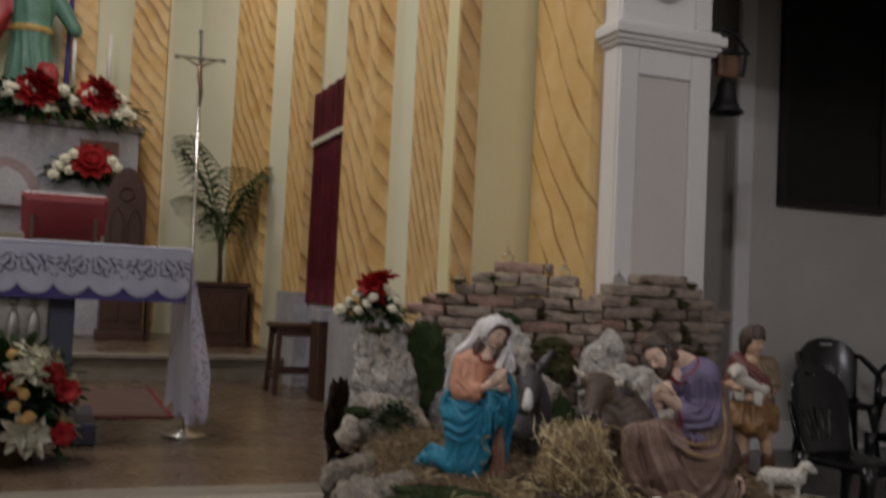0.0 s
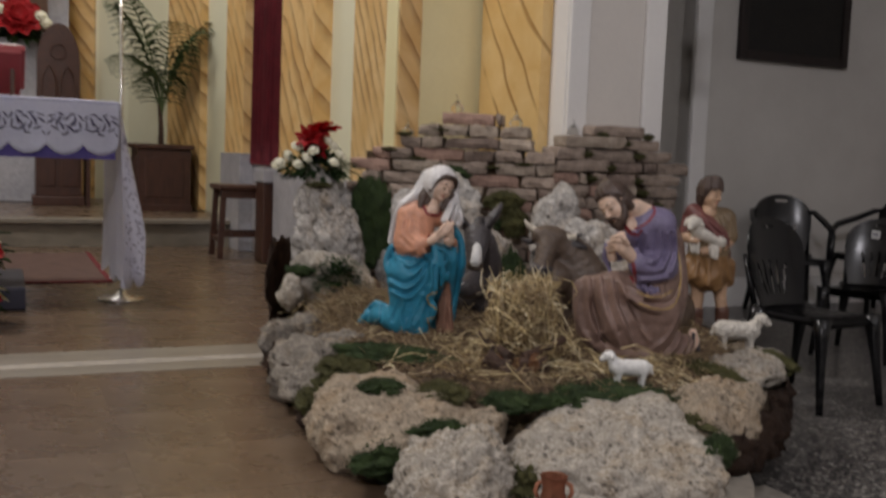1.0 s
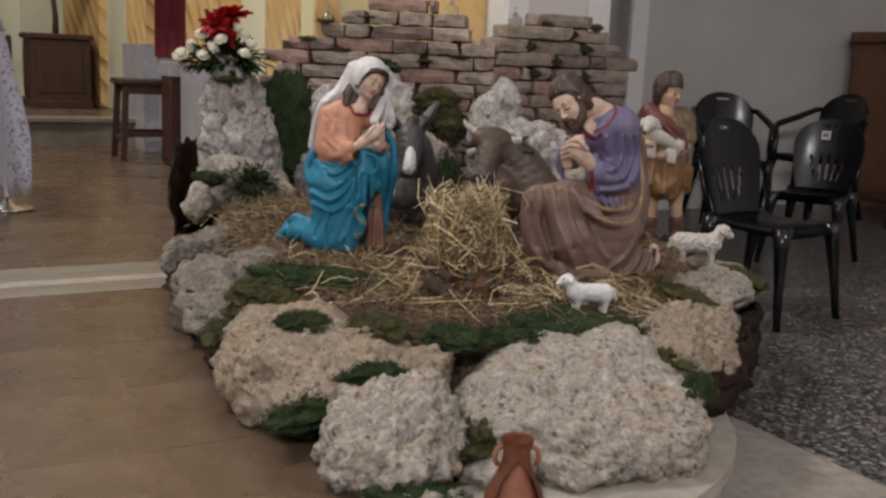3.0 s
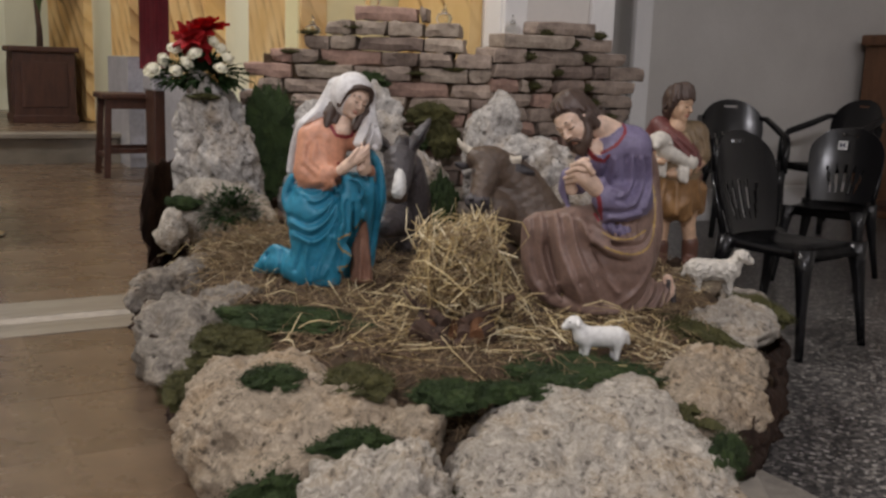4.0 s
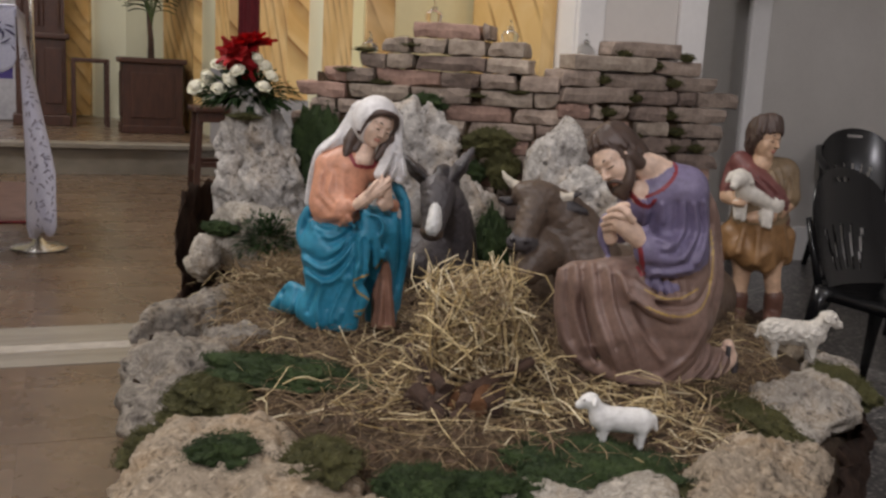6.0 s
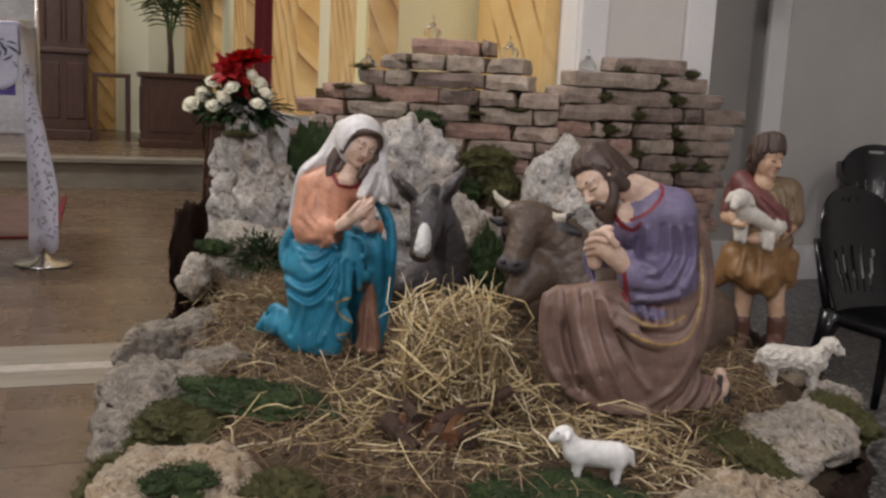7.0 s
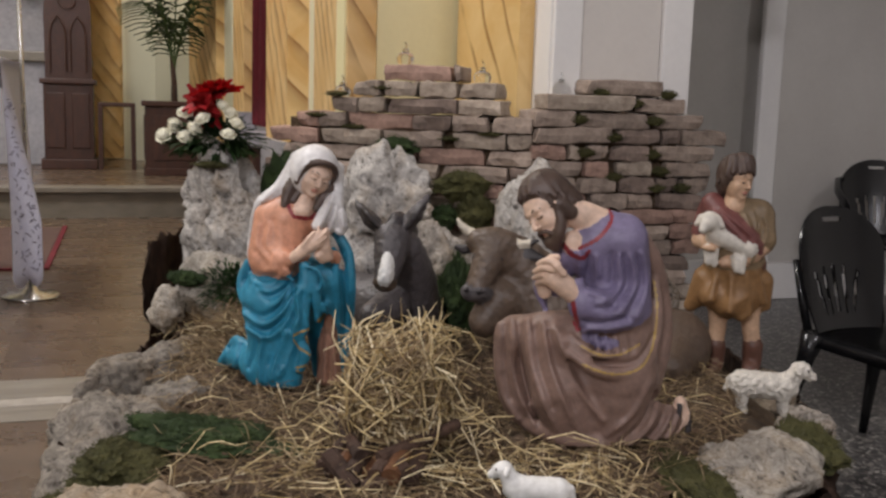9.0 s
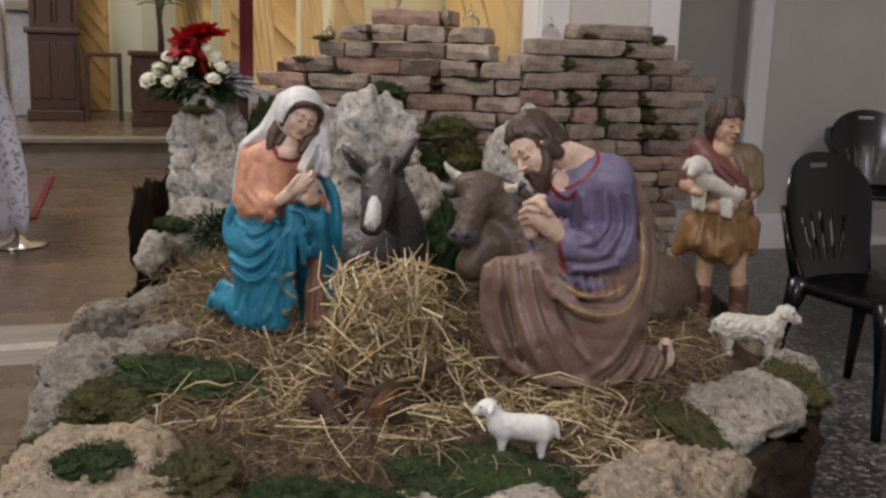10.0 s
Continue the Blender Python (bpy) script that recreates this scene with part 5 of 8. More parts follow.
def shepherd():
    f = Clay()
    sk, h, o, kh, ma, bo, w = (P[k] for k in ("tanned", "hair", "ochre", "khaki", "maroon", "boot", "wool"))
    li, q = P["blush"], Clay(f.mats)
    f.path([(-0.021, 0.000, 0.091), (-0.018, 0.000, 0.152), (-0.022, 0.000, 0.213)], [0.0250, 0.0288, 0.0326], sk, 0.006)
    f.path([(-0.020, 0.000, 0.088), (-0.020, 0.000, 0.039), (-0.025, -0.030, 0.019)], [0.0326, 0.0307, 0.0250], bo, 0.006)
    f.path([(0.086, 0.000, 0.101), (0.075, 0.000, 0.161), (0.071, 0.000, 0.221)], [0.0250, 0.0288, 0.0326], sk, 0.006)
    f.path([(0.086, 0.000, 0.098), (0.087, 0.000, 0.049), (0.081, -0.030, 0.030)], [0.0326, 0.0307, 0.0250], bo, 0.006)
    f.path([(0.019, 0.000, 0.322), (0.020, 0.000, 0.264)], [0.0845, 0.0883], o, 0.02)
    f.path([(-0.051, 0.000, 0.279), (-0.101, 0.000, 0.206)], [0.0576, 0.0230], o, 0.02)
    f.path([(0.025, -0.050, 0.226), (0.046, -0.055, 0.199)], [0.0576, 0.0230], o, 0.015)
    f.path([(0.093, 0.000, 0.291), (0.109, 0.000, 0.224)], [0.0422, 0.0230], o, 0.015)
    f.path([(-0.037, -0.050, 0.246), (-0.014, -0.050, 0.214)], [0.0422, 0.0192], o, 0.015)
    f.path([(-0.030, -0.066, 0.326), (-0.043, -0.089, 0.245)], [0.0096, 0.0134], o, 0.008)
    f.path([(0.011, -0.082, 0.315), (0.013, -0.098, 0.218)], [0.0096, 0.0134], o, 0.008)
    f.path([(0.050, -0.077, 0.317), (0.066, -0.063, 0.207)], [0.0096, 0.0134], o, 0.008)
    f.path([(0.081, -0.055, 0.324), (0.104, -0.029, 0.237)], [0.0096, 0.0134], o, 0.008)
    f.path([(-0.055, -0.010, 0.332), (0.018, -0.055, 0.331), (0.089, -0.020, 0.344)], [0.0173, 0.0192, 0.0192], bo, 0.006)
    f.path([(0.016, 0.000, 0.361), (0.010, 0.000, 0.454)], [0.0883, 0.0845], kh, 0.02)
    f.path([(-0.049, 0.000, 0.492), (0.071, 0.000, 0.491)], [0.0461, 0.0499], kh, 0.02)
    f.path([(0.079, 0.000, 0.483), (0.094, -0.020, 0.420)], [0.0442, 0.0384], kh, 0.012)
    f.path([(0.092, -0.020, 0.403), (0.046, -0.070, 0.370), (-0.016, -0.085, 0.354)], [0.0307, 0.0250, 0.0173], sk, 0.006)
    f.path([(0.055, -0.053, 0.508), (0.068, -0.062, 0.464), (0.069, -0.073, 0.400)], [0.0058, 0.0077, 0.0058], kh, 0.004)
    f.path([(0.034, -0.069, 0.499), (0.049, -0.076, 0.464), (0.058, -0.074, 0.424)], [0.0058, 0.0077, 0.0058], kh, 0.004)
    f.path([(0.088, -0.050, 0.489), (0.100, -0.052, 0.449), (0.091, -0.061, 0.406)], [0.0058, 0.0077, 0.0058], kh, 0.004)
    f.path([(0.078, -0.056, 0.472), (0.076, -0.058, 0.440), (0.065, -0.076, 0.413)], [0.0058, 0.0077, 0.0058], kh, 0.004)
    f.path([(0.027, -0.086, 0.415), (0.039, -0.092, 0.384), (0.037, -0.095, 0.358)], [0.0058, 0.0077, 0.0058], kh, 0.004)
    f.path([(0.059, -0.076, 0.400), (0.067, -0.087, 0.377), (0.062, -0.085, 0.355)], [0.0058, 0.0077, 0.0058], kh, 0.004)
    f.path([(-0.056, -0.020, 0.516), (-0.008, -0.060, 0.467), (0.050, -0.065, 0.422), (0.077, -0.050, 0.381)], [0.0384, 0.0422, 0.0346, 0.0192], ma, 0.008)
    f.path([(-0.065, 0.000, 0.491), (-0.081, -0.020, 0.433)], [0.0384, 0.0346], ma, 0.01)
    f.path([(-0.054, -0.073, 0.504), (-0.016, -0.103, 0.472), (0.039, -0.102, 0.421)], [0.0058, 0.0077, 0.0058], ma, 0.004)
    f.path([(-0.034, -0.077, 0.512), (0.007, -0.101, 0.478), (0.053, -0.100, 0.438)], [0.0058, 0.0077, 0.0058], ma, 0.004)
    f.path([(-0.073, -0.055, 0.491), (-0.077, -0.052, 0.454), (-0.078, -0.056, 0.429)], [0.0058, 0.0077, 0.0058], ma, 0.004)
    f.path([(-0.087, -0.030, 0.409), (-0.047, -0.085, 0.400)], [0.0269, 0.0211], sk, 0.006)
    f.path([(-0.045, -0.090, 0.436), (0.052, -0.080, 0.400)], [0.0288, 0.0269], w, 0.01)
    f.ell((-0.061, -0.105, 0.474), (0.032, 0.036, 0.032), w, (0, 0, 0), 0.006)
    f.path([(-0.045, -0.095, 0.450), (-0.055, -0.100, 0.470)], [0.026, 0.026], w, 0.01)
    f.path([(-0.071, -0.125, 0.468), (-0.078, -0.140, 0.452)], [0.020, 0.015], w, 0.006)
    f.path([(-0.086, -0.108, 0.484), (-0.098, -0.112, 0.464)], [0.013, 0.010], w, 0.003)
    f.path([(-0.038, -0.112, 0.484), (-0.024, -0.116, 0.462)], [0.013, 0.010], w, 0.003)
    f.path([(-0.062, -0.095, 0.394), (-0.059, -0.100, 0.355)], [0.0160, 0.0125], w, 0.004)
    f.path([(-0.043, -0.095, 0.387), (-0.040, -0.100, 0.350)], [0.0160, 0.0125], w, 0.004)
    f.path([(0.018, -0.095, 0.371), (0.021, -0.100, 0.338)], [0.0160, 0.0125], w, 0.004)
    f.path([(0.034, -0.095, 0.366), (0.037, -0.100, 0.334)], [0.0160, 0.0125], w, 0.004)
    f.path([(-0.047, -0.115, 0.398), (-0.073, -0.110, 0.398)], [0.0134, 0.0096], sk, 0.003)
    q.path([(0.002, -0.042, 0.513), (0.008, -0.033, 0.549)], [0.0313, 0.0280], sk, 0.007)
    face(q, (0.003, -0.037, 0.591), (0.756, -0.653, -0.048), (0.117, 0.063, 0.991), 0.1186, sk, h, li)
    q.path([(-0.002, -0.029, 0.615), (-0.002, -0.029, 0.615)], [0.0498, 0.0498], h, 0.0036)
    q.path([(-0.014, -0.021, 0.598), (-0.021, -0.019, 0.569)], [0.0403, 0.0308], h, 0.0059)
    q.path([(0.031, -0.011, 0.593), (0.022, -0.006, 0.577), (0.011, -0.007, 0.562)], [0.0130, 0.0130, 0.0095], h, 0.0036)
    q.path([(0.007, -0.022, 0.661), (0.033, -0.047, 0.649), (0.044, -0.064, 0.619)], [0.0071, 0.0119, 0.0065], h, 0.0024)
    q.path([(0.006, -0.018, 0.659), (0.040, -0.035, 0.654), (0.052, -0.048, 0.612)], [0.0071, 0.0119, 0.0065], h, 0.0024)
    q.path([(0.004, -0.014, 0.656), (0.039, -0.026, 0.649), (0.051, -0.035, 0.607)], [0.0071, 0.0119, 0.0065], h, 0.0024)
    q.path([(0.003, -0.010, 0.654), (0.034, -0.018, 0.640), (0.045, -0.021, 0.604)], [0.0071, 0.0119, 0.0065], h, 0.0024)
    q.path([(0.001, -0.006, 0.651), (0.031, -0.006, 0.642), (0.039, -0.004, 0.594)], [0.0071, 0.0119, 0.0065], h, 0.0024)
    q.path([(-0.000, -0.003, 0.649), (0.023, 0.003, 0.641), (0.026, 0.009, 0.585)], [0.0071, 0.0119, 0.0065], h, 0.0024)
    q.path([(-0.002, 0.001, 0.646), (0.008, 0.002, 0.626), (0.004, 0.010, 0.573)], [0.0071, 0.0119, 0.0065], h, 0.0024)
    q.path([(-0.003, 0.005, 0.644), (-0.005, 0.000, 0.625), (-0.016, 0.005, 0.564)], [0.0071, 0.0119, 0.0065], h, 0.0024)
    q.path([(-0.016, -0.067, 0.602), (-0.026, -0.062, 0.586), (-0.029, -0.054, 0.569)], [0.0130, 0.0130, 0.0095], h, 0.0036)
    q.path([(0.001, -0.029, 0.662), (0.026, -0.056, 0.660), (0.038, -0.071, 0.620)], [0.0071, 0.0119, 0.0065], h, 0.0024)
    q.path([(-0.004, -0.029, 0.661), (0.018, -0.060, 0.655), (0.027, -0.078, 0.617)], [0.0071, 0.0119, 0.0065], h, 0.0024)
    q.path([(-0.008, -0.029, 0.659), (0.009, -0.061, 0.647), (0.014, -0.078, 0.614)], [0.0071, 0.0119, 0.0065], h, 0.0024)
    q.path([(-0.013, -0.028, 0.657), (-0.003, -0.062, 0.655), (-0.006, -0.081, 0.614)], [0.0071, 0.0119, 0.0065], h, 0.0024)
    q.path([(-0.017, -0.028, 0.655), (-0.014, -0.059, 0.654), (-0.023, -0.076, 0.606)], [0.0071, 0.0119, 0.0065], h, 0.0024)
    q.path([(-0.022, -0.028, 0.653), (-0.023, -0.050, 0.640), (-0.035, -0.063, 0.597)], [0.0071, 0.0119, 0.0065], h, 0.0024)
    q.path([(-0.026, -0.027, 0.651), (-0.029, -0.041, 0.637), (-0.046, -0.049, 0.583)], [0.0071, 0.0119, 0.0065], h, 0.0024)
    q.path([(-0.031, -0.027, 0.649), (-0.030, -0.030, 0.637), (-0.048, -0.032, 0.570)], [0.0071, 0.0119, 0.0065], h, 0.0024)
    return fuse("shepherd_statue", f.mesh("body", 0.0040, flat=0.0, shrink=0.0025), q.mesh("head", 0.0022))


def donkey():
    f = Clay()
    g, d, w, k = P["grey"], P["brown"], P["chalk"], P["dark"]
    f.path([(0.239, 4.030, 0.444), (0.068, 4.080, 0.457), (0.000, 4.100, 0.485)], [0.1176, 0.1042, 0.0840], g, 0.04)
    f.path([(0.291, 3.840, 0.689), (0.289, 3.920, 0.575), (0.264, 3.980, 0.457)], [0.0504, 0.0739, 0.1008], g, 0.03)
    f.path([(0.269, 3.780, 0.720), (0.274, 3.750, 0.676), (0.274, 3.720, 0.624)], [0.0521, 0.0454, 0.0319], g, 0.02)
    f.ell((0.272, 3.720, 0.607), (0.035, 0.034, 0.027), d, (0, 0, 0), 0.01)
    f.path([(0.281, 3.714, 0.681), (0.283, 3.698, 0.647), (0.280, 3.692, 0.622)], [0.0151, 0.0202, 0.0202], w, 0.004)
    f.ell((0.231, 3.760, 0.686), (0.008, 0.010, 0.010), k, (0, 0, 0), 0.003)
    f.ell((0.314, 3.760, 0.692), (0.008, 0.010, 0.010), k, (0, 0, 0), 0.003)
    f.path([(0.233, 3.790, 0.745), (0.198, 3.790, 0.775), (0.150, 3.800, 0.821)], [0.0185, 0.0235, 0.0067], g, 0.008)
    f.path([(0.298, 3.800, 0.741), (0.327, 3.810, 0.794), (0.362, 3.820, 0.850)], [0.0185, 0.0235, 0.0067], g, 0.008)
    f.path([(0.237, 3.768, 0.755), (0.208, 3.766, 0.781), (0.175, 3.780, 0.808)], [0.0084, 0.0118, 0.0050], k, 0.003)
    f.path([(0.308, 3.780, 0.754), (0.335, 3.786, 0.795), (0.352, 3.800, 0.825)], [0.0084, 0.0118, 0.0050], k, 0.003)
    f.path([(0.274, 3.780, 0.761), (0.277, 3.810, 0.775), (0.289, 3.880, 0.735)], [0.0218, 0.0252, 0.0269], k, 0.01)
    f.path([(0.253, 3.820, 0.513), (0.237, 3.720, 0.507)], [0.0571, 0.0403], g, 0.03)
    return f.mesh("donkey_statue", 0.0046, 0.0028, flat=0.32)


def ox():
    f = Clay()
    b, d, i, k = P["brown"], P["grey"], P["ivory"], P["dark"]
    f.path([(0.669, 4.050, 0.425), (0.870, 4.100, 0.415), (1.064, 4.080, 0.421)], [0.1521, 0.1352, 0.1048], b, 0.05)
    f.path([(0.594, 3.841, 0.696), (0.662, 3.866, 0.629), (0.711, 3.867, 0.538)], [0.0621, 0.0862, 0.1069], b, 0.034)
    f.path([(0.560, 3.805, 0.724), (0.554, 3.770, 0.676), (0.541, 3.738, 0.623)], [0.0500, 0.0448, 0.0345], b, 0.024)
    f.path([(0.522, 3.796, 0.732), (0.594, 3.809, 0.727)], [0.0345, 0.0345], b, 0.017)
    f.ell((0.534, 3.725, 0.600), (0.0431, 0.0293, 0.0276), d, (79, -2, 6), 0.014)
    f.ell((0.513, 3.697, 0.610), (0.0086, 0.0069, 0.0086), k, (79, -2, 6), 0.003)
    f.ell((0.552, 3.700, 0.607), (0.0086, 0.0069, 0.0086), k, (79, -2, 6), 0.003)
    f.ell((0.559, 3.806, 0.748), (0.0483, 0.0190, 0.0345), k, (79, -2, 6), 0.009)
    f.path([(0.521, 3.799, 0.745), (0.494, 3.798, 0.755), (0.473, 3.792, 0.771), (0.458, 3.791, 0.791)], [0.0155, 0.0147, 0.0112, 0.0052], i, 0.005)
    f.path([(0.601, 3.807, 0.734), (0.636, 3.806, 0.729), (0.663, 3.806, 0.734)], [0.0155, 0.0138, 0.0112], i, 0.005)
    f.path([(0.666, 3.806, 0.734), (0.688, 3.806, 0.744)], [0.0103, 0.0052], k, 0.002)
    f.path([(0.616, 3.813, 0.703), (0.659, 3.813, 0.698), (0.706, 3.812, 0.690)], [0.0121, 0.0224, 0.0086], k, 0.009)
    f.path([(0.509, 3.805, 0.710), (0.478, 3.804, 0.705), (0.453, 3.803, 0.711)], [0.0103, 0.0155, 0.0069], k, 0.009)
    f.ell((0.521, 3.753, 0.692), (0.0086, 0.0086, 0.0086), k, (79, -2, 6), 0.003)
    f.ell((0.591, 3.762, 0.689), (0.0086, 0.0086, 0.0086), k, (79, -2, 6), 0.003)
    f.path([(0.589, 3.793, 0.561), (0.555, 3.754, 0.514)], [0.0690, 0.0448], b, 0.024)
    f.path([(1.068, 4.020, 0.401), (1.051, 3.900, 0.388)], [0.0845, 0.0575], b, 0.03)
    return f.mesh("ox_statue", 0.0046, 0.0022, flat=0.32)


def sheep(material, size, woolly):
    """A standing sheep that looks along -x, size metres long."""
    f = Clay()
    s = size / 0.16
    v = lambda *p: tuple(c * s for c in p)
    f.cap(v(-0.045, 0, 0.075), v(0.055, 0, 0.075), 0.033 * s, 0.035 * s, material, 0.02 * s)
    f.cap(v(-0.055, 0, 0.08), v(-0.07, 0, 0.11), 0.024 * s, 0.02 * s, material, 0.02 * s)
    f.ell(v(-0.085, 0, 0.121), v(0.027, 0.021, 0.021), material, (0, -22, 0), 0.006)
    f.ell(v(-0.107, 0, 0.108), v(0.016, 0.013, 0.013), material, (0, -25, 0), 0.005)
    for y in (-1, 1):
        f.ell(v(-0.072, 0.028 * y, 0.124), v(0.008, 0.017, 0.006), material, (-28 * y, 0, 18 * y), 0.003)
        f.ell(v(-0.098, 0.017 * y, 0.125), v(0.003, 0.003, 0.003), P["dark"], (0, 0, 0), 0.001)
    for x, y in ((-0.04, -0.018), (-0.045, 0.018), (0.06, -0.018), (0.055, 0.018)):
        f.cap(v(x, y, 0.06), v(x - 0.004, y, 0.005), 0.013 * s, 0.008 * s, material, 0.012 * s)
    f.cap(v(0.088, 0, 0.085), v(0.097, 0, 0.055), 0.009 * s, 0.006 * s, material, 0.008)
    return f.mesh("sheep_statue", 0.0024, 0.0045 if woolly else 0.0010)


I4 = Matrix.Identity(4)
single("kneeling_woman_statue", kneeling_woman(), None, pose(0.15, 3.42, 0.37), "painted plaster statue of a kneeling woman in blue mantle", "statue", "nativity figures")
single("kneeling_man_statue", kneeling_man(), None, pose(0.87, 3.25, 0.37), "painted plaster statue of a kneeling man in mauve tunic", "statue", "nativity figures")
single("shepherd_statue", shepherd(), None, pose(1.20, 4.15, 0.325), "painted statue of a young shepherd holding a lamb, on brown rock", "statue", "nativity figures")
single("donkey_statue", donkey(), None, I4, "dark grey lying donkey figure with pale muzzle, behind the straw", "statue", "nativity figures")
single("ox_statue", ox(), None, I4, "dark brown lying ox figure with ivory horns, behind the straw", "statue", "nativity figures")
single("sheep_statue", sheep(P["chalk"], 0.118, False), None, pose(0.872, 2.855, 0.356, 0, 0, 8), "small smooth white plaster sheep standing on moss", "statue", "nativity figures")
single("sheep_statue", sheep(P["wool"], 0.165, True), None, pose(1.31, 3.80, 0.322, 0, 0, 184), "small woolly cream sheep figure standing by the rock edge", "statue", "nativity figures")

# ---- the crib: mound, rocks, moss, bricks, straw ----
def rock_mesh(name, r, seed, material, sub=5, rough=0.16, pits=0.03, edge=13.0, grain=0.0085):
    """A broken stone: a few flat faces with worn edges, roughened at four scales, with hollows."""
    bm = bmesh.new()
    bmesh.ops.create_icosphere(bm, subdivisions=sub, radius=1.0)
    rr = random.Random(seed * 13 + 5)
    dirs = np.array([v.co.normalized()[:] for v in bm.verts])
    best = np.zeros(len(dirs))
    count = 15
    for i in range(count):
        z = 1 - 2 * (i + 0.5) / count
        t = 2.39996 * i + rr.uniform(-0.35, 0.35) + seed
        n = Vector((math.sqrt(1 - z * z) * math.cos(t), math.sqrt(1 - z * z) * math.sin(t), z + rr.uniform(-0.15, 0.15))).normalized()
        dist = rr.uniform(0.74, 1.02)
        best += np.exp(-edge * dist / np.maximum(dirs @ np.array(n), 0.08))
    radius = -np.log(best) / edge
    o = Vector((seed * 7.31, seed * 3.17, seed * 1.93))
    big = max(r)
    for v, d, rad in zip(bm.verts, dirs, radius):
        d = Vector(d)
        q = Vector((d.x * rad * r[0], d.y * rad * r[1], d.z * rad * r[2]))
        n1 = noise.fractal(q / big * 2.1 + o, 1.0, 2.0, 3)
        n2 = noise.ridged_multi_fractal(q * 12 + o, 1.0, 2.1, 4, 0.9, 2.0) - 1.0
        n3 = noise.fractal(q * 42 + o, 0.6, 2.0, 4)
        n5 = noise.ridged_multi_fractal(q * 34 + 3 * o, 0.8, 2.0, 3, 1.0, 2.0) - 1.0
        n4 = noise.noise(q * 17 + 2 * o)
        n6 = noise.noise(q * 60 + 5 * o)
        push = rough * big * n1 * 0.6 + rough * 0.20 * n2 * big + grain * n3 + 0.7 * grain * n5 - pits * max(0.0, n4 - 0.28) * 1.8 - 1.2 * grain * max(0.0, n6 - 0.25)
        v.co = q + d * push
    return mesh_of(name, bm, material, True)


def boulder(c, r, turn, seed, material, label, **k):
    return single("rock", rock_mesh("rock", r, seed, M[material], **k), None, pose(*c, *turn), label, "rock", "rocks of the crib")


# soil mound, one sheet inside the ring of rocks
OUTLINE = [(-0.62, 4.45), (-0.60, 4.0), (-0.46, 3.62), (-0.34, 3.25), (-0.12, 2.9), (0.08, 2.54), (0.30, 2.24), (0.55, 2.12), (0.84, 2.2), (1.06, 2.5), (1.26, 2.85), (1.38, 3.2), (1.43, 3.6), (1.36, 4.05), (1.16, 4.55), (0.5, 4.5)]


def inside_crib(x, y):
    """Metres from the crib's rim, positive inside."""
    best, within = 9.0, False
    for (x0, y0), (x1, y1) in zip(OUTLINE, OUTLINE[1:] + OUTLINE[:1]):
        dx, dy = x1 - x0, y1 - y0
        t = max(0.0, min(1.0, ((x - x0) * dx + (y - y0) * dy) / (dx * dx + dy * dy)))
        best = min(best, math.hypot(x - x0 - t * dx, y - y0 - t * dy))
        if (y0 > y) != (y1 > y) and x < x0 + (y - y0) * dx / dy:
            within = not within
    return best if within else -best


def soil_z(x, y):
    e = max(0.0, min(1.0, inside_crib(x, y) * 4.0))
    z = 0.225 + 0.125 * e ** 0.7 - 0.09 * max(0.0, min(1.0, (2.74 - y) / 0.22)) + 0.03 * max(0.0, min(1.0, (y - 3.4) / 0.8))
    return z + 0.018 * noise.fractal(Vector((x * 7, y * 7, 3.0)), 1.0, 2.0, 4)


bm = bmesh.new()
cols = []
for i in range(88):
    cols.append([bm.verts.new((-0.62 + 0.0245 * i, 1.98 + 0.0275 * j, soil_z(-0.62 + 0.0245 * i, 1.98 + 0.0275 * j))) for j in range(100)])
for a, b in zip(cols, cols[1:]):
    for j in range(99):
        x, y = a[j].co.x, a[j].co.y
        if inside_crib(x, y) > 0.02:
            bm.faces.new((a[j], b[j], b[j + 1], a[j + 1]))
bmesh.ops.delete(bm, geom=[v for v in bm.verts if not v.link_faces], context="VERTS")
r = bmesh.ops.extrude_face_region(bm, geom=bm.faces[:])
for v in [g for g in r["geom"] if isinstance(g, bmesh.types.BMVert)]:
    v.co.z = 0.185
bmesh.ops.recalc_face_normals(bm, faces=bm.faces[:])
single("soil_mound", bm, M["soil"], I4, "dark brown earth mound strewn with straw", "soil", kind="stuff", smooth=True)


# bark skirting: rough slabs of cork bark round the rim
def bark_slab(a, b, z0, z1, seed, lean=0.03):
    a, b = Vector(a), Vector(b)
    d = (b - a).normalized()
    n = Vector((d.y, -d.x))
    bm = bmesh.new()
    w = max(6, int((b - a).length / 0.012))
    rows = []
    for i in range(w + 1):
        p = a.lerp(b, i / w)
        top = z1 + 0.03 * noise.noise(Vector((i * 0.21, seed, 0)))
        bow = 0.035 * math.sin(math.pi * i / w)
        row = []
        for j in range(13):
            t = j / 12
            k = Vector((p.x * 16, p.y * 16, t * 5 + seed))
            out = bow + lean * t + 0.03 * noise.fractal(k, 1.0, 2.0, 4) + 0.02 * math.sin(math.pi * t)
            row.append(bm.verts.new((p.x + n.x * out, p.y + n.y * out, z0 + (top - z0) * t)))
        rows.append(row)
    for u, v in zip(rows, rows[1:]):
        for j in range(12):
            bm.faces.new((u[j], v[j], v[j + 1], u[j + 1]))
    bmesh.ops.solidify(bm, geom=bm.faces[:], thickness=0.03)
    return single("bark_slab", bm, M["bark"], I4, "dark brown rough cork bark slab along the crib edge", "bark", "bark edging", smooth=True)


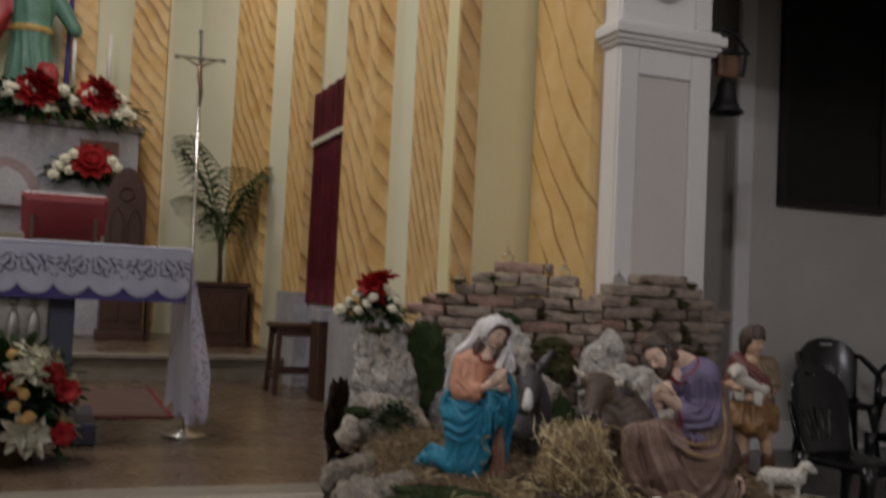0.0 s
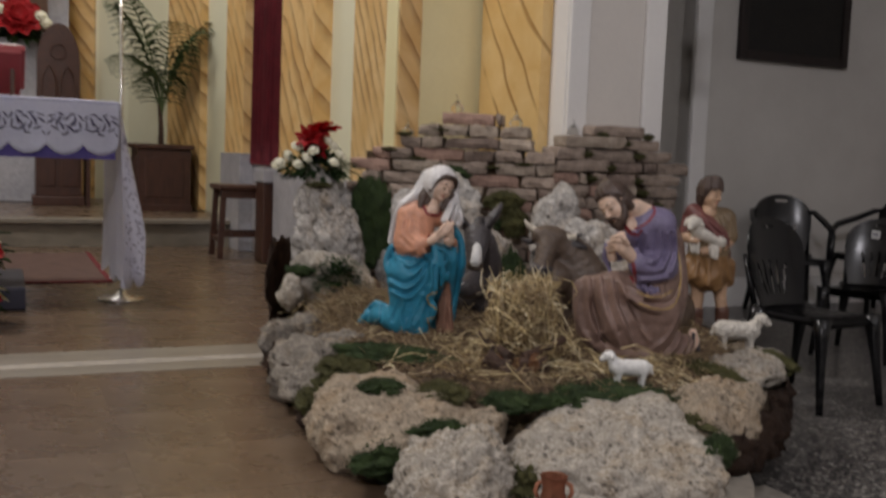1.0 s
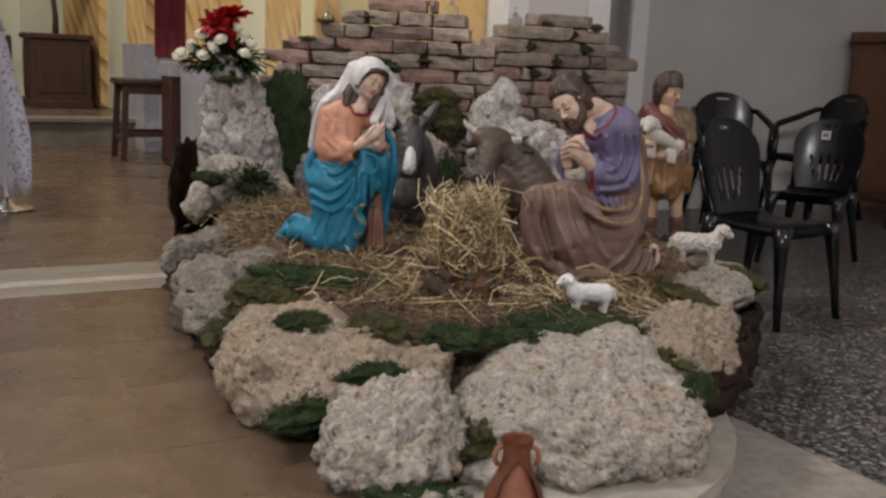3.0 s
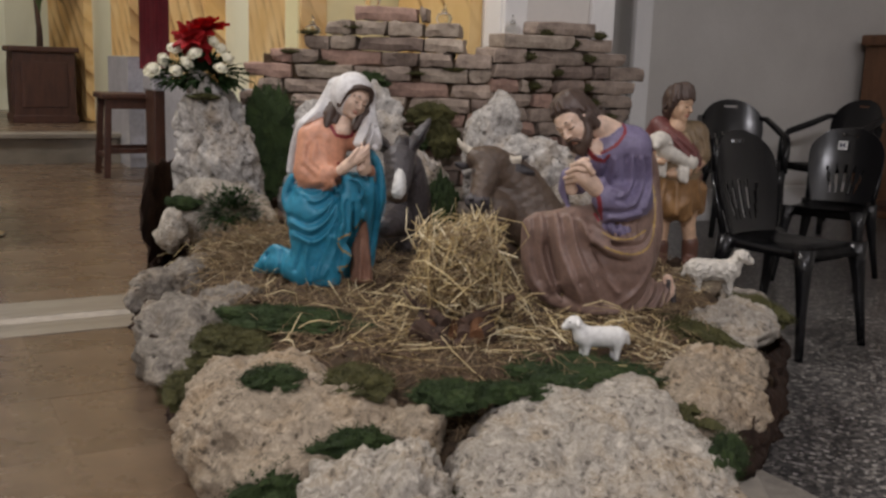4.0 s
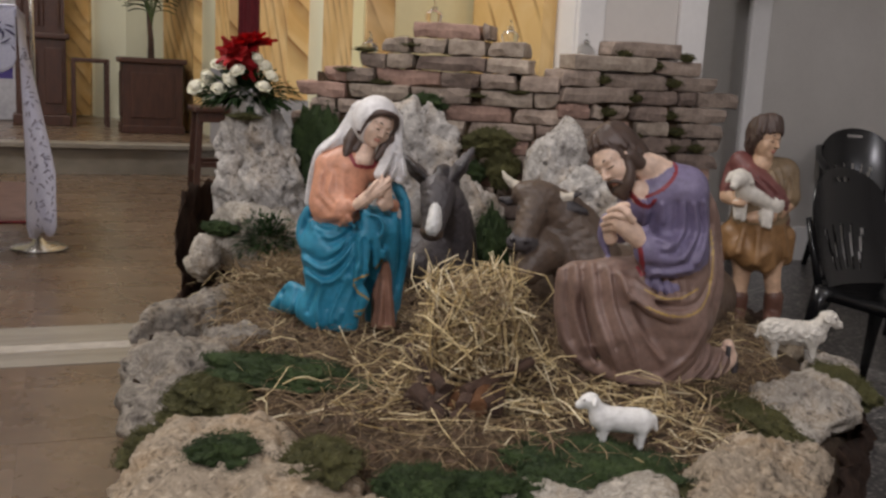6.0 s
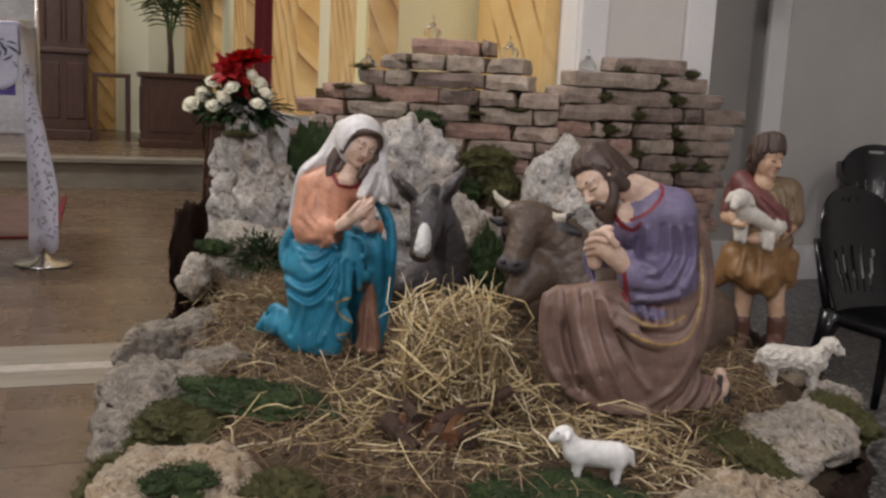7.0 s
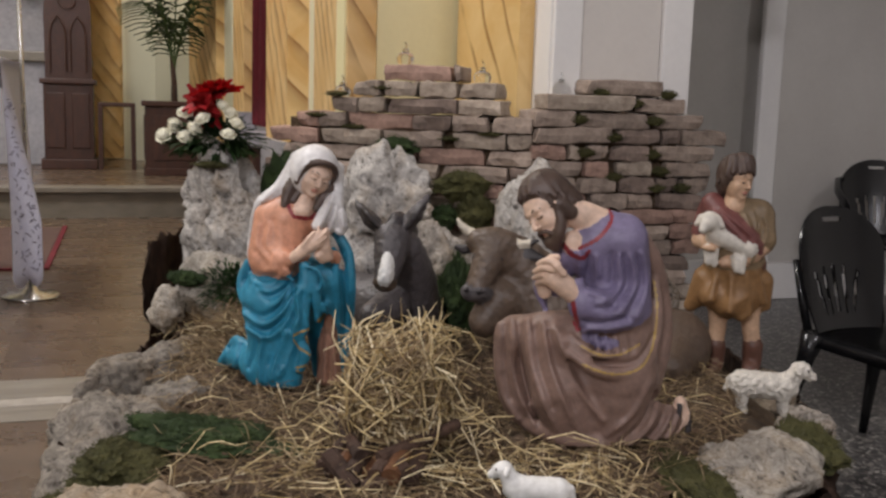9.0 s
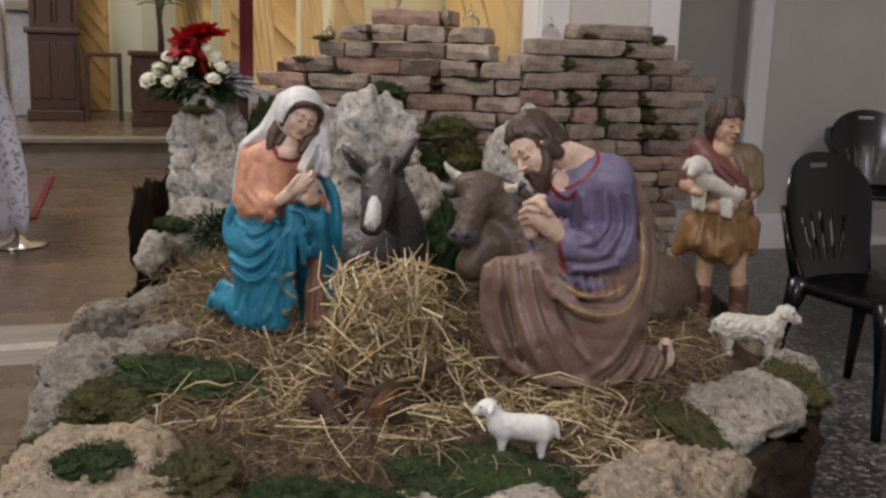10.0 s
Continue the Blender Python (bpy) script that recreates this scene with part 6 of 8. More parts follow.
RIM = [(-0.64, 4.45), (-0.63, 4.0), (-0.49, 3.62), (-0.37, 3.25), (-0.15, 2.9), (0.05, 2.53), (0.24, 2.27)]
for k, (a, b) in enumerate(zip(RIM, RIM[1:])):
    bark_slab(a, b, 0.182, 0.30 if k < 4 else 0.23, k, 0.0)
RIM = [(1.13, 2.58), (1.22, 2.80), (1.35, 3.16), (1.43, 3.55), (1.44, 3.90), (1.33, 4.24), (1.15, 4.72)]
for k, (a, b) in enumerate(zip(RIM, RIM[1:])):
    bark_slab(a, b, (0.17, 0.13, 0.08)[k] if k < 3 else 0.004, 0.30, 20 + k, 0.0)
bark_slab((-0.72, 4.5), (-0.66, 4.02), 0.182, 0.62, 41, 0.02)

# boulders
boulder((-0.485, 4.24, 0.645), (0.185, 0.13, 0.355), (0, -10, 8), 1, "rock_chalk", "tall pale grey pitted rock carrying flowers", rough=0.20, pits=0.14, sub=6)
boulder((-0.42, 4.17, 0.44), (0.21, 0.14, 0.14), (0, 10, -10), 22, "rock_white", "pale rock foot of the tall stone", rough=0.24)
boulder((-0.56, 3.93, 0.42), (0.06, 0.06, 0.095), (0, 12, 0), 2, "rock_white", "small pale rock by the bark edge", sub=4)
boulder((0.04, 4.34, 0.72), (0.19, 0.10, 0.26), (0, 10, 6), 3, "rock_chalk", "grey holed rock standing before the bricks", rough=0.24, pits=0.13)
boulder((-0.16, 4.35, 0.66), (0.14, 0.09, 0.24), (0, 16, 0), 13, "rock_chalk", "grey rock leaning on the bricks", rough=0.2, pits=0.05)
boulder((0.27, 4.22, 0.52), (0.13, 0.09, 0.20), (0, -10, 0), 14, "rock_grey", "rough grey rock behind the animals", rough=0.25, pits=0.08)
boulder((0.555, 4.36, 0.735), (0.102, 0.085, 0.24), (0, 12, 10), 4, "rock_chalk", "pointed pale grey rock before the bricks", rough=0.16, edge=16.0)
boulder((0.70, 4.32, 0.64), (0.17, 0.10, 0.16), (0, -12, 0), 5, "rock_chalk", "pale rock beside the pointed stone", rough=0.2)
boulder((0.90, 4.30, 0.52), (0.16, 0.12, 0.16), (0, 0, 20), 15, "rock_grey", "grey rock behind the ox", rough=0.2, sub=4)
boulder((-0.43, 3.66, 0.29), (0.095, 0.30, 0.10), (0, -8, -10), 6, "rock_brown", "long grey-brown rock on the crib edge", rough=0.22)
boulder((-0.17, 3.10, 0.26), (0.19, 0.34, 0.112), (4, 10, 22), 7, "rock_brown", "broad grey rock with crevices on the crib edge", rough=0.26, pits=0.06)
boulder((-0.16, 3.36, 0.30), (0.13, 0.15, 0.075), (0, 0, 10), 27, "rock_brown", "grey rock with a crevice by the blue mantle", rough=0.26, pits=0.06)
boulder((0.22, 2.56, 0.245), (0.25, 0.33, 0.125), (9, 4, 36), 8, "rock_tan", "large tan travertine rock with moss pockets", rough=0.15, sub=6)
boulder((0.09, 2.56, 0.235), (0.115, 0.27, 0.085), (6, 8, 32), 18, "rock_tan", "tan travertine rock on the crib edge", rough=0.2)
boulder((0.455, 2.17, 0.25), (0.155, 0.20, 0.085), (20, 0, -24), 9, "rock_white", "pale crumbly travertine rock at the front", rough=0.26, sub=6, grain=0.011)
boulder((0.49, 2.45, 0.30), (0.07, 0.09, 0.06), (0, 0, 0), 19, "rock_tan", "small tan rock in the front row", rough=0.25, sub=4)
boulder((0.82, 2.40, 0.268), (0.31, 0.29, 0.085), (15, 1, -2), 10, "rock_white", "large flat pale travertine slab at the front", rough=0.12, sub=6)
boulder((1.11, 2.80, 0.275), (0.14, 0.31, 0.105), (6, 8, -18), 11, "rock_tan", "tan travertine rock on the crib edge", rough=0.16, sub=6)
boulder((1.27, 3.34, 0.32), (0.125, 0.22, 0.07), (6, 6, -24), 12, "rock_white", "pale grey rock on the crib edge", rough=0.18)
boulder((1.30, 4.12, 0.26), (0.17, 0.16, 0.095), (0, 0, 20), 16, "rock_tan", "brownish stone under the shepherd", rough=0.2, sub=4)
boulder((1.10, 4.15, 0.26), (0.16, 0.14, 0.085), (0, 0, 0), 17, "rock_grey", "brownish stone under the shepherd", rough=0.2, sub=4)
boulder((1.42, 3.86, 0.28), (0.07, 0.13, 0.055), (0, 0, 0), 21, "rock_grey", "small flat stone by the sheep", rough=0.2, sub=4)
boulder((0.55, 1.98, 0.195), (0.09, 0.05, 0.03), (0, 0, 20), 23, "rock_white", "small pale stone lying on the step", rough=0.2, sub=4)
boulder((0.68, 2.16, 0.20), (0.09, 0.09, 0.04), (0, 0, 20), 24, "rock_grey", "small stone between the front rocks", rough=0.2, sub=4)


# moss cushions
def moss(c, r, n, material="moss", turn=0, tall=0.006):
    n = int(2.2 * n)
    rnd = random.Random(int(1000 * (c[0] + 3 * c[1])))
    bm = bmesh.new()
    bmesh.ops.create_icosphere(bm, subdivisions=4, radius=1.0)
    for v in bm.verts:
        d = v.co.copy()
        s = 1 + 0.45 * noise.fractal(d * 2.2 + Vector(c) * 5, 1.0, 2.0, 3)
        v.co = Vector((d.x * r[0] * s, d.y * r[1] * s, d.z * r[2] * (0.8 + 0.5 * noise.noise(d * 5 + Vector(c) * 9))))
    base = [(v.co.copy(), v.normal.copy()) for v in bm.verts if v.co.z > -0.3 * r[2]]
    for _ in range(n):
        p, q = rnd.choice(base)
        p = p + Vector((rnd.uniform(-1, 1), rnd.uniform(-1, 1), rnd.uniform(-0.3, 0.6))) * 0.009
        d = (p.normalized() + Vector((rnd.uniform(-1, 1), rnd.uniform(-1, 1), rnd.uniform(0.1, 1.2)))).normalized() * rnd.uniform(0.5, 1.3) * tall
        w = d.orthogonal().normalized() * 0.0013
        u = d.cross(w).normalized() * 0.0013
        a = [bm.verts.new(p + w), bm.verts.new(p - 0.5 * w + u), bm.verts.new(p - 0.5 * w - u), bm.verts.new(p + d)]
        for i, j in ((0, 1), (1, 2), (2, 0)):
            bm.faces.new((a[i], a[j], a[3]))
    return single("moss", bm, M[material], pose(*c, 0, 0, turn), "green moss cushion tucked between the rocks" if material == "moss" else "brownish green moss tucked between the rocks", "moss", kind="stuff")


moss((0.10, 3.02, 0.365), (0.18, 0.085, 0.032), 2000, turn=-8)
moss((-0.02, 2.90, 0.335), (0.085, 0.12, 0.035), 1500, "moss_brown", 20)
moss((-0.06, 2.72, 0.26), (0.06, 0.11, 0.05), 1000, "moss_brown", 20)
moss((0.17, 2.56, 0.362), (0.062, 0.07, 0.022), 800)
moss((0.35, 2.60, 0.352), (0.065, 0.095, 0.028), 800, "moss_brown", 20)
moss((0.545, 2.54, 0.352), (0.075, 0.085, 0.026), 1000)
moss((0.83, 2.74, 0.356), (0.15, 0.13, 0.024), 1700)
moss((1.00, 2.68, 0.325), (0.06, 0.15, 0.028), 800, "moss_brown", 30)
moss((0.295, 2.31, 0.245), (0.055, 0.15, 0.055), 1700, turn=-40)
moss((0.525, 1.99, 0.198), (0.10, 0.05, 0.03), 900)
moss((1.095, 2.47, 0.27), (0.04, 0.10, 0.06), 800, turn=-20)
moss((1.15, 3.14, 0.356), (0.055, 0.18, 0.028), 800, "moss_brown", 24)
moss((1.41, 3.58, 0.325), (0.06, 0.16, 0.035), 800, "moss_brown", 12)
moss((-0.31, 4.34, 0.70), (0.12, 0.07, 0.25), 2600)
moss((0.06, 4.42, 0.95), (0.07, 0.04, 0.045), 600)
moss((0.31, 4.41, 0.83), (0.09, 0.04, 0.06), 700, "moss_brown", 20)
moss((0.36, 4.40, 0.74), (0.06, 0.035, 0.08), 600, "moss_brown")
moss((0.25, 4.40, 0.72), (0.05, 0.04, 0.05), 500)
moss((0.38, 4.10, 0.50), (0.06, 0.06, 0.15), 1000)
moss((-0.50, 4.12, 0.885), (0.05, 0.04, 0.014), 250, "moss_brown")
moss((-0.56, 4.06, 0.50), (0.06, 0.04, 0.03), 300)
moss((1.31, 4.02, 0.345), (0.07, 0.04, 0.02), 300, "moss_brown")

moss((-0.02, 2.80, 0.30), (0.09, 0.05, 0.035), 700, "moss_brown", -30)
moss((0.385, 2.385, 0.30), (0.09, 0.045, 0.03), 800, "moss", 32)
moss((0.665, 2.585, 0.352), (0.08, 0.04, 0.024), 700)
moss((1.20, 3.02, 0.33), (0.05, 0.09, 0.03), 500, "moss", 20)
moss((0.61, 2.22, 0.235), (0.05, 0.09, 0.05), 800, "moss_brown")

# straw
def straw(name, n, place, length, thick, material, label, seed, flat=0.35, along=None):
    """Bent stalks; place(rnd) gives a middle point, along(point, rnd) a direction."""
    rnd = random.Random(seed)
    verts, faces = [], []
    for _ in range(n):
        c = Vector(place(rnd))
        if abs(c.x - 0.86) < 0.10 and abs(c.y - 2.85) < 0.07:
            continue
        L = rnd.uniform(*length) / 2
        t, e = rnd.uniform(0, 2 * math.pi), rnd.gauss(0, flat)
        d = along(c, rnd).normalized() if along else Vector((math.cos(t) * math.cos(e), math.sin(t) * math.cos(e), math.sin(e)))
        side = d.cross(Vector((rnd.uniform(-1, 1), rnd.uniform(-1, 1), rnd.uniform(-1, 1)))).normalized()
        bow, kink = rnd.gauss(0, 0.40), rnd.gauss(0, 0.25)
        r = thick * rnd.uniform(0.5, 1.25)
        pts = [c + d * L * s + side * L * (bow * (1 - s * s) + kink * s * s * s) for s in (-1, -0.4, 0.25, 1)]
        u = d.orthogonal().normalized()
        w = d.cross(u)
        k = len(verts)
        for j, p in enumerate(pts):
            rj = r * (1, 1, 0.9, 0.45)[j]
            for a in (0, 2.094, 4.189):
                verts.append(tuple(p + rj * (math.cos(a) * u + math.sin(a) * w)))
        for j in (0, 3, 6):
            for a in range(3):
                b = (a + 1) % 3
                faces.append((k + j + a, k + j + b, k + j + 3 + b, k + j + 3 + a))
    me = bpy.data.meshes.new(name)
    me.from_pydata(verts, [], faces)
    me.materials.append(M[material])
    return single(name, me, None, I4, label, "straw", kind="stuff")


def on_ground(rnd):
    while True:
        x, y = rnd.uniform(-0.5, 1.35), rnd.uniform(2.45, 4.25)
        if inside_crib(x, y) > 0.17 and not (y < 2.72 and x < 0.4) and not (y < 2.50):
            return (x, y, soil_z(x, y) + rnd.uniform(0.0, 0.022))


def on_right(rnd):
    x, y = rnd.gauss(0.85, 0.17), rnd.gauss(3.02, 0.11)
    return (min(x, 1.2), max(y, 2.82), soil_z(x, y) + rnd.uniform(0.005, 0.03))


def on_front(rnd):
    x, y = rnd.gauss(0.50, 0.20), rnd.gauss(2.92, 0.07)
    return (x, max(y, 2.78), soil_z(x, y) + rnd.uniform(0.005, 0.035))


def on_left(rnd):
    x, y = rnd.gauss(-0.24, 0.10), rnd.gauss(3.86, 0.13)
    return (x, y, soil_z(x, y) + abs(rnd.gauss(0.01, 0.035)))


HEAP, HEAP_R = Vector((0.525, 3.09, 0.488)), Vector((0.100, 0.135, 0.125))


def on_heap(rnd):
    """In the skin of a lumpy, flat-topped bundle."""
    t, e = rnd.uniform(0, 2 * math.pi), math.asin(rnd.uniform(-0.6, 1.0))
    d = Vector((math.cos(t) * math.cos(e), math.sin(t) * math.cos(e), math.sin(e)))
    r = rnd.uniform(0.70, 1.0) * (1.0 + 0.30 * noise.noise(d * 2.3 + Vector((4, 1, 7))))
    d = Vector([math.copysign(abs(c) ** 0.8, c) for c in d])
    return HEAP + Vector((HEAP_R.x * r * d.x, HEAP_R.y * r * d.y, HEAP_R.z * r * d.z))


def round_heap(c, rnd):
    """Tangled along the heap's skin, with some ends sticking out."""
    n = Vector([(c[k] - HEAP[k]) / HEAP_R[k] ** 2 for k in range(3)]).normalized()
    d = Vector((rnd.gauss(0, 1.0), rnd.gauss(0, 1.0), rnd.gauss(0, 1.1)))
    d = (d - d.dot(n) * n).normalized()
    return d + n * rnd.gauss(0.05, 0.32)


def over_heap(rnd):
    t = rnd.uniform(0, 2 * math.pi)
    return HEAP + Vector((0.10 * math.cos(t), 0.10 * math.sin(t), HEAP_R.z * rnd.uniform(0.75, 1.1)))


def on_skirt(rnd):
    t, r = rnd.uniform(0, 2 * math.pi), rnd.uniform(0.6, 1.6)
    return (0.52 + 0.16 * r * math.cos(t), 3.12 + 0.16 * r * math.sin(t), 0.375 + max(0, 0.06 * (1.6 - r)) + rnd.uniform(0, 0.03))


straw("loose_straw", 6000, on_ground, (0.04, 0.15), 0.0011, "straw_dull", "dull brown straw scattered over the earth", 1, 0.3)
straw("loose_straw", 330, on_ground, (0.06, 0.20), 0.0017, "straw", "yellow straw scattered over the earth", 2, 0.25)
straw("loose_straw", 230, on_right, (0.05, 0.17), 0.0018, "straw", "yellow straw spread before the kneeling man", 3, 0.25)
straw("loose_straw", 55, on_front, (0.08, 0.22), 0.0019, "straw", "yellow straw spilled before the manger", 8, 0.25)
straw("loose_straw", 1300, on_left, (0.06, 0.18), 0.0014, "straw_dull", "dull straw heaped by the pale rock", 4, 0.4)
straw("loose_straw", 200, on_left, (0.06, 0.18), 0.0014, "straw", "yellow stalks by the pale rock", 14, 0.4)
straw("straw_heap", 620, on_heap, (0.06, 0.20), 0.0021, "straw", "loose rounded heap of yellow straw in the manger", 5, along=round_heap)
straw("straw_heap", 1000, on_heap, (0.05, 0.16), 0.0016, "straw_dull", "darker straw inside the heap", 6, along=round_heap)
straw("straw_heap", 60, over_heap, (0.05, 0.15), 0.0018, "straw", "stray stalks sticking out of the heap", 15, 0.7)
straw("loose_straw", 90, on_skirt, (0.07, 0.2), 0.0018, "straw", "straw fallen round the manger", 7, 0.35)

# dead leaves and bark crumbs over the earth
def litter(n, seed):
    rnd = random.Random(seed)
    verts, faces = [], []
    for _ in range(n):
        c = Vector(on_ground(rnd))
        t, L = rnd.uniform(0, 6.283), rnd.uniform(0.006, 0.02)
        u = Vector((math.cos(t), math.sin(t), rnd.gauss(0, 0.35))) * L
        w = Vector((-math.sin(t), math.cos(t), rnd.gauss(0, 0.35))) * L * rnd.uniform(0.3, 0.6)
        up = Vector((0, 0, rnd.uniform(0.002, 0.006)))
        k = len(verts)
        verts += [tuple(c - u), tuple(c + w), tuple(c + u), tuple(c - w), tuple(c + up * 1.6)]
        faces += [(k, k + 3, k + 4), (k + 3, k + 2, k + 4), (k + 2, k + 1, k + 4), (k + 1, k, k + 4), (k, k + 1, k + 2, k + 3)]
    me = bpy.data.meshes.new("leaf_litter")
    me.from_pydata(verts, [], faces)
    me.materials.append(M["litter"])
    return single("leaf_litter", me, None, I4, "brown dead leaves and bark crumbs on the earth", "leaf litter", kind="stuff")


litter(2600, 31)

# manger of short logs
man = thing("manger", pose(0.525, 3.02, 0.345), "low manger of short reddish-brown logs under the straw", "manger")
rnd = random.Random(11)
for k in range(7):
    x = -0.09 + 0.030 * k
    bm = rod(bmesh.new(), (x, -0.12 + rnd.uniform(-0.03, 0.02), 0.015 + rnd.uniform(0, 0.03)), (x * 0.8, 0.06, 0.05 + rnd.uniform(0, 0.03)), 0.019, 0.016, 10)
    part("log", bm, M["brown_wood"] if k % 2 else M["bark"], man, smooth=False)
for s in (-1, 1):
    part("log", rod(bmesh.new(), (s * 0.01, -0.15, 0.012), (s * 0.085, -0.11, 0.06), 0.020, 0.019, 10), M["bark"], man)
    part("log", rod(bmesh.new(), (s * 0.02, -0.10, 0.06), (s * 0.14, 0.05, 0.10), 0.015, 0.012, 10), M["bark"], man)
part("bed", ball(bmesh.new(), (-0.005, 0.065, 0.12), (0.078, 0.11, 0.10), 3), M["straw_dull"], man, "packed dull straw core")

# terracotta pitcher on the step
pit = thing("pitcher", pose(0.70, 1.985, PZ, 0, 0, 8), "unglazed orange terracotta pitcher standing on the stone step", "pitcher")
bm = bmesh.new()
rings = []
for j in range(31):
    z = 0.157 * j / 30
    h = z / 0.157
    rad = 0.037 + 0.018 * math.sin(math.pi * min(1.0, h / 0.52)) if h < 0.26 else 0.055 - 0.0305 * math.sin(math.pi / 2 * min(1.0, (h - 0.26) / 0.58)) ** 1.5 + 0.006 * max(0.0, (h - 0.86) / 0.14)
    rings.append([bm.verts.new((rad * math.cos(2 * math.pi * k / 48), rad * math.sin(2 * math.pi * k / 48), z)) for k in range(48)])
for j, (lo, hi) in enumerate(zip(rings, rings[1:])):
    for k in range(48):
        x, y, z = lo[k].co
        # a drop-shaped opening in the front of the belly
        t = (z - 0.012) / 0.105
        if y < 0 and 0 < t < 1 and abs(x) < 0.040 * math.sin(math.pi * t ** 0.62) ** 0.8:
            continue
        bm.faces.new((lo[k], lo[(k + 1) % 48], hi[(k + 1) % 48], hi[k]))
bm.faces.new(rings[0][::-1])
bmesh.ops.solidify(bm, geom=bm.faces[:], thickness=0.005)
part("body", bm, M["terracotta"], pit, "terracotta body with a drop-shaped opening in front", smooth=True)
part("lining", lathe(bmesh.new(), [(0.0, 0.004), (0.030, 0.004), (0.040, 0.03), (0.040, 0.05), (0.026, 0.09), (0.014, 0.13), (0.0, 0.13)], 32, closed=False), M["terracotta"], pit, "shallow terracotta back of the opening", smooth=True)
for s in (-1, 1):
    part("handle", tube(bmesh.new(), [(s * 0.026, -0.004, 0.144), (s * 0.037, -0.006, 0.138), (s * 0.040, -0.006, 0.122), (s * 0.034, -0.004, 0.108)], 0.005, 8), M["terracotta"], pit, smooth=True)


# broken brick wall
def brick_mesh(name, w, d, h, seed, tone):
    """An old brick with chipped corners and rubbed edges."""
    bm = boxed(0, w, 0, d, 0, h)
    bmesh.ops.subdivide_edges(bm, edges=[e for e in bm.edges if abs((e.verts[0].co - e.verts[1].co).x) > w / 2], cuts=4)
    bmesh.ops.subdivide_edges(bm, edges=[e for e in bm.edges if abs((e.verts[0].co - e.verts[1].co).z) > h / 2], cuts=1)
    rr = random.Random(seed)
    o = Vector((seed * 0.37, seed * 0.11, 2.0))
    chip = Vector((rr.choice((0, w)), 0, rr.choice((0, h))))
    for v in bm.verts:
        mid = 0.004 if abs(v.co.z - h / 2) < 0.01 else 0.0
        near = max(0.0, 1 - (v.co - chip).length / 0.035)
        v.co += noise.noise_vector(v.co * 22 + o) * 0.006 + Vector((rr.uniform(-1, 1), rr.uniform(-1, 1), rr.uniform(-1, 1) * 0.5)) * 0.0025
        v.co += (Vector((w / 2, d / 2, h / 2)) - chip).normalized() * near * 0.016
        v.co.y -= mid
    bmesh.ops.bevel(bm, geom=[e for e in bm.edges if e.calc_face_angle(0) > 0.9], offset=0.004, segments=1, affect="EDGES")
    return mesh_of(name, bm, BRICKS[tone])


wall = thing("brick_wall", I4, "low broken wall of old weathered bricks with mossy joints", "brick wall")
LEFT = pose(0, 4.475, 0)
RIGHT = pose(0.535, 4.475, 0, 0, 0, 37)
CH_H = 0.0575
rr = random.Random(5)


def lay(m, x0, x1, z, tone, h=CH_H):
    n = rr.randrange(10000)
    me = brick_mesh("brick", x1 - x0, 0.125 + 0.012 * rr.random(), h - 0.0045, n, tone)
    part("brick", me, None, wall, m=m @ pose(x0, rr.uniform(-0.014, 0.008), z, rr.uniform(-1.5, 1.5), rr.uniform(-0.9, 0.9), rr.uniform(-2.5, 2.5)))


# from the top course down: ends of the bricks along the wall, and which sort of brick (buff, grey, rose, dark)
LEFT_ROWS = [
    [(-0.012, 0.236, 2), (0.240, 0.272, 1)],
    [(-0.128, -0.022, 0), (-0.006, 0.118, 0), (0.122, 0.262, 0), (0.266, 0.400, 0)],
    [(-0.215, -0.108, 1), (-0.103, -0.002, 0), (0.002, 0.262, 3), (0.270, 0.425, 0)],
    [(-0.350, -0.262, 2), (-0.255, -0.150, 1), (-0.145, 0.098, 2), (0.102, 0.248, 3), (0.253, 0.380, 1), (0.385, 0.528, 1)],
    [(-0.455, -0.262, 2), (-0.245, -0.016, 0), (-0.008, 0.215, 1), (0.245, 0.440, 0), (0.445, 0.53, 0)],
    [(-0.40, -0.30, 1), (-0.29, -0.08, 1), (-0.07, 0.12, 2), (0.128, 0.365, 2), (0.372, 0.53, 1)],
    [(-0.47, -0.28, 3), (-0.27, -0.03, 1), (-0.02, 0.20, 0), (0.21, 0.45, 1), (0.455, 0.53, 3)],
]
RIGHT_ROWS = [
    [(0.195, 0.505, 1)],
    [(0.045, 0.385, 0), (0.400, 0.612, 1)],
    [(0.0, 0.158, 1), (0.178, 0.468, 1), (0.492, 0.70, 1)],
    [(0.0, 0.302, 1), (0.322, 0.512, 3), (0.520, 0.598, 3), (0.604, 0.792, 1)],
    [(0.0, 0.135, 2), (0.142, 0.192, 0), (0.215, 0.300, 1), (0.315, 0.462, 3), (0.495, 0.745, 1)],
    [(0.0, 0.20, 1), (0.206, 0.300, 2), (0.335, 0.478, 0), (0.540, 0.735, 1)],
    [(0.0, 0.18, 1), (0.186, 0.330, 1), (0.345, 0.49, 3), (0.50, 0.60, 3), (0.62, 0.74, 1)],
    [(0.0, 0.22, 2), (0.23, 0.38, 1), (0.39, 0.50, 1), (0.52, 0.72, 3)],
]
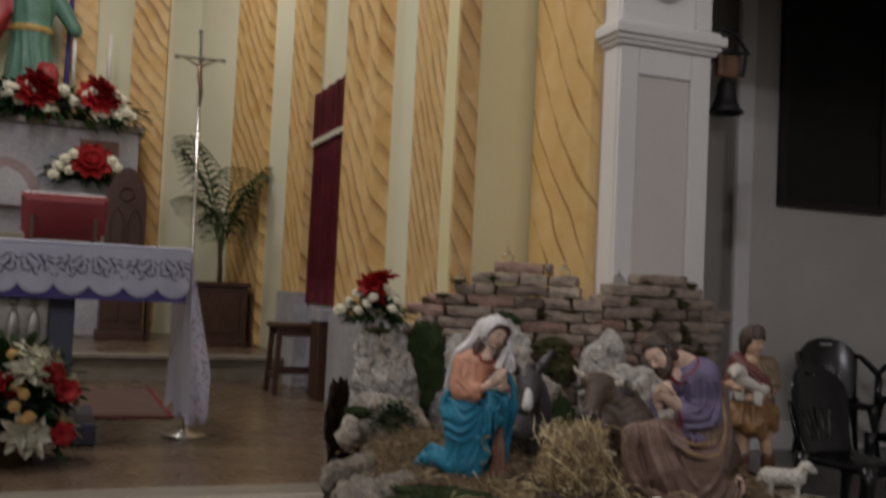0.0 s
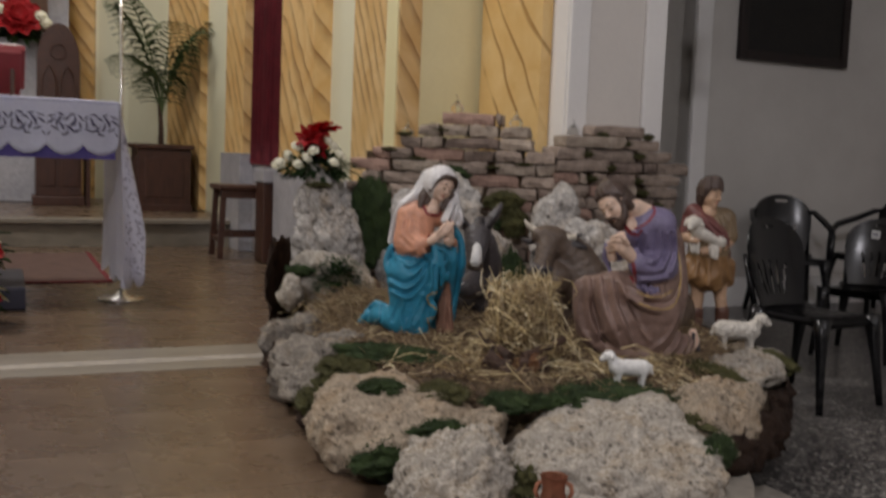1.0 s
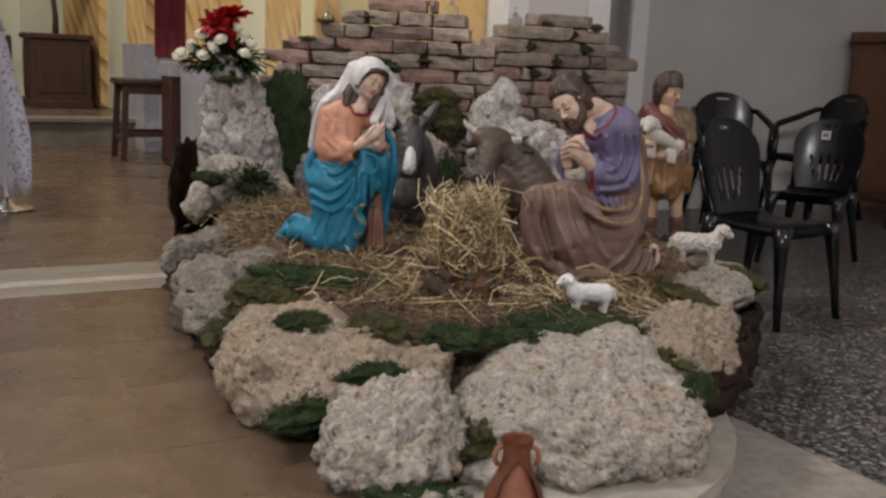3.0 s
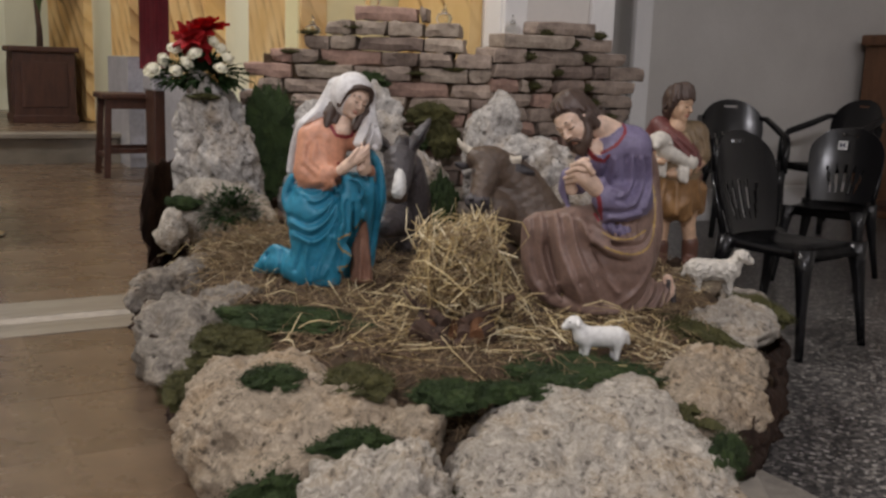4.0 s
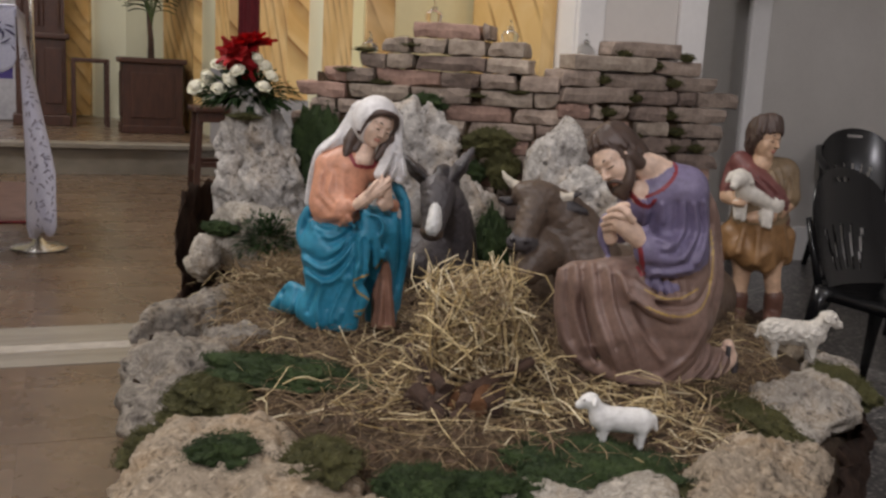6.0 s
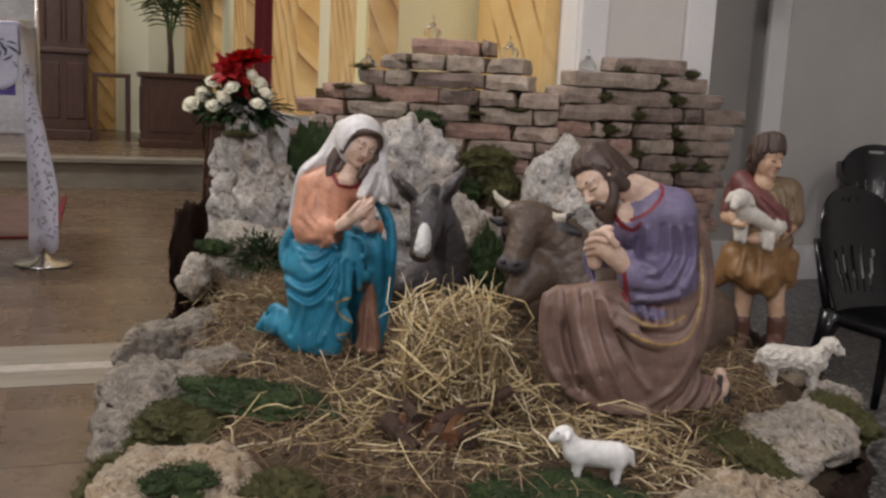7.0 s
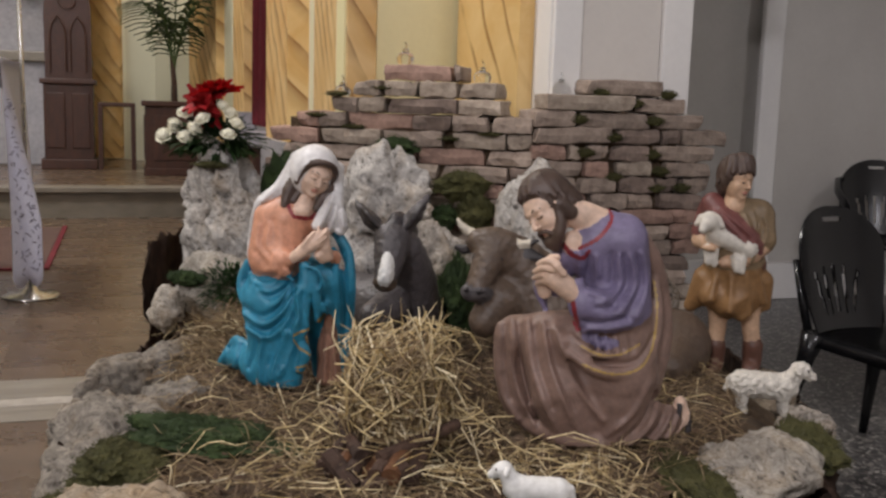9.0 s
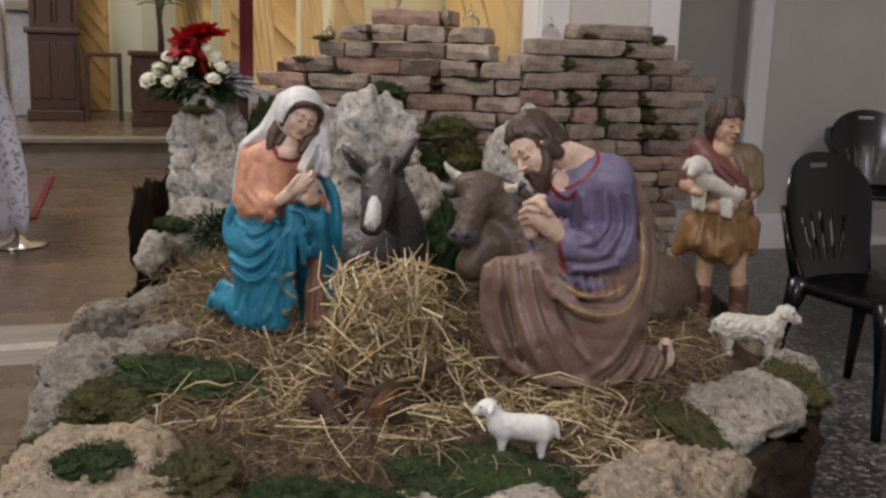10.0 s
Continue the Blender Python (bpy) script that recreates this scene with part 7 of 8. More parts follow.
for m, rows, top, far, low in ((LEFT, LEFT_ROWS, 1.248, 0.53, -0.48), (RIGHT, RIGHT_ROWS, 1.2175, 0.71, 0.0)):
    for k, row in enumerate(rows):
        for x0, x1, tone in row:
            lay(m, x0, x1, top - CH_H * (k + 1), tone)
    for k in range(len(rows), 15):
        x = low + rr.uniform(0, 0.06)
        while x < far - 0.06:
            w = min(rr.choice((0.25, 0.23, 0.18, 0.12)), far - x)
            lay(m, x, x + w - 0.008, top - CH_H * (k + 1), rr.choice((0, 1, 1, 2, 3)))
            x += w
# earth packed behind and between the bricks
part("packing", boxed(-0.38, 0.52, 4.497, 4.58, 0.2, 1.05), M["soil"], wall, "dark earth between the bricks")
part("packing", boxed(0.02, 0.60, 0.028, 0.10, 0.2, 1.09), M["soil"], wall, "dark earth between the bricks", m=RIGHT)
for x, z in ((-0.265, 1.06), (-0.014, 1.16), (0.235, 0.99), (-0.12, 1.02), (0.385, 1.01), (-0.19, 1.135), (0.06, 0.95)):
    moss((x, 4.475, z), (0.035, 0.022, 0.008), 150, "moss_brown", tall=0.007)
for s, z in ((0.168, 1.07), (0.392, 1.13), (0.48, 1.07), (0.312, 1.01), (0.205, 0.955), (0.478, 0.95), (0.516, 0.89), (0.318, 0.87), (0.61, 0.83), (0.53, 1.165), (0.25, 1.165), (0.50, 0.83)):
    p = RIGHT @ Vector((s, -0.004, z))
    moss(tuple(p), (0.03, 0.014, 0.016), 150, "moss_brown", 37, 0.007)


# clear glass lamps on the bricks
def glass_lamp():
    ob = thing("glass_lamp", I4, "small clear glass oil lamp standing on the bricks", "glass lamp", "glass lamps on the wall")
    bm = lathe(bmesh.new(), [(0.0, 0.0), (0.022, 0.0), (0.030, 0.008), (0.032, 0.022), (0.026, 0.036), (0.012, 0.042), (0.010, 0.050), (0.013, 0.054), (0.0, 0.054)], 20, closed=False)
    part("bowl", bm, M["glass"], ob, smooth=True)
    part("spout", tube(bmesh.new(), [(0.0, 0, 0.05), (0.004, 0, 0.066), (-0.002, 0, 0.078)], [0.005, 0.004, 0.002], 8), M["glass"], ob, smooth=True)
    return ob


gl = glass_lamp()
gl.matrix_basis = pose(0.05, 4.53, 1.247)
for p in ((-0.19, 4.53, 1.126), (0.335, 4.53, 1.187)):
    copy_thing(gl, pose(*p, 0, 0, 40))
copy_thing(gl, RIGHT @ pose(0.13, 0.06, 1.154))

# ---- flowers ----
def petal(bm, base, out, up, length, width, curl=0.3, tip=0.0, mi=0):
    """A cupped petal or leaf from base along out; tip 0 is round, 1 is pointed."""
    base, out, up = Vector(base), Vector(out).normalized(), Vector(up).normalized()
    side = out.cross(up).normalized()
    rows = []
    for t, w in ((0, 0.25), (0.35, 0.85), (0.7, 1.0 - 0.35 * tip), (1.0, 0.45 - 0.42 * tip)):
        c = base + out * length * t + up * curl * length * t * t
        rows.append([bm.verts.new(c + side * width * w * s / 2 + up * width * 0.16 * abs(s)) for s in (-1, 0, 1)])
    for a, b in zip(rows, rows[1:]):
        for j in (0, 1):
            bm.faces.new((a[j], a[j + 1], b[j + 1], b[j])).material_index = mi


def rose_bm(r=0.022):
    """A half-open rose: a ball of overlapping petals that wind round it, with looser ones below."""
    bm = bmesh.new()
    bmesh.ops.create_icosphere(bm, subdivisions=3, radius=1.0)
    for v in bm.verts:
        d = v.co.normalized()
        t, h = math.atan2(d.y, d.x), d.z
        wind = (t * 5 / (2 * math.pi) + 3.2 * h) % 1.0
        v.co = Vector((d.x, d.y, d.z * 0.85)) * r * (0.82 + 0.22 * wind) * (1.0 if h < 0.8 else 0.93) + Vector((0, 0, r * 0.7))
    for k in range(6):
        t = 2 * math.pi * k / 6
        o = Vector((math.cos(t), math.sin(t), 0))
        petal(bm, o * r * 0.5 + Vector((0, 0, r * 0.25)), o + Vector((0, 0, 0.5)), Vector((0, 0, 1)), r * 0.9, r * 1.2, -0.25)
    return bm


def bloom_bm(r, n=9, layers=2, wide=0.5, tip=0.8):
    bm = bmesh.new()
    for k in range(layers):
        for j in range(n - 2 * k):
            t = 2 * math.pi * j / (n - 2 * k) + 0.4 * k
            o = Vector((math.cos(t), math.sin(t), 0.15 + 0.45 * k))
            petal(bm, (0, 0, 0.004 * k), o, (0, 0, 1), r * (1 - 0.25 * k), r * wide, -0.1, tip)
    bmesh.ops.solidify(bm, geom=bm.faces[:], thickness=0.0014)
    return bm


def leaves_bm(n, spread, length, seed, droop=0.2):
    rr = random.Random(seed)
    bm = bmesh.new()
    for _ in range(n):
        t, e = rr.uniform(0, 2 * math.pi), rr.uniform(-0.5, 1.2)
        d = Vector((math.cos(t) * math.cos(e), math.sin(t) * math.cos(e), math.sin(e)))
        b = Vector((d.x * spread[0], d.y * spread[1], d.z * spread[2])) * rr.uniform(0.3, 1.0)
        petal(bm, b, d + Vector((0, 0, -droop)), (0, 0, 1), length * rr.uniform(0.6, 1.3), length * 0.4, -0.25, 0.7)
    bmesh.ops.solidify(bm, geom=bm.faces[:], thickness=0.001)
    return bm


ROSE = mesh_of("rose", rose_bm(), M["white_petal"])
SMALL_ROSE = mesh_of("small_rose", rose_bm(0.05), M["white_petal"])
BLOOM = mesh_of("poinsettia", bloom_bm(0.098, 9, 3, 0.6, 0.6), M["red_petal"])
BIG_BLOOM = mesh_of("red_bloom", bloom_bm(0.25, 10, 3, 0.75, 0.45), M["red_petal"])
ANTHURIUM = mesh_of("red_flower", bloom_bm(0.06, 6, 2, 0.9, 0.3), M["red_petal"])
LILY = mesh_of("lily", bloom_bm(0.11, 8, 2), M["white_petal"])

# bouquet on the tall rock
bq = thing("flower_arrangement", pose(-0.54, 4.22, 0.955), "white roses and red poinsettia with dark leaves on a rock", "flowers")
part("foliage", leaves_bm(760, (0.165, 0.11, 0.08), 0.044, 3, 0.05), M["leaf"], bq, "dark green leaves")
rr = random.Random(8)
for x, y, z in ((-0.19, -0.02, 0.0), (-0.16, -0.06, 0.02), (-0.13, -0.05, 0.065), (-0.07, -0.08, 0.015), (-0.085, -0.05, 0.115), (0.01, -0.09, 0.095), (0.085, -0.05, 0.12), (0.115, -0.07, 0.075), (0.10, -0.09, 0.03), (-0.03, -0.09, 0.055), (0.06, -0.07, 0.15)):
    part("rose", ROSE, None, bq, m=pose(x, y, 0.8 * z, 50 + rr.uniform(-20, 20), rr.uniform(-25, 25), rr.uniform(0, 90)))
for x, y, z, a, b in ((0.0, -0.04, 0.145, 35, 0), (-0.02, -0.06, 0.11, 65, 10), (0.02, -0.02, 0.165, 10, -10)):
    part("poinsettia", BLOOM, None, bq, "red poinsettia bloom", m=pose(x, y, z, a, b, 30 * a))

# fern at the foot of the tall rock
fern = thing("fern_tuft", pose(-0.37, 4.03, 0.47), "small dark green fern tuft at the foot of the rock", "plant")
part("foliage", leaves_bm(900, (0.13, 0.05, 0.11), 0.022, 77, 0.0), M["leaf"], fern)


# ---- presbytery furniture ----
# altar table
alt = thing("altar_table", CH, "altar table on dark blue-grey stone pier with silver relief panel", "altar")
part("top", boxed(-1.95, 1.10, 4.74, 5.68, 1.13, 1.235, 0.008), M["slate"], alt)
part("pier", boxed(-0.62, 0.56, 4.86, 5.5, 0.30, 1.128, 0.01), M["slate"], alt)
part("base", boxed(-0.72, 0.70, 4.76, 5.6, PZ + 0.002, 0.30, 0.012), M["slate"], alt, "dark stepped stone base")
bm = boxed(-0.40, 0.43, 4.835, 4.858, 0.42, 1.02, 0.01)
rr = random.Random(3)
for k in range(8):
    x = -0.34 + 0.10 * k
    ball(bm, (x, 4.832, 0.93), (0.026, 0.016, 0.032), 2)
    ball(bm, (x, 4.832, 0.77), (0.036, 0.018, 0.13), 2)
    ball(bm, (x + 0.02, 4.834, 0.56), (0.04, 0.016, 0.10), 2)
part("relief_panel", bm, M["silver"], alt, "embossed silver relief panel", smooth=True)

# altar cloth with lace
clo = thing("altar_cloth", CH, "white altar cloth with scalloped lace hem over purple cloth", "cloth")
part("top_cloth", boxed(-1.97, 1.135, 4.715, 5.70, 1.238, 1.252, 0.005), M["cloth"], clo)


def scalloped(u0, u1, z0, z1, scallop, depth, place, n=None, wave=0.006):
    """A hanging cloth whose lower edge runs in scallops; place(u, w, z) puts it into space."""
    n = n or int((u1 - u0) / 0.01)
    bm = bmesh.new()
    cols = []
    for i in range(n + 1):
        u = u0 + (u1 - u0) * i / n
        low = z0 - depth * abs(math.sin(math.pi * (u - u0) / scallop)) ** 0.55
        out = wave * math.sin(u * 31) + wave * 0.7 * math.sin(u * 13 + 1)
        cols.append([bm.verts.new(place(u, out * (1 - j / 12), low + (z1 - low) * j / 12)) for j in range(13)])
    for a, b in zip(cols, cols[1:]):
        for j in range(12):
            bm.faces.new((a[j], b[j], b[j + 1], a[j + 1]))
    bmesh.ops.solidify(bm, geom=bm.faces[:], thickness=0.003)
    return bm


part("lace_front", scalloped(-1.97, 1.135, 1.035, 1.248, 0.1725, 0.06, lambda u, w, z: (u, 4.708 + w, z)), M["cloth"], clo, "white lace hem", smooth=True)
part("purple_front", boxed(-1.96, 1.12, 4.718, 4.724, 0.955, 1.236), M["purple"], clo, "purple under-cloth")
# one repeat of the cut-work: leaves on a waving stem (along, up, turn, length)
MOTIF = [(-0.040, 0.010, 35, 0.034), (-0.030, -0.012, 150, 0.030), (-0.016, 0.016, 60, 0.036), (-0.008, -0.006, 115, 0.032), (0.006, 0.020, 30, 0.030), (0.014, -0.012, 140, 0.036), (0.028, 0.010, 75, 0.036), (0.036, -0.018, 20, 0.030), (0.046, 0.022, 125, 0.026), (0.0, -0.030, 10, 0.024), (-0.046, -0.028, 60, 0.020), (-0.024, 0.004, 100, 0.026), (0.020, 0.002, 50, 0.026), (0.044, 0.0, 100, 0.028), (-0.038, 0.026, 15, 0.026), (0.008, -0.022, 75, 0.022), (-0.012, 0.032, 165, 0.024), (0.022, 0.032, 10, 0.026)]


def cut_work(u0, u1, z, place, pitch=0.207, grow=1.0):
    """Leaf-shaped openings in the lace, through which the dark cloth shows."""
    bm = bmesh.new()
    n = int((u1 - u0) / pitch)
    for i in range(n):
        for j, (x, h, a, L) in enumerate(MOTIF):
            flip = -1 if i % 2 else 1
            a = radians(a * flip if flip > 0 else 180 + a * flip)
            d, q = Vector((math.cos(a), math.sin(a))), Vector((-math.sin(a), math.cos(a)))
            c = Vector((u0 + pitch * (i + 0.5) + flip * x * grow, z + h * grow))
            L = L * grow
            pts = [c + d * L * s + q * L * w for s, w in ((-0.5, 0.0), (-0.2, -0.13), (0.15, -0.12), (0.5, 0.06), (0.15, 0.05), (-0.2, 0.06))]
            bm.faces.new([bm.verts.new(place(p.x, p.y)) for p in pts])
    bmesh.ops.solidify(bm, geom=bm.faces[:], thickness=0.001)
    return bm


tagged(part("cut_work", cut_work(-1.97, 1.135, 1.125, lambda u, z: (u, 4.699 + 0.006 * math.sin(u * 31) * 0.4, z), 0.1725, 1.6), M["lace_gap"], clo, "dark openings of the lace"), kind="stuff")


def end_drop(u, w, z):
    t = (1.25 - z) / 0.9
    return (1.137 + 0.035 * t + 2.2 * w * t, u + 0.10 * t * (5.2 - u) * 0.3, z)


part("lace_end", scalloped(4.715, 5.70, 0.34, 1.248, 0.14, 0.06, end_drop, wave=0.011), M["cloth"], clo, "lace end of the cloth hanging to the floor", smooth=True)
# a lace strip along the near edge of the hanging end
def edge_fold(u, w, z):
    t = min(1.0, 1.5 * (1.25 - z))
    return (1.14 + 0.72 * u * t + 0.02 * t, 4.704 + 0.3 * u - 0.02 * math.sin(u * 30 + 5 * z) * t, z)


part("lace_strip", scalloped(0.0, 0.16, 0.34, 1.246, 0.08, 0.05, edge_fold, 24), M["cloth"], clo, "folded lace edge", smooth=True)
bm = bmesh.new()
rr = random.Random(12)
for k in range(80):
    z, u = 0.34 + 0.74 * rr.random(), rr.uniform(0.02, 0.15)
    c, a = Vector(edge_fold(u, 0, z)) - Vector((0, 0.006, 0)), rr.uniform(0, 3.1)
    d, q = Vector((math.cos(a), 0.3 * math.cos(a), math.sin(a))) * 0.012, Vector((-math.sin(a), 0, math.cos(a))) * 0.0035
    bm.faces.new([bm.verts.new(c + d * s + q * w) for s, w in ((-1, 0), (-0.3, -1), (0.5, -1), (1, 0.4), (0.3, 0.6), (-0.4, 0.6))])
bmesh.ops.solidify(bm, geom=bm.faces[:], thickness=0.001)
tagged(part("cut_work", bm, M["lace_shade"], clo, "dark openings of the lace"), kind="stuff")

# book stand and book on the altar
bs = thing("book_stand", CH @ pose(0.48, 5.15, 1.252, 0, 0, 180), "dark wooden book stand holding an open red-covered book", "book stand")
part("board", boxed(-0.2, 0.2, -0.012, 0.012, 0.0, 0.32, 0.004), M["red_cloth"], bs, m=pose(0, 0.02, 0.03, -52, 0, 0))
part("book", boxed(-0.22, 0.22, -0.045, -0.012, 0.02, 0.32, 0.006), M["red_cloth"], bs, "open book with red covers", m=pose(0, 0.02, 0.03, -52, 0, 0))
part("pages", boxed(-0.20, 0.20, -0.062, -0.045, 0.03, 0.31, 0.006), M["paper"], bs, "white pages", m=pose(0, 0.02, 0.03, -52, 0, 0))
for x in (-0.16, 0.16):
    part("foot", tube(bmesh.new(), [(x, -0.02, 0.0), (x, 0.02, 0.05), (x, 0.18, 0.16), (x, 0.22, 0.0)], 0.012, 8), M["dark_wood"], bs)
part("ribbon", boxed(0.17, 0.20, -0.03, -0.024, 0.0, 0.16), M["red_cloth"], bs, "red ribbon")

# processional cross
cx = thing("processional_cross", CH @ pose(1.195, 5.08, PZ), "polished steel processional cross on a round foot beside the altar", "cross")
part("foot", lathe(bmesh.new(), [(0.0, 0.0), (0.125, 0.0), (0.128, 0.008), (0.12, 0.014), (0.04, 0.024), (0.02, 0.05), (0.0, 0.05)], 36, closed=False), M["steel"], cx, smooth=True)
part("pole", rod(bmesh.new(), (0, 0, 0.04), (-0.02, 0, 1.98), 0.0095, None, 14), M["steel"], cx, smooth=True)
bm = boxed(-0.008, 0.008, -0.006, 0.006, 0, 0.46, 0.003)
box(bm, -0.135, 0.135, -0.006, 0.006, 0.294, 0.309, 0.003)
for x, z in ((-0.135, 0.3015), (0.135, 0.3015), (0, 0.46)):
    ball(bm, (x, 0, z), (0.014, 0.008, 0.014), 2)
part("cross", bm, M["old_silver"], cx, "slim tarnished silver crucifix", m=pose(-0.02, 0, 1.90, 0, -1.5, 0))
bm = bmesh.new()
tube(bm, [(0.0, -0.015, 0.02), (0.008, -0.02, 0.10), (-0.004, -0.02, 0.19), (0, -0.018, 0.26)], [0.006, 0.011, 0.016, 0.012], 8)
tube(bm, [(-0.11, -0.012, 0.305), (0, -0.018, 0.25), (0.11, -0.012, 0.305)], [0.004, 0.008, 0.004], 6)
ball(bm, (0.006, -0.02, 0.285), 0.014, 2)
part("corpus", bm, M["bronze"], cx, "small bronze figure", m=pose(-0.02, 0, 1.90, 0, -1.5, 0), smooth=True)

# carpet behind the altar
cp = thing("carpet", CH @ pose(0, 0, PZ), "worn brown patterned carpet with a red border", "carpet")
part("carpet_field", boxed(-1.2, 1.19, 5.86, 7.6, 0.001, 0.010, 0.003), M["carpet"], cp)
bm = bmesh.new()
box(bm, 1.191, 1.222, 5.82, 7.64, 0.001, 0.011, 0.002)
box(bm, -1.2, 1.19, 5.82, 5.858, 0.001, 0.011, 0.002)
part("border", bm, M["red_velvet"], cp, "red woven border")

# floor flowers before the altar
ff = thing("flower_arrangement", CH @ pose(0.30, 4.32, PZ), "large arrangement of white lilies, red and ochre flowers", "flowers")
part("pot", lathe(bmesh.new(), [(0.0, 0.0), (0.10, 0.0), (0.14, 0.16), (0.145, 0.18), (0.12, 0.17), (0.0, 0.15)], 24, closed=False), M["bronze"], ff, smooth=True)
part("foliage", leaves_bm(420, (0.24, 0.16, 0.30), 0.13, 9, 0.1), M["leaf"], ff, "dark green leaves", m=pose(0, 0, 0.26))
YELLOW = mesh_of("ochre_flower", rose_bm(0.022), M["yellow_petal"])
rr = random.Random(21)
for k in range(34):
    t, e = rr.uniform(-3.0, 0.3), rr.uniform(-0.6, 1.2)
    p = (0.24 * math.cos(t) * math.cos(e), 0.17 * math.sin(t) * math.cos(e) - 0.05, 0.27 + 0.27 * math.sin(e))
    me, nm = ((LILY, "lily"), (ANTHURIUM, "red_flower"), (YELLOW, "ochre_flower"))[(0, 1, 2, 0, 2, 0)[k % 6]]
    part(nm, me, None, ff, m=pose(*p, 60 + rr.uniform(-25, 25), rr.uniform(-30, 30), math.degrees(t) + 90))
for x, z in ((0.17, 0.44), (0.24, 0.36), (0.23, 0.16), (0.02, 0.14)):
    part("red_flower", ANTHURIUM, None, ff, m=pose(x, -0.17, z, 75, 10, 0))

# stool
st = thing("stool", CH @ pose(2.36, 7.33, PZ), "dark stained wooden stool with square legs and stretchers", "stool")
part("seat", boxed(-0.225, 0.225, -0.2, 0.2, 0.545, 0.585, 0.014), M["dark_wood"], st)
for sx in (-1, 1):
    for sy in (-1, 1):
        bm = bmesh.new()
        box(bm, -0.022, 0.022, -0.022, 0.022, 0, 0.545, 0.005)
        bmesh.ops.transform(bm, matrix=Matrix(((1, 0, -0.05 * sx, 0), (0, 1, -0.05 * sy, 0), (0, 0, 1, 0), (0, 0, 0, 1))), verts=bm.verts[:])
        part("leg", bm, M["dark_wood"], st, m=pose(sx * 0.205, sy * 0.17, 0))
for s in (-1, 1):
    part("stretcher", boxed(-0.19, 0.19, -0.012, 0.012, 0.17, 0.205, 0.004), M["dark_wood"], st, m=pose(0, s * 0.16, 0))
    part("stretcher", boxed(-0.012, 0.012, -0.16, 0.16, 0.13, 0.165, 0.004), M["dark_wood"], st, m=pose(s * 0.195, 0, 0))
    part("apron", boxed(-0.2, 0.2, -0.012, 0.012, 0.48, 0.545, 0.003), M["dark_wood"], st, m=pose(0, s * 0.168, 0))

# low stone ledge and pedestal by the curtain
ped = thing("pedestal", CH, "pale stone block on an added dark body before the curtain", "pedestal")
# dark body added in place of the darkness below the stone top
part("body", boxed(2.41, 2.55, 6.82, 7.08, PZ, 0.80, 0.01), M["dark_wood"], ped)
part("top", boxed(2.40, 2.56, 6.80, 7.10, 0.80, 0.90, 0.01), M["grey_marble"], ped, "pale stone top")
setting("stone_dado", boxed(2.565, 2.598, 6.72, 7.86, PZ, 0.92, 0.006), M["grey_marble"], "grey stone dado along the presbytery wall", "dado")

# planter with palm
pl = thing("planter", CH @ pose(2.06, 9.72, AZ), "dark panelled wooden planter box on the altar step", "planter")
bm = bmesh.new()
part("box", boxed(-0.26, 0.26, -0.26, 0.26, 0.03, 0.62, 0.01), M["dark_wood"], pl)
part("rim", boxed(-0.29, 0.29, -0.29, 0.29, 0.622, 0.67, 0.01), M["dark_wood"], pl)
part("plinth", boxed(-0.275, 0.275, -0.275, 0.275, 0.0, 0.07, 0.008), M["dark_wood"], pl)
for s in (-1, 1):
    part("panel", boxed(-0.19, 0.19, -0.01, 0.01, 0.14, 0.54, 0.006), M["dark_wood"], pl, m=pose(0, s * 0.262, 0))
    part("panel", boxed(-0.01, 0.01, -0.19, 0.19, 0.14, 0.54, 0.006), M["dark_wood"], pl, m=pose(s * 0.262, 0, 0))
part("soil", boxed(-0.25, 0.25, -0.25, 0.25, 0.60, 0.64), M["soil"], pl, "dark potting soil")
palm = thing("palm", CH @ pose(2.06, 9.72, AZ + 0.63), "green potted palm with arching feathered fronds", "plant")
part("trunk", tube(bmesh.new(), [(0, 0, 0), (0.0, 0.0, 0.2), (-0.02, 0, 0.45)], [0.032, 0.026, 0.020], 10), M["bark"], palm, smooth=True)
rr = random.Random(17)
for k in range(9):
    t = 2 * math.pi * k / 9 + rr.uniform(-0.2, 0.2)
    reach, rise = rr.uniform(0.3, 0.7), rr.uniform(0.6, 1.5)
    d = Vector((math.cos(t), math.sin(t), 0))
    pts = [Vector((0, 0, 0.3)) + d * reach * s ** 1.3 + Vector((0, 0, rise * (1.25 * s - 0.45 * s * s))) for s in [j / 16 for j in range(17)]]
    bm = tube(bmesh.new(), pts, [0.010 * (1 - j / 20) for j in range(17)], 5)
    for j in range(3, 17):
        f = (pts[j] - pts[j - 1]).normalized()
        side = f.cross(Vector((0, 0, 1))).normalized()
        for s in (-1, 1):
            petal(bm, pts[j], side * s + f * 0.8 + Vector((0, 0, -0.1)), Vector((0, 0, 1)), 0.36 * (1 - 0.45 * abs(j - 9) / 9), 0.06, -0.5, 0.9)
    part("frond", bm, M["palm"], palm)

# dark low bench beside the planter
bn = thing("low_bench", CH @ pose(1.55, 10.35, AZ), "low dark wooden kneeler beside the planter", "bench")
part("seat", boxed(-0.17, 0.17, -0.2, 0.2, 0.60, 0.64, 0.008), M["dark_wood"], bn)
for x in (-0.15, 0.15):
    for y in (-0.18, 0.18):
        part("leg", boxed(x - 0.02, x + 0.02, y - 0.02, y + 0.02, 0, 0.6, 0.004), M["dark_wood"], bn)

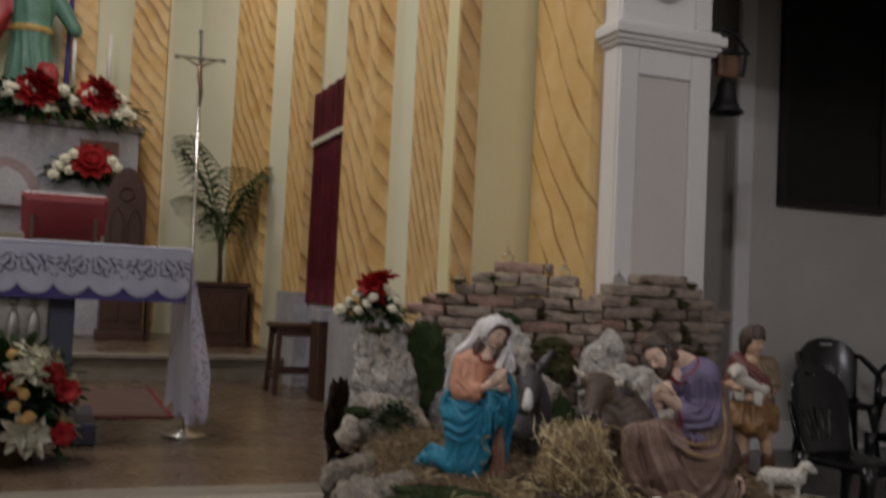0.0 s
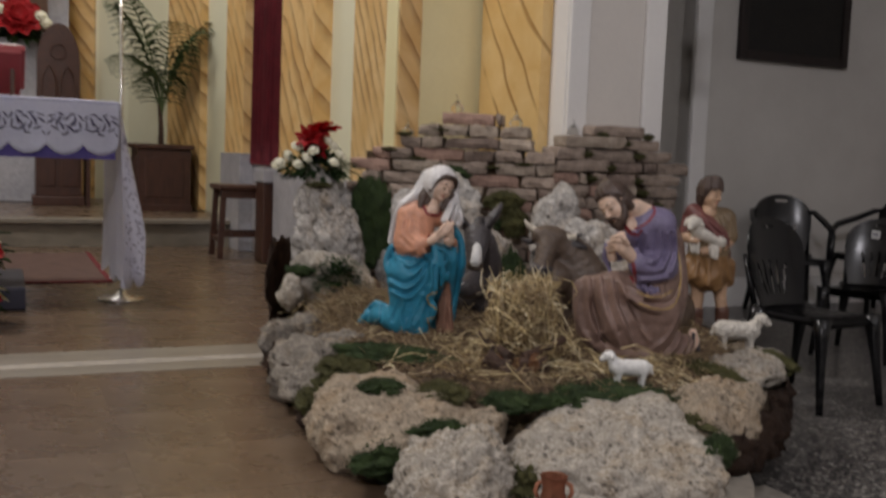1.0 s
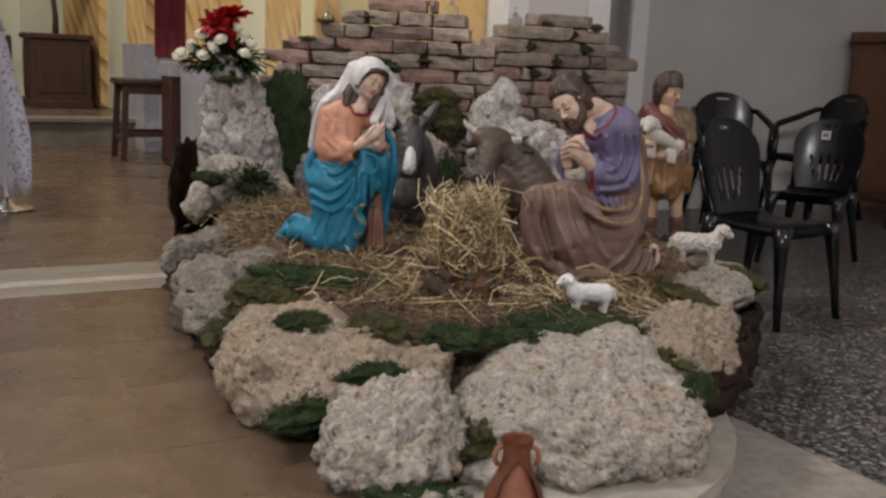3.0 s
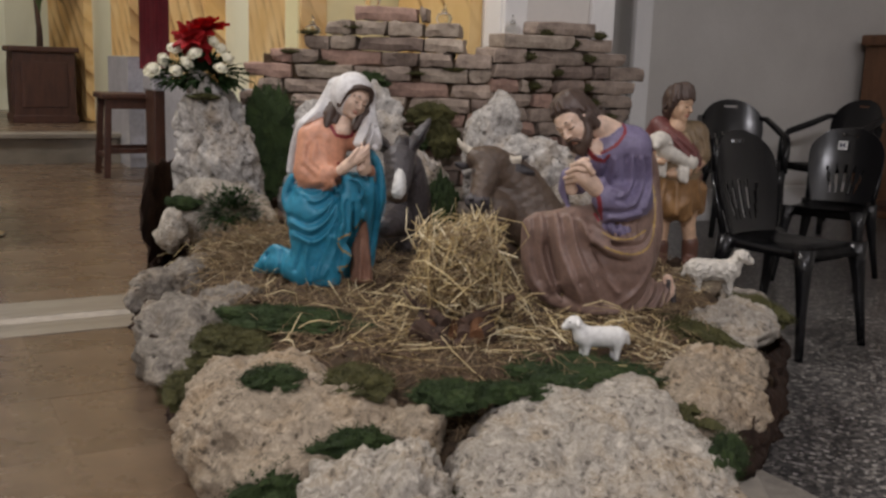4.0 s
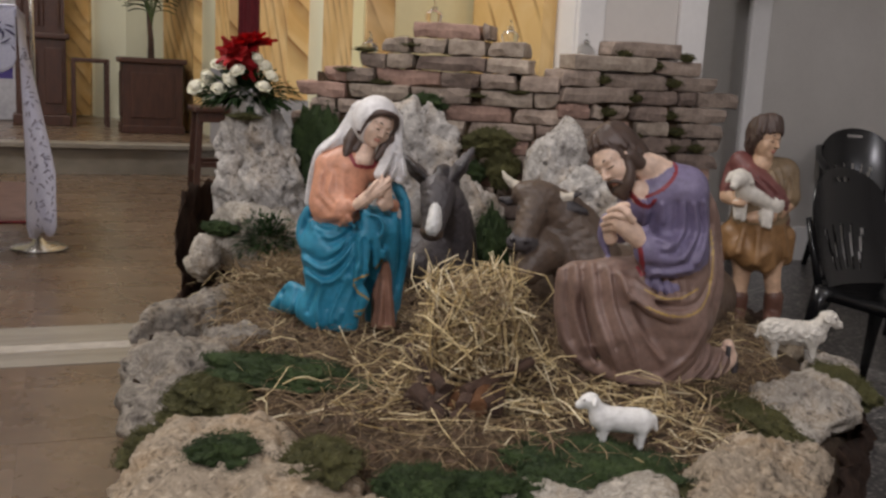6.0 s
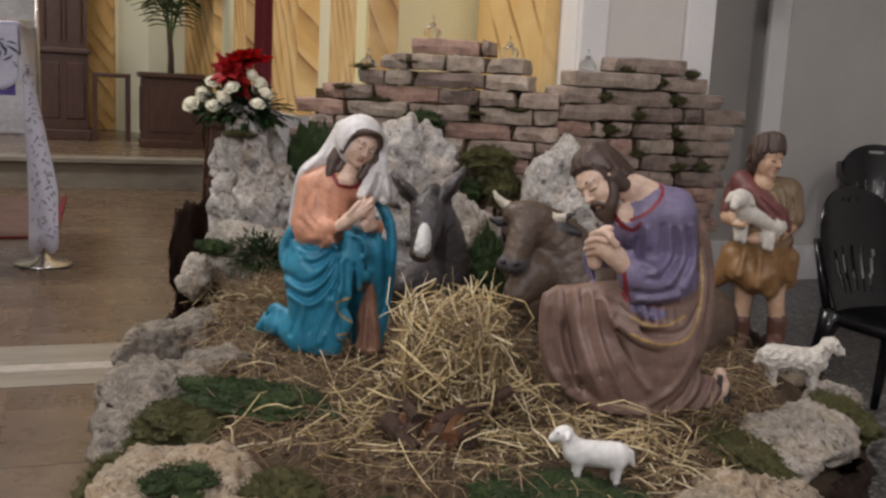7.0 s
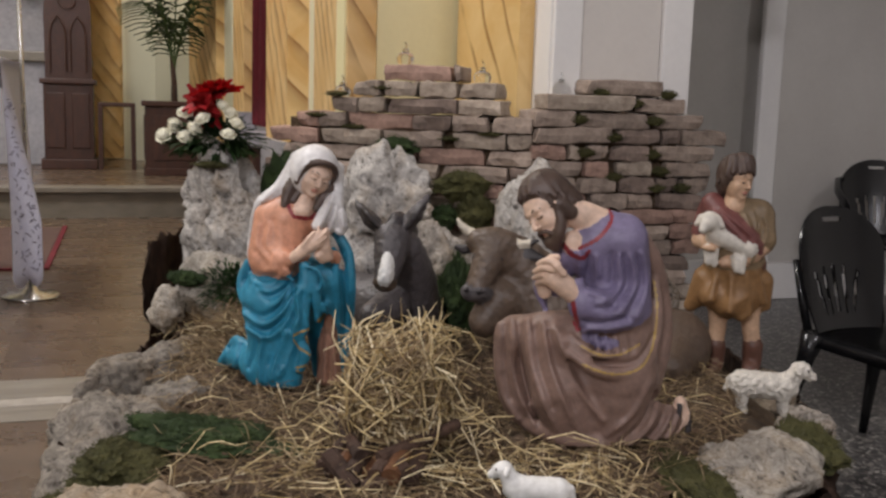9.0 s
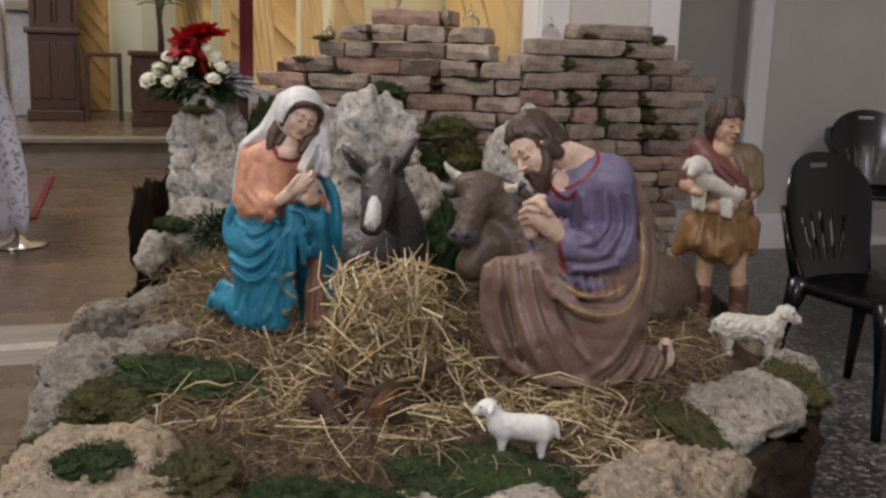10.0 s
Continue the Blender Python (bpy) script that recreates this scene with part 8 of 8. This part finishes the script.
# gothic wooden ambo
am = thing("ambo", CH @ pose(1.12, 10.4, AZ), "dark carved wooden ambo with a pointed gothic arch panel", "ambo")
part("base", boxed(-0.25, 0.25, -0.22, 0.22, 0.0, 0.10, 0.012), M["dark_wood"], am)
part("body", boxed(-0.22, 0.22, -0.19, 0.19, 0.10, 0.80, 0.01), M["dark_wood"], am)
part("ledge", boxed(-0.25, 0.25, -0.22, 0.22, 0.80, 0.85, 0.012), M["dark_wood"], am)
outline = [(-0.21, 0.85), (0.21, 0.85), (0.21, 1.45)] + [(0.21 - 0.42 * (1 - math.cos(t)) * 0.5 * 1.0, 1.45 + 0.42 * math.sin(t)) for t in [math.pi / 2 * j / 8 for j in range(1, 9)]] + [(-0.21 + 0.42 * (1 - math.cos(t)) * 0.5, 1.45 + 0.42 * math.sin(t)) for t in [math.pi / 2 * j / 8 for j in range(7, -1, -1)]]
bm = prism(outline, -0.03, 0.03)
part("arch_panel", bm, M["dark_wood"], am, m=pose(0, 0, 0, 90, 0, 0))
for x in (-0.09, 0.09):
    pts = [(x - 0.07, -0.04, 0.92), (x - 0.07, -0.04, 1.28), (x - 0.045, -0.04, 1.37), (x, -0.04, 1.43), (x + 0.045, -0.04, 1.37), (x + 0.07, -0.04, 1.28), (x + 0.07, -0.04, 0.92)]
    part("tracery", tube(bmesh.new(), pts, 0.012, 6), M["dark_wood"], am)
part("tracery", tube(bmesh.new(), [(0.075 * math.cos(t), -0.04, 1.58 + 0.075 * math.sin(t)) for t in [2 * math.pi * j / 20 for j in range(21)]], 0.011, 6), M["dark_wood"], am)
for x in (-0.11, 0.11):
    part("panel", boxed(x - 0.08, x + 0.08, -0.205, -0.188, 0.2, 0.72, 0.01), M["dark_wood"], am)

# high altar
ha = thing("high_altar", CH, "grey marble high altar with gradines and an arched tabernacle", "altar")
part("table", boxed(-2.4, 1.24, 10.75, 11.9, AZ + 0.002, 1.42, 0.02), M["grey_marble"], ha)
part("mensa", boxed(-2.5, 1.30, 10.68, 11.9, 1.42, 1.52, 0.015), M["white_marble"], ha)
part("gradine", boxed(-2.3, 1.24, 11.05, 11.9, 1.522, 2.16, 0.015), M["grey_marble"], ha)
part("gradine", boxed(-2.2, 1.27, 11.25, 11.9, 2.162, 2.78, 0.015), M["grey_marble"], ha)
part("red_panel", boxed(0.62, 1.05, 11.235, 11.249, 2.28, 2.66, 0.004), M["brown_wood"], ha, "reddish marble inlay")
part("shelf", boxed(-2.35, 1.33, 11.18, 11.9, 2.782, 2.86, 0.012), M["white_marble"], ha)
arch = [(0.36, 0.0)] + [(0.36 * math.copysign(abs(math.cos(t)) ** 1.3, math.cos(t)), 0.12 + 0.42 * math.sin(t) ** 0.9) for t in [math.pi * j / 20 + (0.001 if j == 0 else -0.001 if j == 20 else 0) for j in range(21)]] + [(-0.36, 0.0)]
part("tabernacle", prism(arch, 0.0, 0.2), M["rose_marble"], ha, "dull rose pointed tabernacle", m=pose(-0.12, 11.05, 1.80, 90, 0, 0))
arch = [(x * 0.7, z * 0.75) for x, z in arch]
part("tabernacle_door", prism(arch, 0.0, 0.03), M["grey_marble"], ha, "grey pointed door", m=pose(-0.12, 10.84, 1.82, 90, 0, 0))
fl1 = thing("altar_flowers", CH @ pose(0.0, 11.3, 2.86), "row of red poinsettias and white roses along the high altar", "flowers")
part("foliage", leaves_bm(420, (1.15, 0.16, 0.22), 0.2, 31, 0.3), M["leaf"], fl1, "dark green leaves", m=pose(0.2, -0.1, 0.10))
for x in (-0.55, 0.12, 0.78):
    part("poinsettia", BIG_BLOOM, None, fl1, "large red poinsettia", m=pose(x, -0.28, 0.26, 62, 0, 20 * x))
    part("poinsettia", BIG_BLOOM, None, fl1, "large red poinsettia", m=pose(x + 0.06, -0.26, 0.34, 40, 12, 50))
rr = random.Random(4)
for k in range(34):
    part("rose", SMALL_ROSE, None, fl1, m=pose(-0.7 + 0.057 * k + rr.uniform(-0.03, 0.03), -0.24 + rr.uniform(-0.08, 0.05), 0.05 + rr.uniform(0, 0.26), 60, rr.uniform(-25, 25), 0))
fl2 = thing("altar_flowers", CH @ pose(0.72, 10.98, 2.16), "red poinsettia and white roses on the lower gradine", "flowers")
part("foliage", leaves_bm(200, (0.42, 0.12, 0.16), 0.16, 33, 0.3), M["leaf"], fl2, "dark green leaves", m=pose(0, 0.05, 0.08))
part("poinsettia", BIG_BLOOM, None, fl2, "large red poinsettia", m=pose(0.03, -0.10, 0.2, 60, 0, 0))
for x, z in ((-0.32, 0.12), (-0.25, 0.2), (-0.36, 0.02), (-0.2, 0.08), (0.3, 0.15), (0.36, 0.06), (0.25, 0.22), (-0.16, 0.26), (0.42, 0.0)):
    part("rose", SMALL_ROSE, None, fl2, m=pose(x, -0.12, z, 60, 0, 0))
for x in (0.50, 0.90):
    cd = thing("candlestick", CH @ pose(x, 11.62, 2.86), "tall white candle on a turned bronze candlestick", "candlestick", "candlesticks of the high altar")
    part("stick", lathe(bmesh.new(), [(0.0, 0.0), (0.07, 0.0), (0.06, 0.03), (0.02, 0.08), (0.028, 0.16), (0.014, 0.24), (0.016, 0.38), (0.04, 0.42), (0.0, 0.42)], 20, closed=False), M["bronze"], cd, smooth=True)
    part("candle", rod(bmesh.new(), (0, 0, 0.42), (0, 0, 1.15), 0.024, 0.022, 14), M["wax"], cd, smooth=True)


def robed():
    f = Clay()
    gr, rd, sk = paint("painted_green", (0.10, 0.22, 0.17)), paint("painted_red", (0.33, 0.03, 0.035)), P["skin"]
    f.cap((0, 0, 0.0), (0, 0, 0.62), 0.20, 0.13, gr, 0.03, (0.016, 6, 1, 0))
    f.cap((0, 0, 0.62), (0, 0, 0.95), 0.13, 0.15, gr, 0.03, (0.008, 6, 1, 0))
    f.ring((0, 0, 0.66), 0.14, 0.018, P["gilt"])
    f.cap((-0.16, 0.02, 0.95), (-0.30, -0.02, 0.62), 0.09, 0.10, rd, 0.03, (0.01, 4, 1, 0))
    f.cap((0.10, -0.14, 0.0), (0.13, -0.12, 0.34), 0.09, 0.08, rd, 0.02, (0.01, 4, 1, 0))
    f.cap((0.14, 0.0, 0.95), (0.30, -0.02, 0.7), 0.07, 0.05, gr, 0.03)
    f.cap((0, 0, 1.0), (0, -0.02, 1.12), 0.05, 0.05, sk, 0.02)
    f.ell((0, -0.02, 1.22), (0.085, 0.095, 0.11), sk)
    f.ell((0, 0.01, 1.25), (0.10, 0.10, 0.10), P["hair"], k=0.01)
    return f.mesh("robed_statue", 0.014, flat=0.0)


single("robed_statue", robed(), None, CH @ pose(0.02, 11.62, 2.862) @ Matrix.Scale(1.6, 4), "painted statue in green robe and red drapery on the altar", "statue")
single("purple_pole", rod(bmesh.new(), (0, 0, 0), (0.02, 0, 1.6), 0.035, 0.03, 12), M["purple"], CH @ pose(0.42, 11.80, 2.862), "dark purple pole standing behind the altar flowers", "pole", smooth=True)


# ---- nave side: chairs, painting, bell, wooden bench ----
def plastic_chair():
    ob = thing("plastic_chair", I4, "glossy black plastic chair with fan-slotted rounded back", "chair", "black plastic chairs by the wall")
    bm = bmesh.new()
    nu, nv = 44, 56
    grid = []
    for j in range(nv + 1):
        v = j / nv
        w = 0.150 + 0.056 * math.sin(math.pi / 2 * v / 0.62) if v < 0.62 else 0.206 * math.sqrt(max(0.0, 1 - ((v - 0.62) / 0.382) ** 2.2))
        z = 0.42 + 0.44 * v
        row = []
        for i in range(nu + 1):
            u = 2 * i / nu - 1
            x = u * w
            y = 0.20 + 0.11 * v + 0.02 * math.sin(math.pi * v) - 0.05 * (x / 0.2) ** 2
            row.append(bm.verts.new((x, y, z)))
        grid.append(row)
    for j in range(nv):
        for i in range(nu):
            u, v = (2 * (i + 0.5) / nu - 1), (j + 0.5) / nv
            x = grid[j][i].co.x * 0.5 + grid[j][i + 1].co.x * 0.5
            slot = False
            if 0.14 < v < 0.56:
                for k in range(-2, 3):
                    c = k * (0.032 + 0.055 * (v - 0.14))
                    half = 0.009 * math.sin(math.pi * min(1, (v - 0.13) / 0.43)) ** 0.5
                    slot |= abs(x - c) < half and v < 0.56 - 0.035 * abs(k)
            slot |= abs(x) < 0.045 and abs(v - 0.90) < 0.018
            if not slot:
                bm.faces.new((grid[j][i], grid[j][i + 1], grid[j + 1][i + 1], grid[j + 1][i]))
    bmesh.ops.remove_doubles(bm, verts=bm.verts[:], dist=0.0004)
    bmesh.ops.delete(bm, geom=[v for v in bm.verts if not v.link_faces], context="VERTS")
    bmesh.ops.solidify(bm, geom=bm.faces[:], thickness=0.007)
    part("backrest", bm, M["black_plastic"], ob, smooth=False)
    bm = bmesh.new()
    rows = []
    for j in range(17):
        v = j / 16
        row = []
        for i in range(17):
            u = 2 * i / 16 - 1
            w = 0.215 - 0.03 * v
            drop = -0.05 * max(0.0, (0.12 - v) / 0.12) ** 2
            row.append(bm.verts.new((u * w, -0.22 + 0.44 * v, 0.435 - 0.018 * (1 - u * u) * math.sin(math.pi * v) + drop - 0.045 * max(0.0, abs(u) - 0.85) / 0.15)))
        rows.append(row)
    for a, b in zip(rows, rows[1:]):
        for i in range(16):
            bm.faces.new((a[i], a[i + 1], b[i + 1], b[i]))
    bmesh.ops.solidify(bm, geom=bm.faces[:], thickness=0.008)
    part("seat", bm, M["black_plastic"], ob, smooth=True)
    for sx in (-1, 1):
        for sy in (-1, 1):
            top = (sx * (0.185 if sy < 0 else 0.165), sy * 0.185, 0.43)
            foot = (sx * 0.225, sy * (0.235 if sy < 0 else 0.27), 0.0)
            bm = tube(bmesh.new(), [foot, tuple(Vector(foot).lerp(Vector(top), 0.5) + Vector((0, 0, 0.0))), tuple(Vector(foot).lerp(Vector(top), 0.8)), top], [0.016, 0.022, 0.032, 0.046], 10)
            part("leg", bm, M["black_plastic"], ob, smooth=True)
    for sx in (-1, 1):
        part("rail", tube(bmesh.new(), [(sx * 0.18, 0.20, 0.44), (sx * 0.19, 0.23, 0.55), (sx * 0.197, 0.265, 0.68)], [0.016, 0.014, 0.010], 8), M["black_plastic"], ob, smooth=True)
    return ob


chair = plastic_chair()
chair.matrix_basis = pose(1.72, 4.46, 0.001, 0, 0, 42) @ Matrix.Scale(0.94, 4)
armed = copy_thing(chair, CH @ pose(5.72, 4.76, 0.001, 0, 0, -28) @ Matrix.Scale(1.07, 4))
turned = copy_thing(chair, pose(2.74, 7.55, 0.001, 0, 0, -60) @ Matrix.Scale(1.1, 4))
for ob in (armed, turned):
    tagged(ob, "glossy black plastic armchair with fan-slotted rounded back")
    for sx in (-1, 1):
        part("armrest", tube(bmesh.new(), [(sx * 0.19, 0.27, 0.74), (sx * 0.225, 0.22, 0.735), (sx * 0.25, 0.08, 0.68), (sx * 0.25, -0.10, 0.63), (sx * 0.235, -0.17, 0.58), (sx * 0.215, -0.19, 0.42)], [0.016, 0.020, 0.023, 0.023, 0.020, 0.026], 10), M["black_plastic"], ob, smooth=True)
tagged_chair = copy_thing(chair, pose(2.24, 5.70, 0.001, 0, 0, -30) @ Matrix.Scale(0.96, 4))
tagged(tagged_chair, "glossy black plastic chair with a small white label on its back")
lab = part("label", boxed(-0.026, 0.026, -0.0025, 0.0025, -0.026, 0.026), M["paper"], tagged_chair, "white paper label", m=pose(-0.03, 0.268, 0.755, -14, 0, 0))
for x in (-0.010, 0.008):
    part("print_bar", boxed(x - 0.006, x + 0.006, -0.0045, -0.003, -0.012, 0.012), M["slate"], lab, "dark printed bar")

# painting
pa = thing("painting", CH @ pose(6.12, 5.298, 1.86), "large dark oil painting in a dark wooden frame on the wall", "painting")
part("canvas", boxed(-0.47, 0.47, -0.03, -0.02, 0.06, 2.4), M["canvas"], pa)
for x0, x1, z0, z1 in ((-0.54, -0.47, 0, 2.5), (0.47, 0.54, 0, 2.5), (-0.469, 0.469, 0.0, 0.07), (-0.469, 0.469, 2.43, 2.5)):
    part("frame_bar", boxed(x0, x1, -0.05, -0.001, z0, z1, 0.008), M["black_wood"], pa)

# wall bell on an iron bracket
be = thing("wall_bell", CH @ pose(3.602, 3.62, 2.42), "black iron wall bell hanging from a scrolled bracket", "bell")
part("bracket", tube(bmesh.new(), [(0, 0, 0.10), (0.10, 0, 0.16), (0.24, 0, 0.15), (0.32, 0, 0.06), (0.30, 0, -0.08), (0.18, 0, -0.06)], 0.011, 8), M["iron"], be, smooth=True)
part("wall_plate", boxed(0.0, 0.012, -0.03, 0.03, -0.35, 0.2, 0.004), M["iron"], be)
part("arm", tube(bmesh.new(), [(0, 0, -0.12), (0.08, 0, -0.03), (0.16, 0, 0.03), (0.34, 0, 0.05)], 0.009, 8), M["iron"], be, smooth=True)
part("bell", lathe(bmesh.new(), [(0.0, -0.05), (0.03, -0.055), (0.045, -0.09), (0.055, -0.16), (0.07, -0.21), (0.10, -0.245), (0.095, -0.25), (0.0, -0.20)], 24, c=(0.19, 0, -0.05), closed=False), M["iron"], be, smooth=True)
part("yoke", boxed(0.12, 0.26, -0.02, 0.02, -0.105, 0.02, 0.02), M["brown_wood"], be, "reddish wooden yoke")

# wooden cabinet and prie-dieu against the wall
wc = thing("wooden_cabinet", CH @ pose(7.93, 4.9, 0.0), "tall brown panelled wooden confessional front by the wall", "cabinet")
part("body", boxed(-0.55, 0.55, -0.28, 0.3, 0.0, 1.28, 0.012), M["brown_wood"], wc)
part("cornice", boxed(-0.61, 0.61, -0.35, 0.3, 1.28, 1.36, 0.018), M["brown_wood"], wc)
part("plinth", boxed(-0.58, 0.58, -0.31, 0.3, 0.0, 0.14, 0.012), M["brown_wood"], wc)
for x in (-0.28, 0.28):
    part("panel", boxed(x - 0.2, x + 0.2, -0.298, -0.279, 0.25, 1.18, 0.012), M["brown_wood"], wc)
pd = thing("prie_dieu", CH @ pose(6.85, 4.15, 0.0), "dark wooden kneeler with arched rail near the wall", "kneeler")
part("rail", tube(bmesh.new(), [(-0.22, 0, 0.0), (-0.21, 0, 0.4), (-0.15, 0, 0.5), (0.15, 0, 0.5), (0.21, 0, 0.4), (0.22, 0, 0.0)], 0.022, 8), M["dark_wood"], pd, smooth=True)
part("board", boxed(-0.22, 0.22, -0.02, 0.4, 0.16, 0.2, 0.008), M["dark_wood"], pd)
part("panel", boxed(-0.18, 0.18, -0.01, 0.01, 0.2, 0.46, 0.004), M["dark_wood"], pd)

# ---- presbytery floor slabs ----
SLAB = [mesh_of("floor_slab", boxed(0.0004, 0.5996, 0.0004, 0.3996, -0.010, 0.0), M["brown_marble"]) for _ in range(1)]
for j in range(17):
    for i in range(-4, 4):
        x, y = i * 0.6 + (0.3 if j % 2 else 0.0), 1.42 + 0.4 * j
        if x + 0.6 > 2.45 or (y < 2.0 and x > 1.3):
            continue
        part("floor_slab", SLAB[0], None, presb, m=pose(x, y, PZ - 0.0008 * ((i * 7 + j * 3) % 3)))
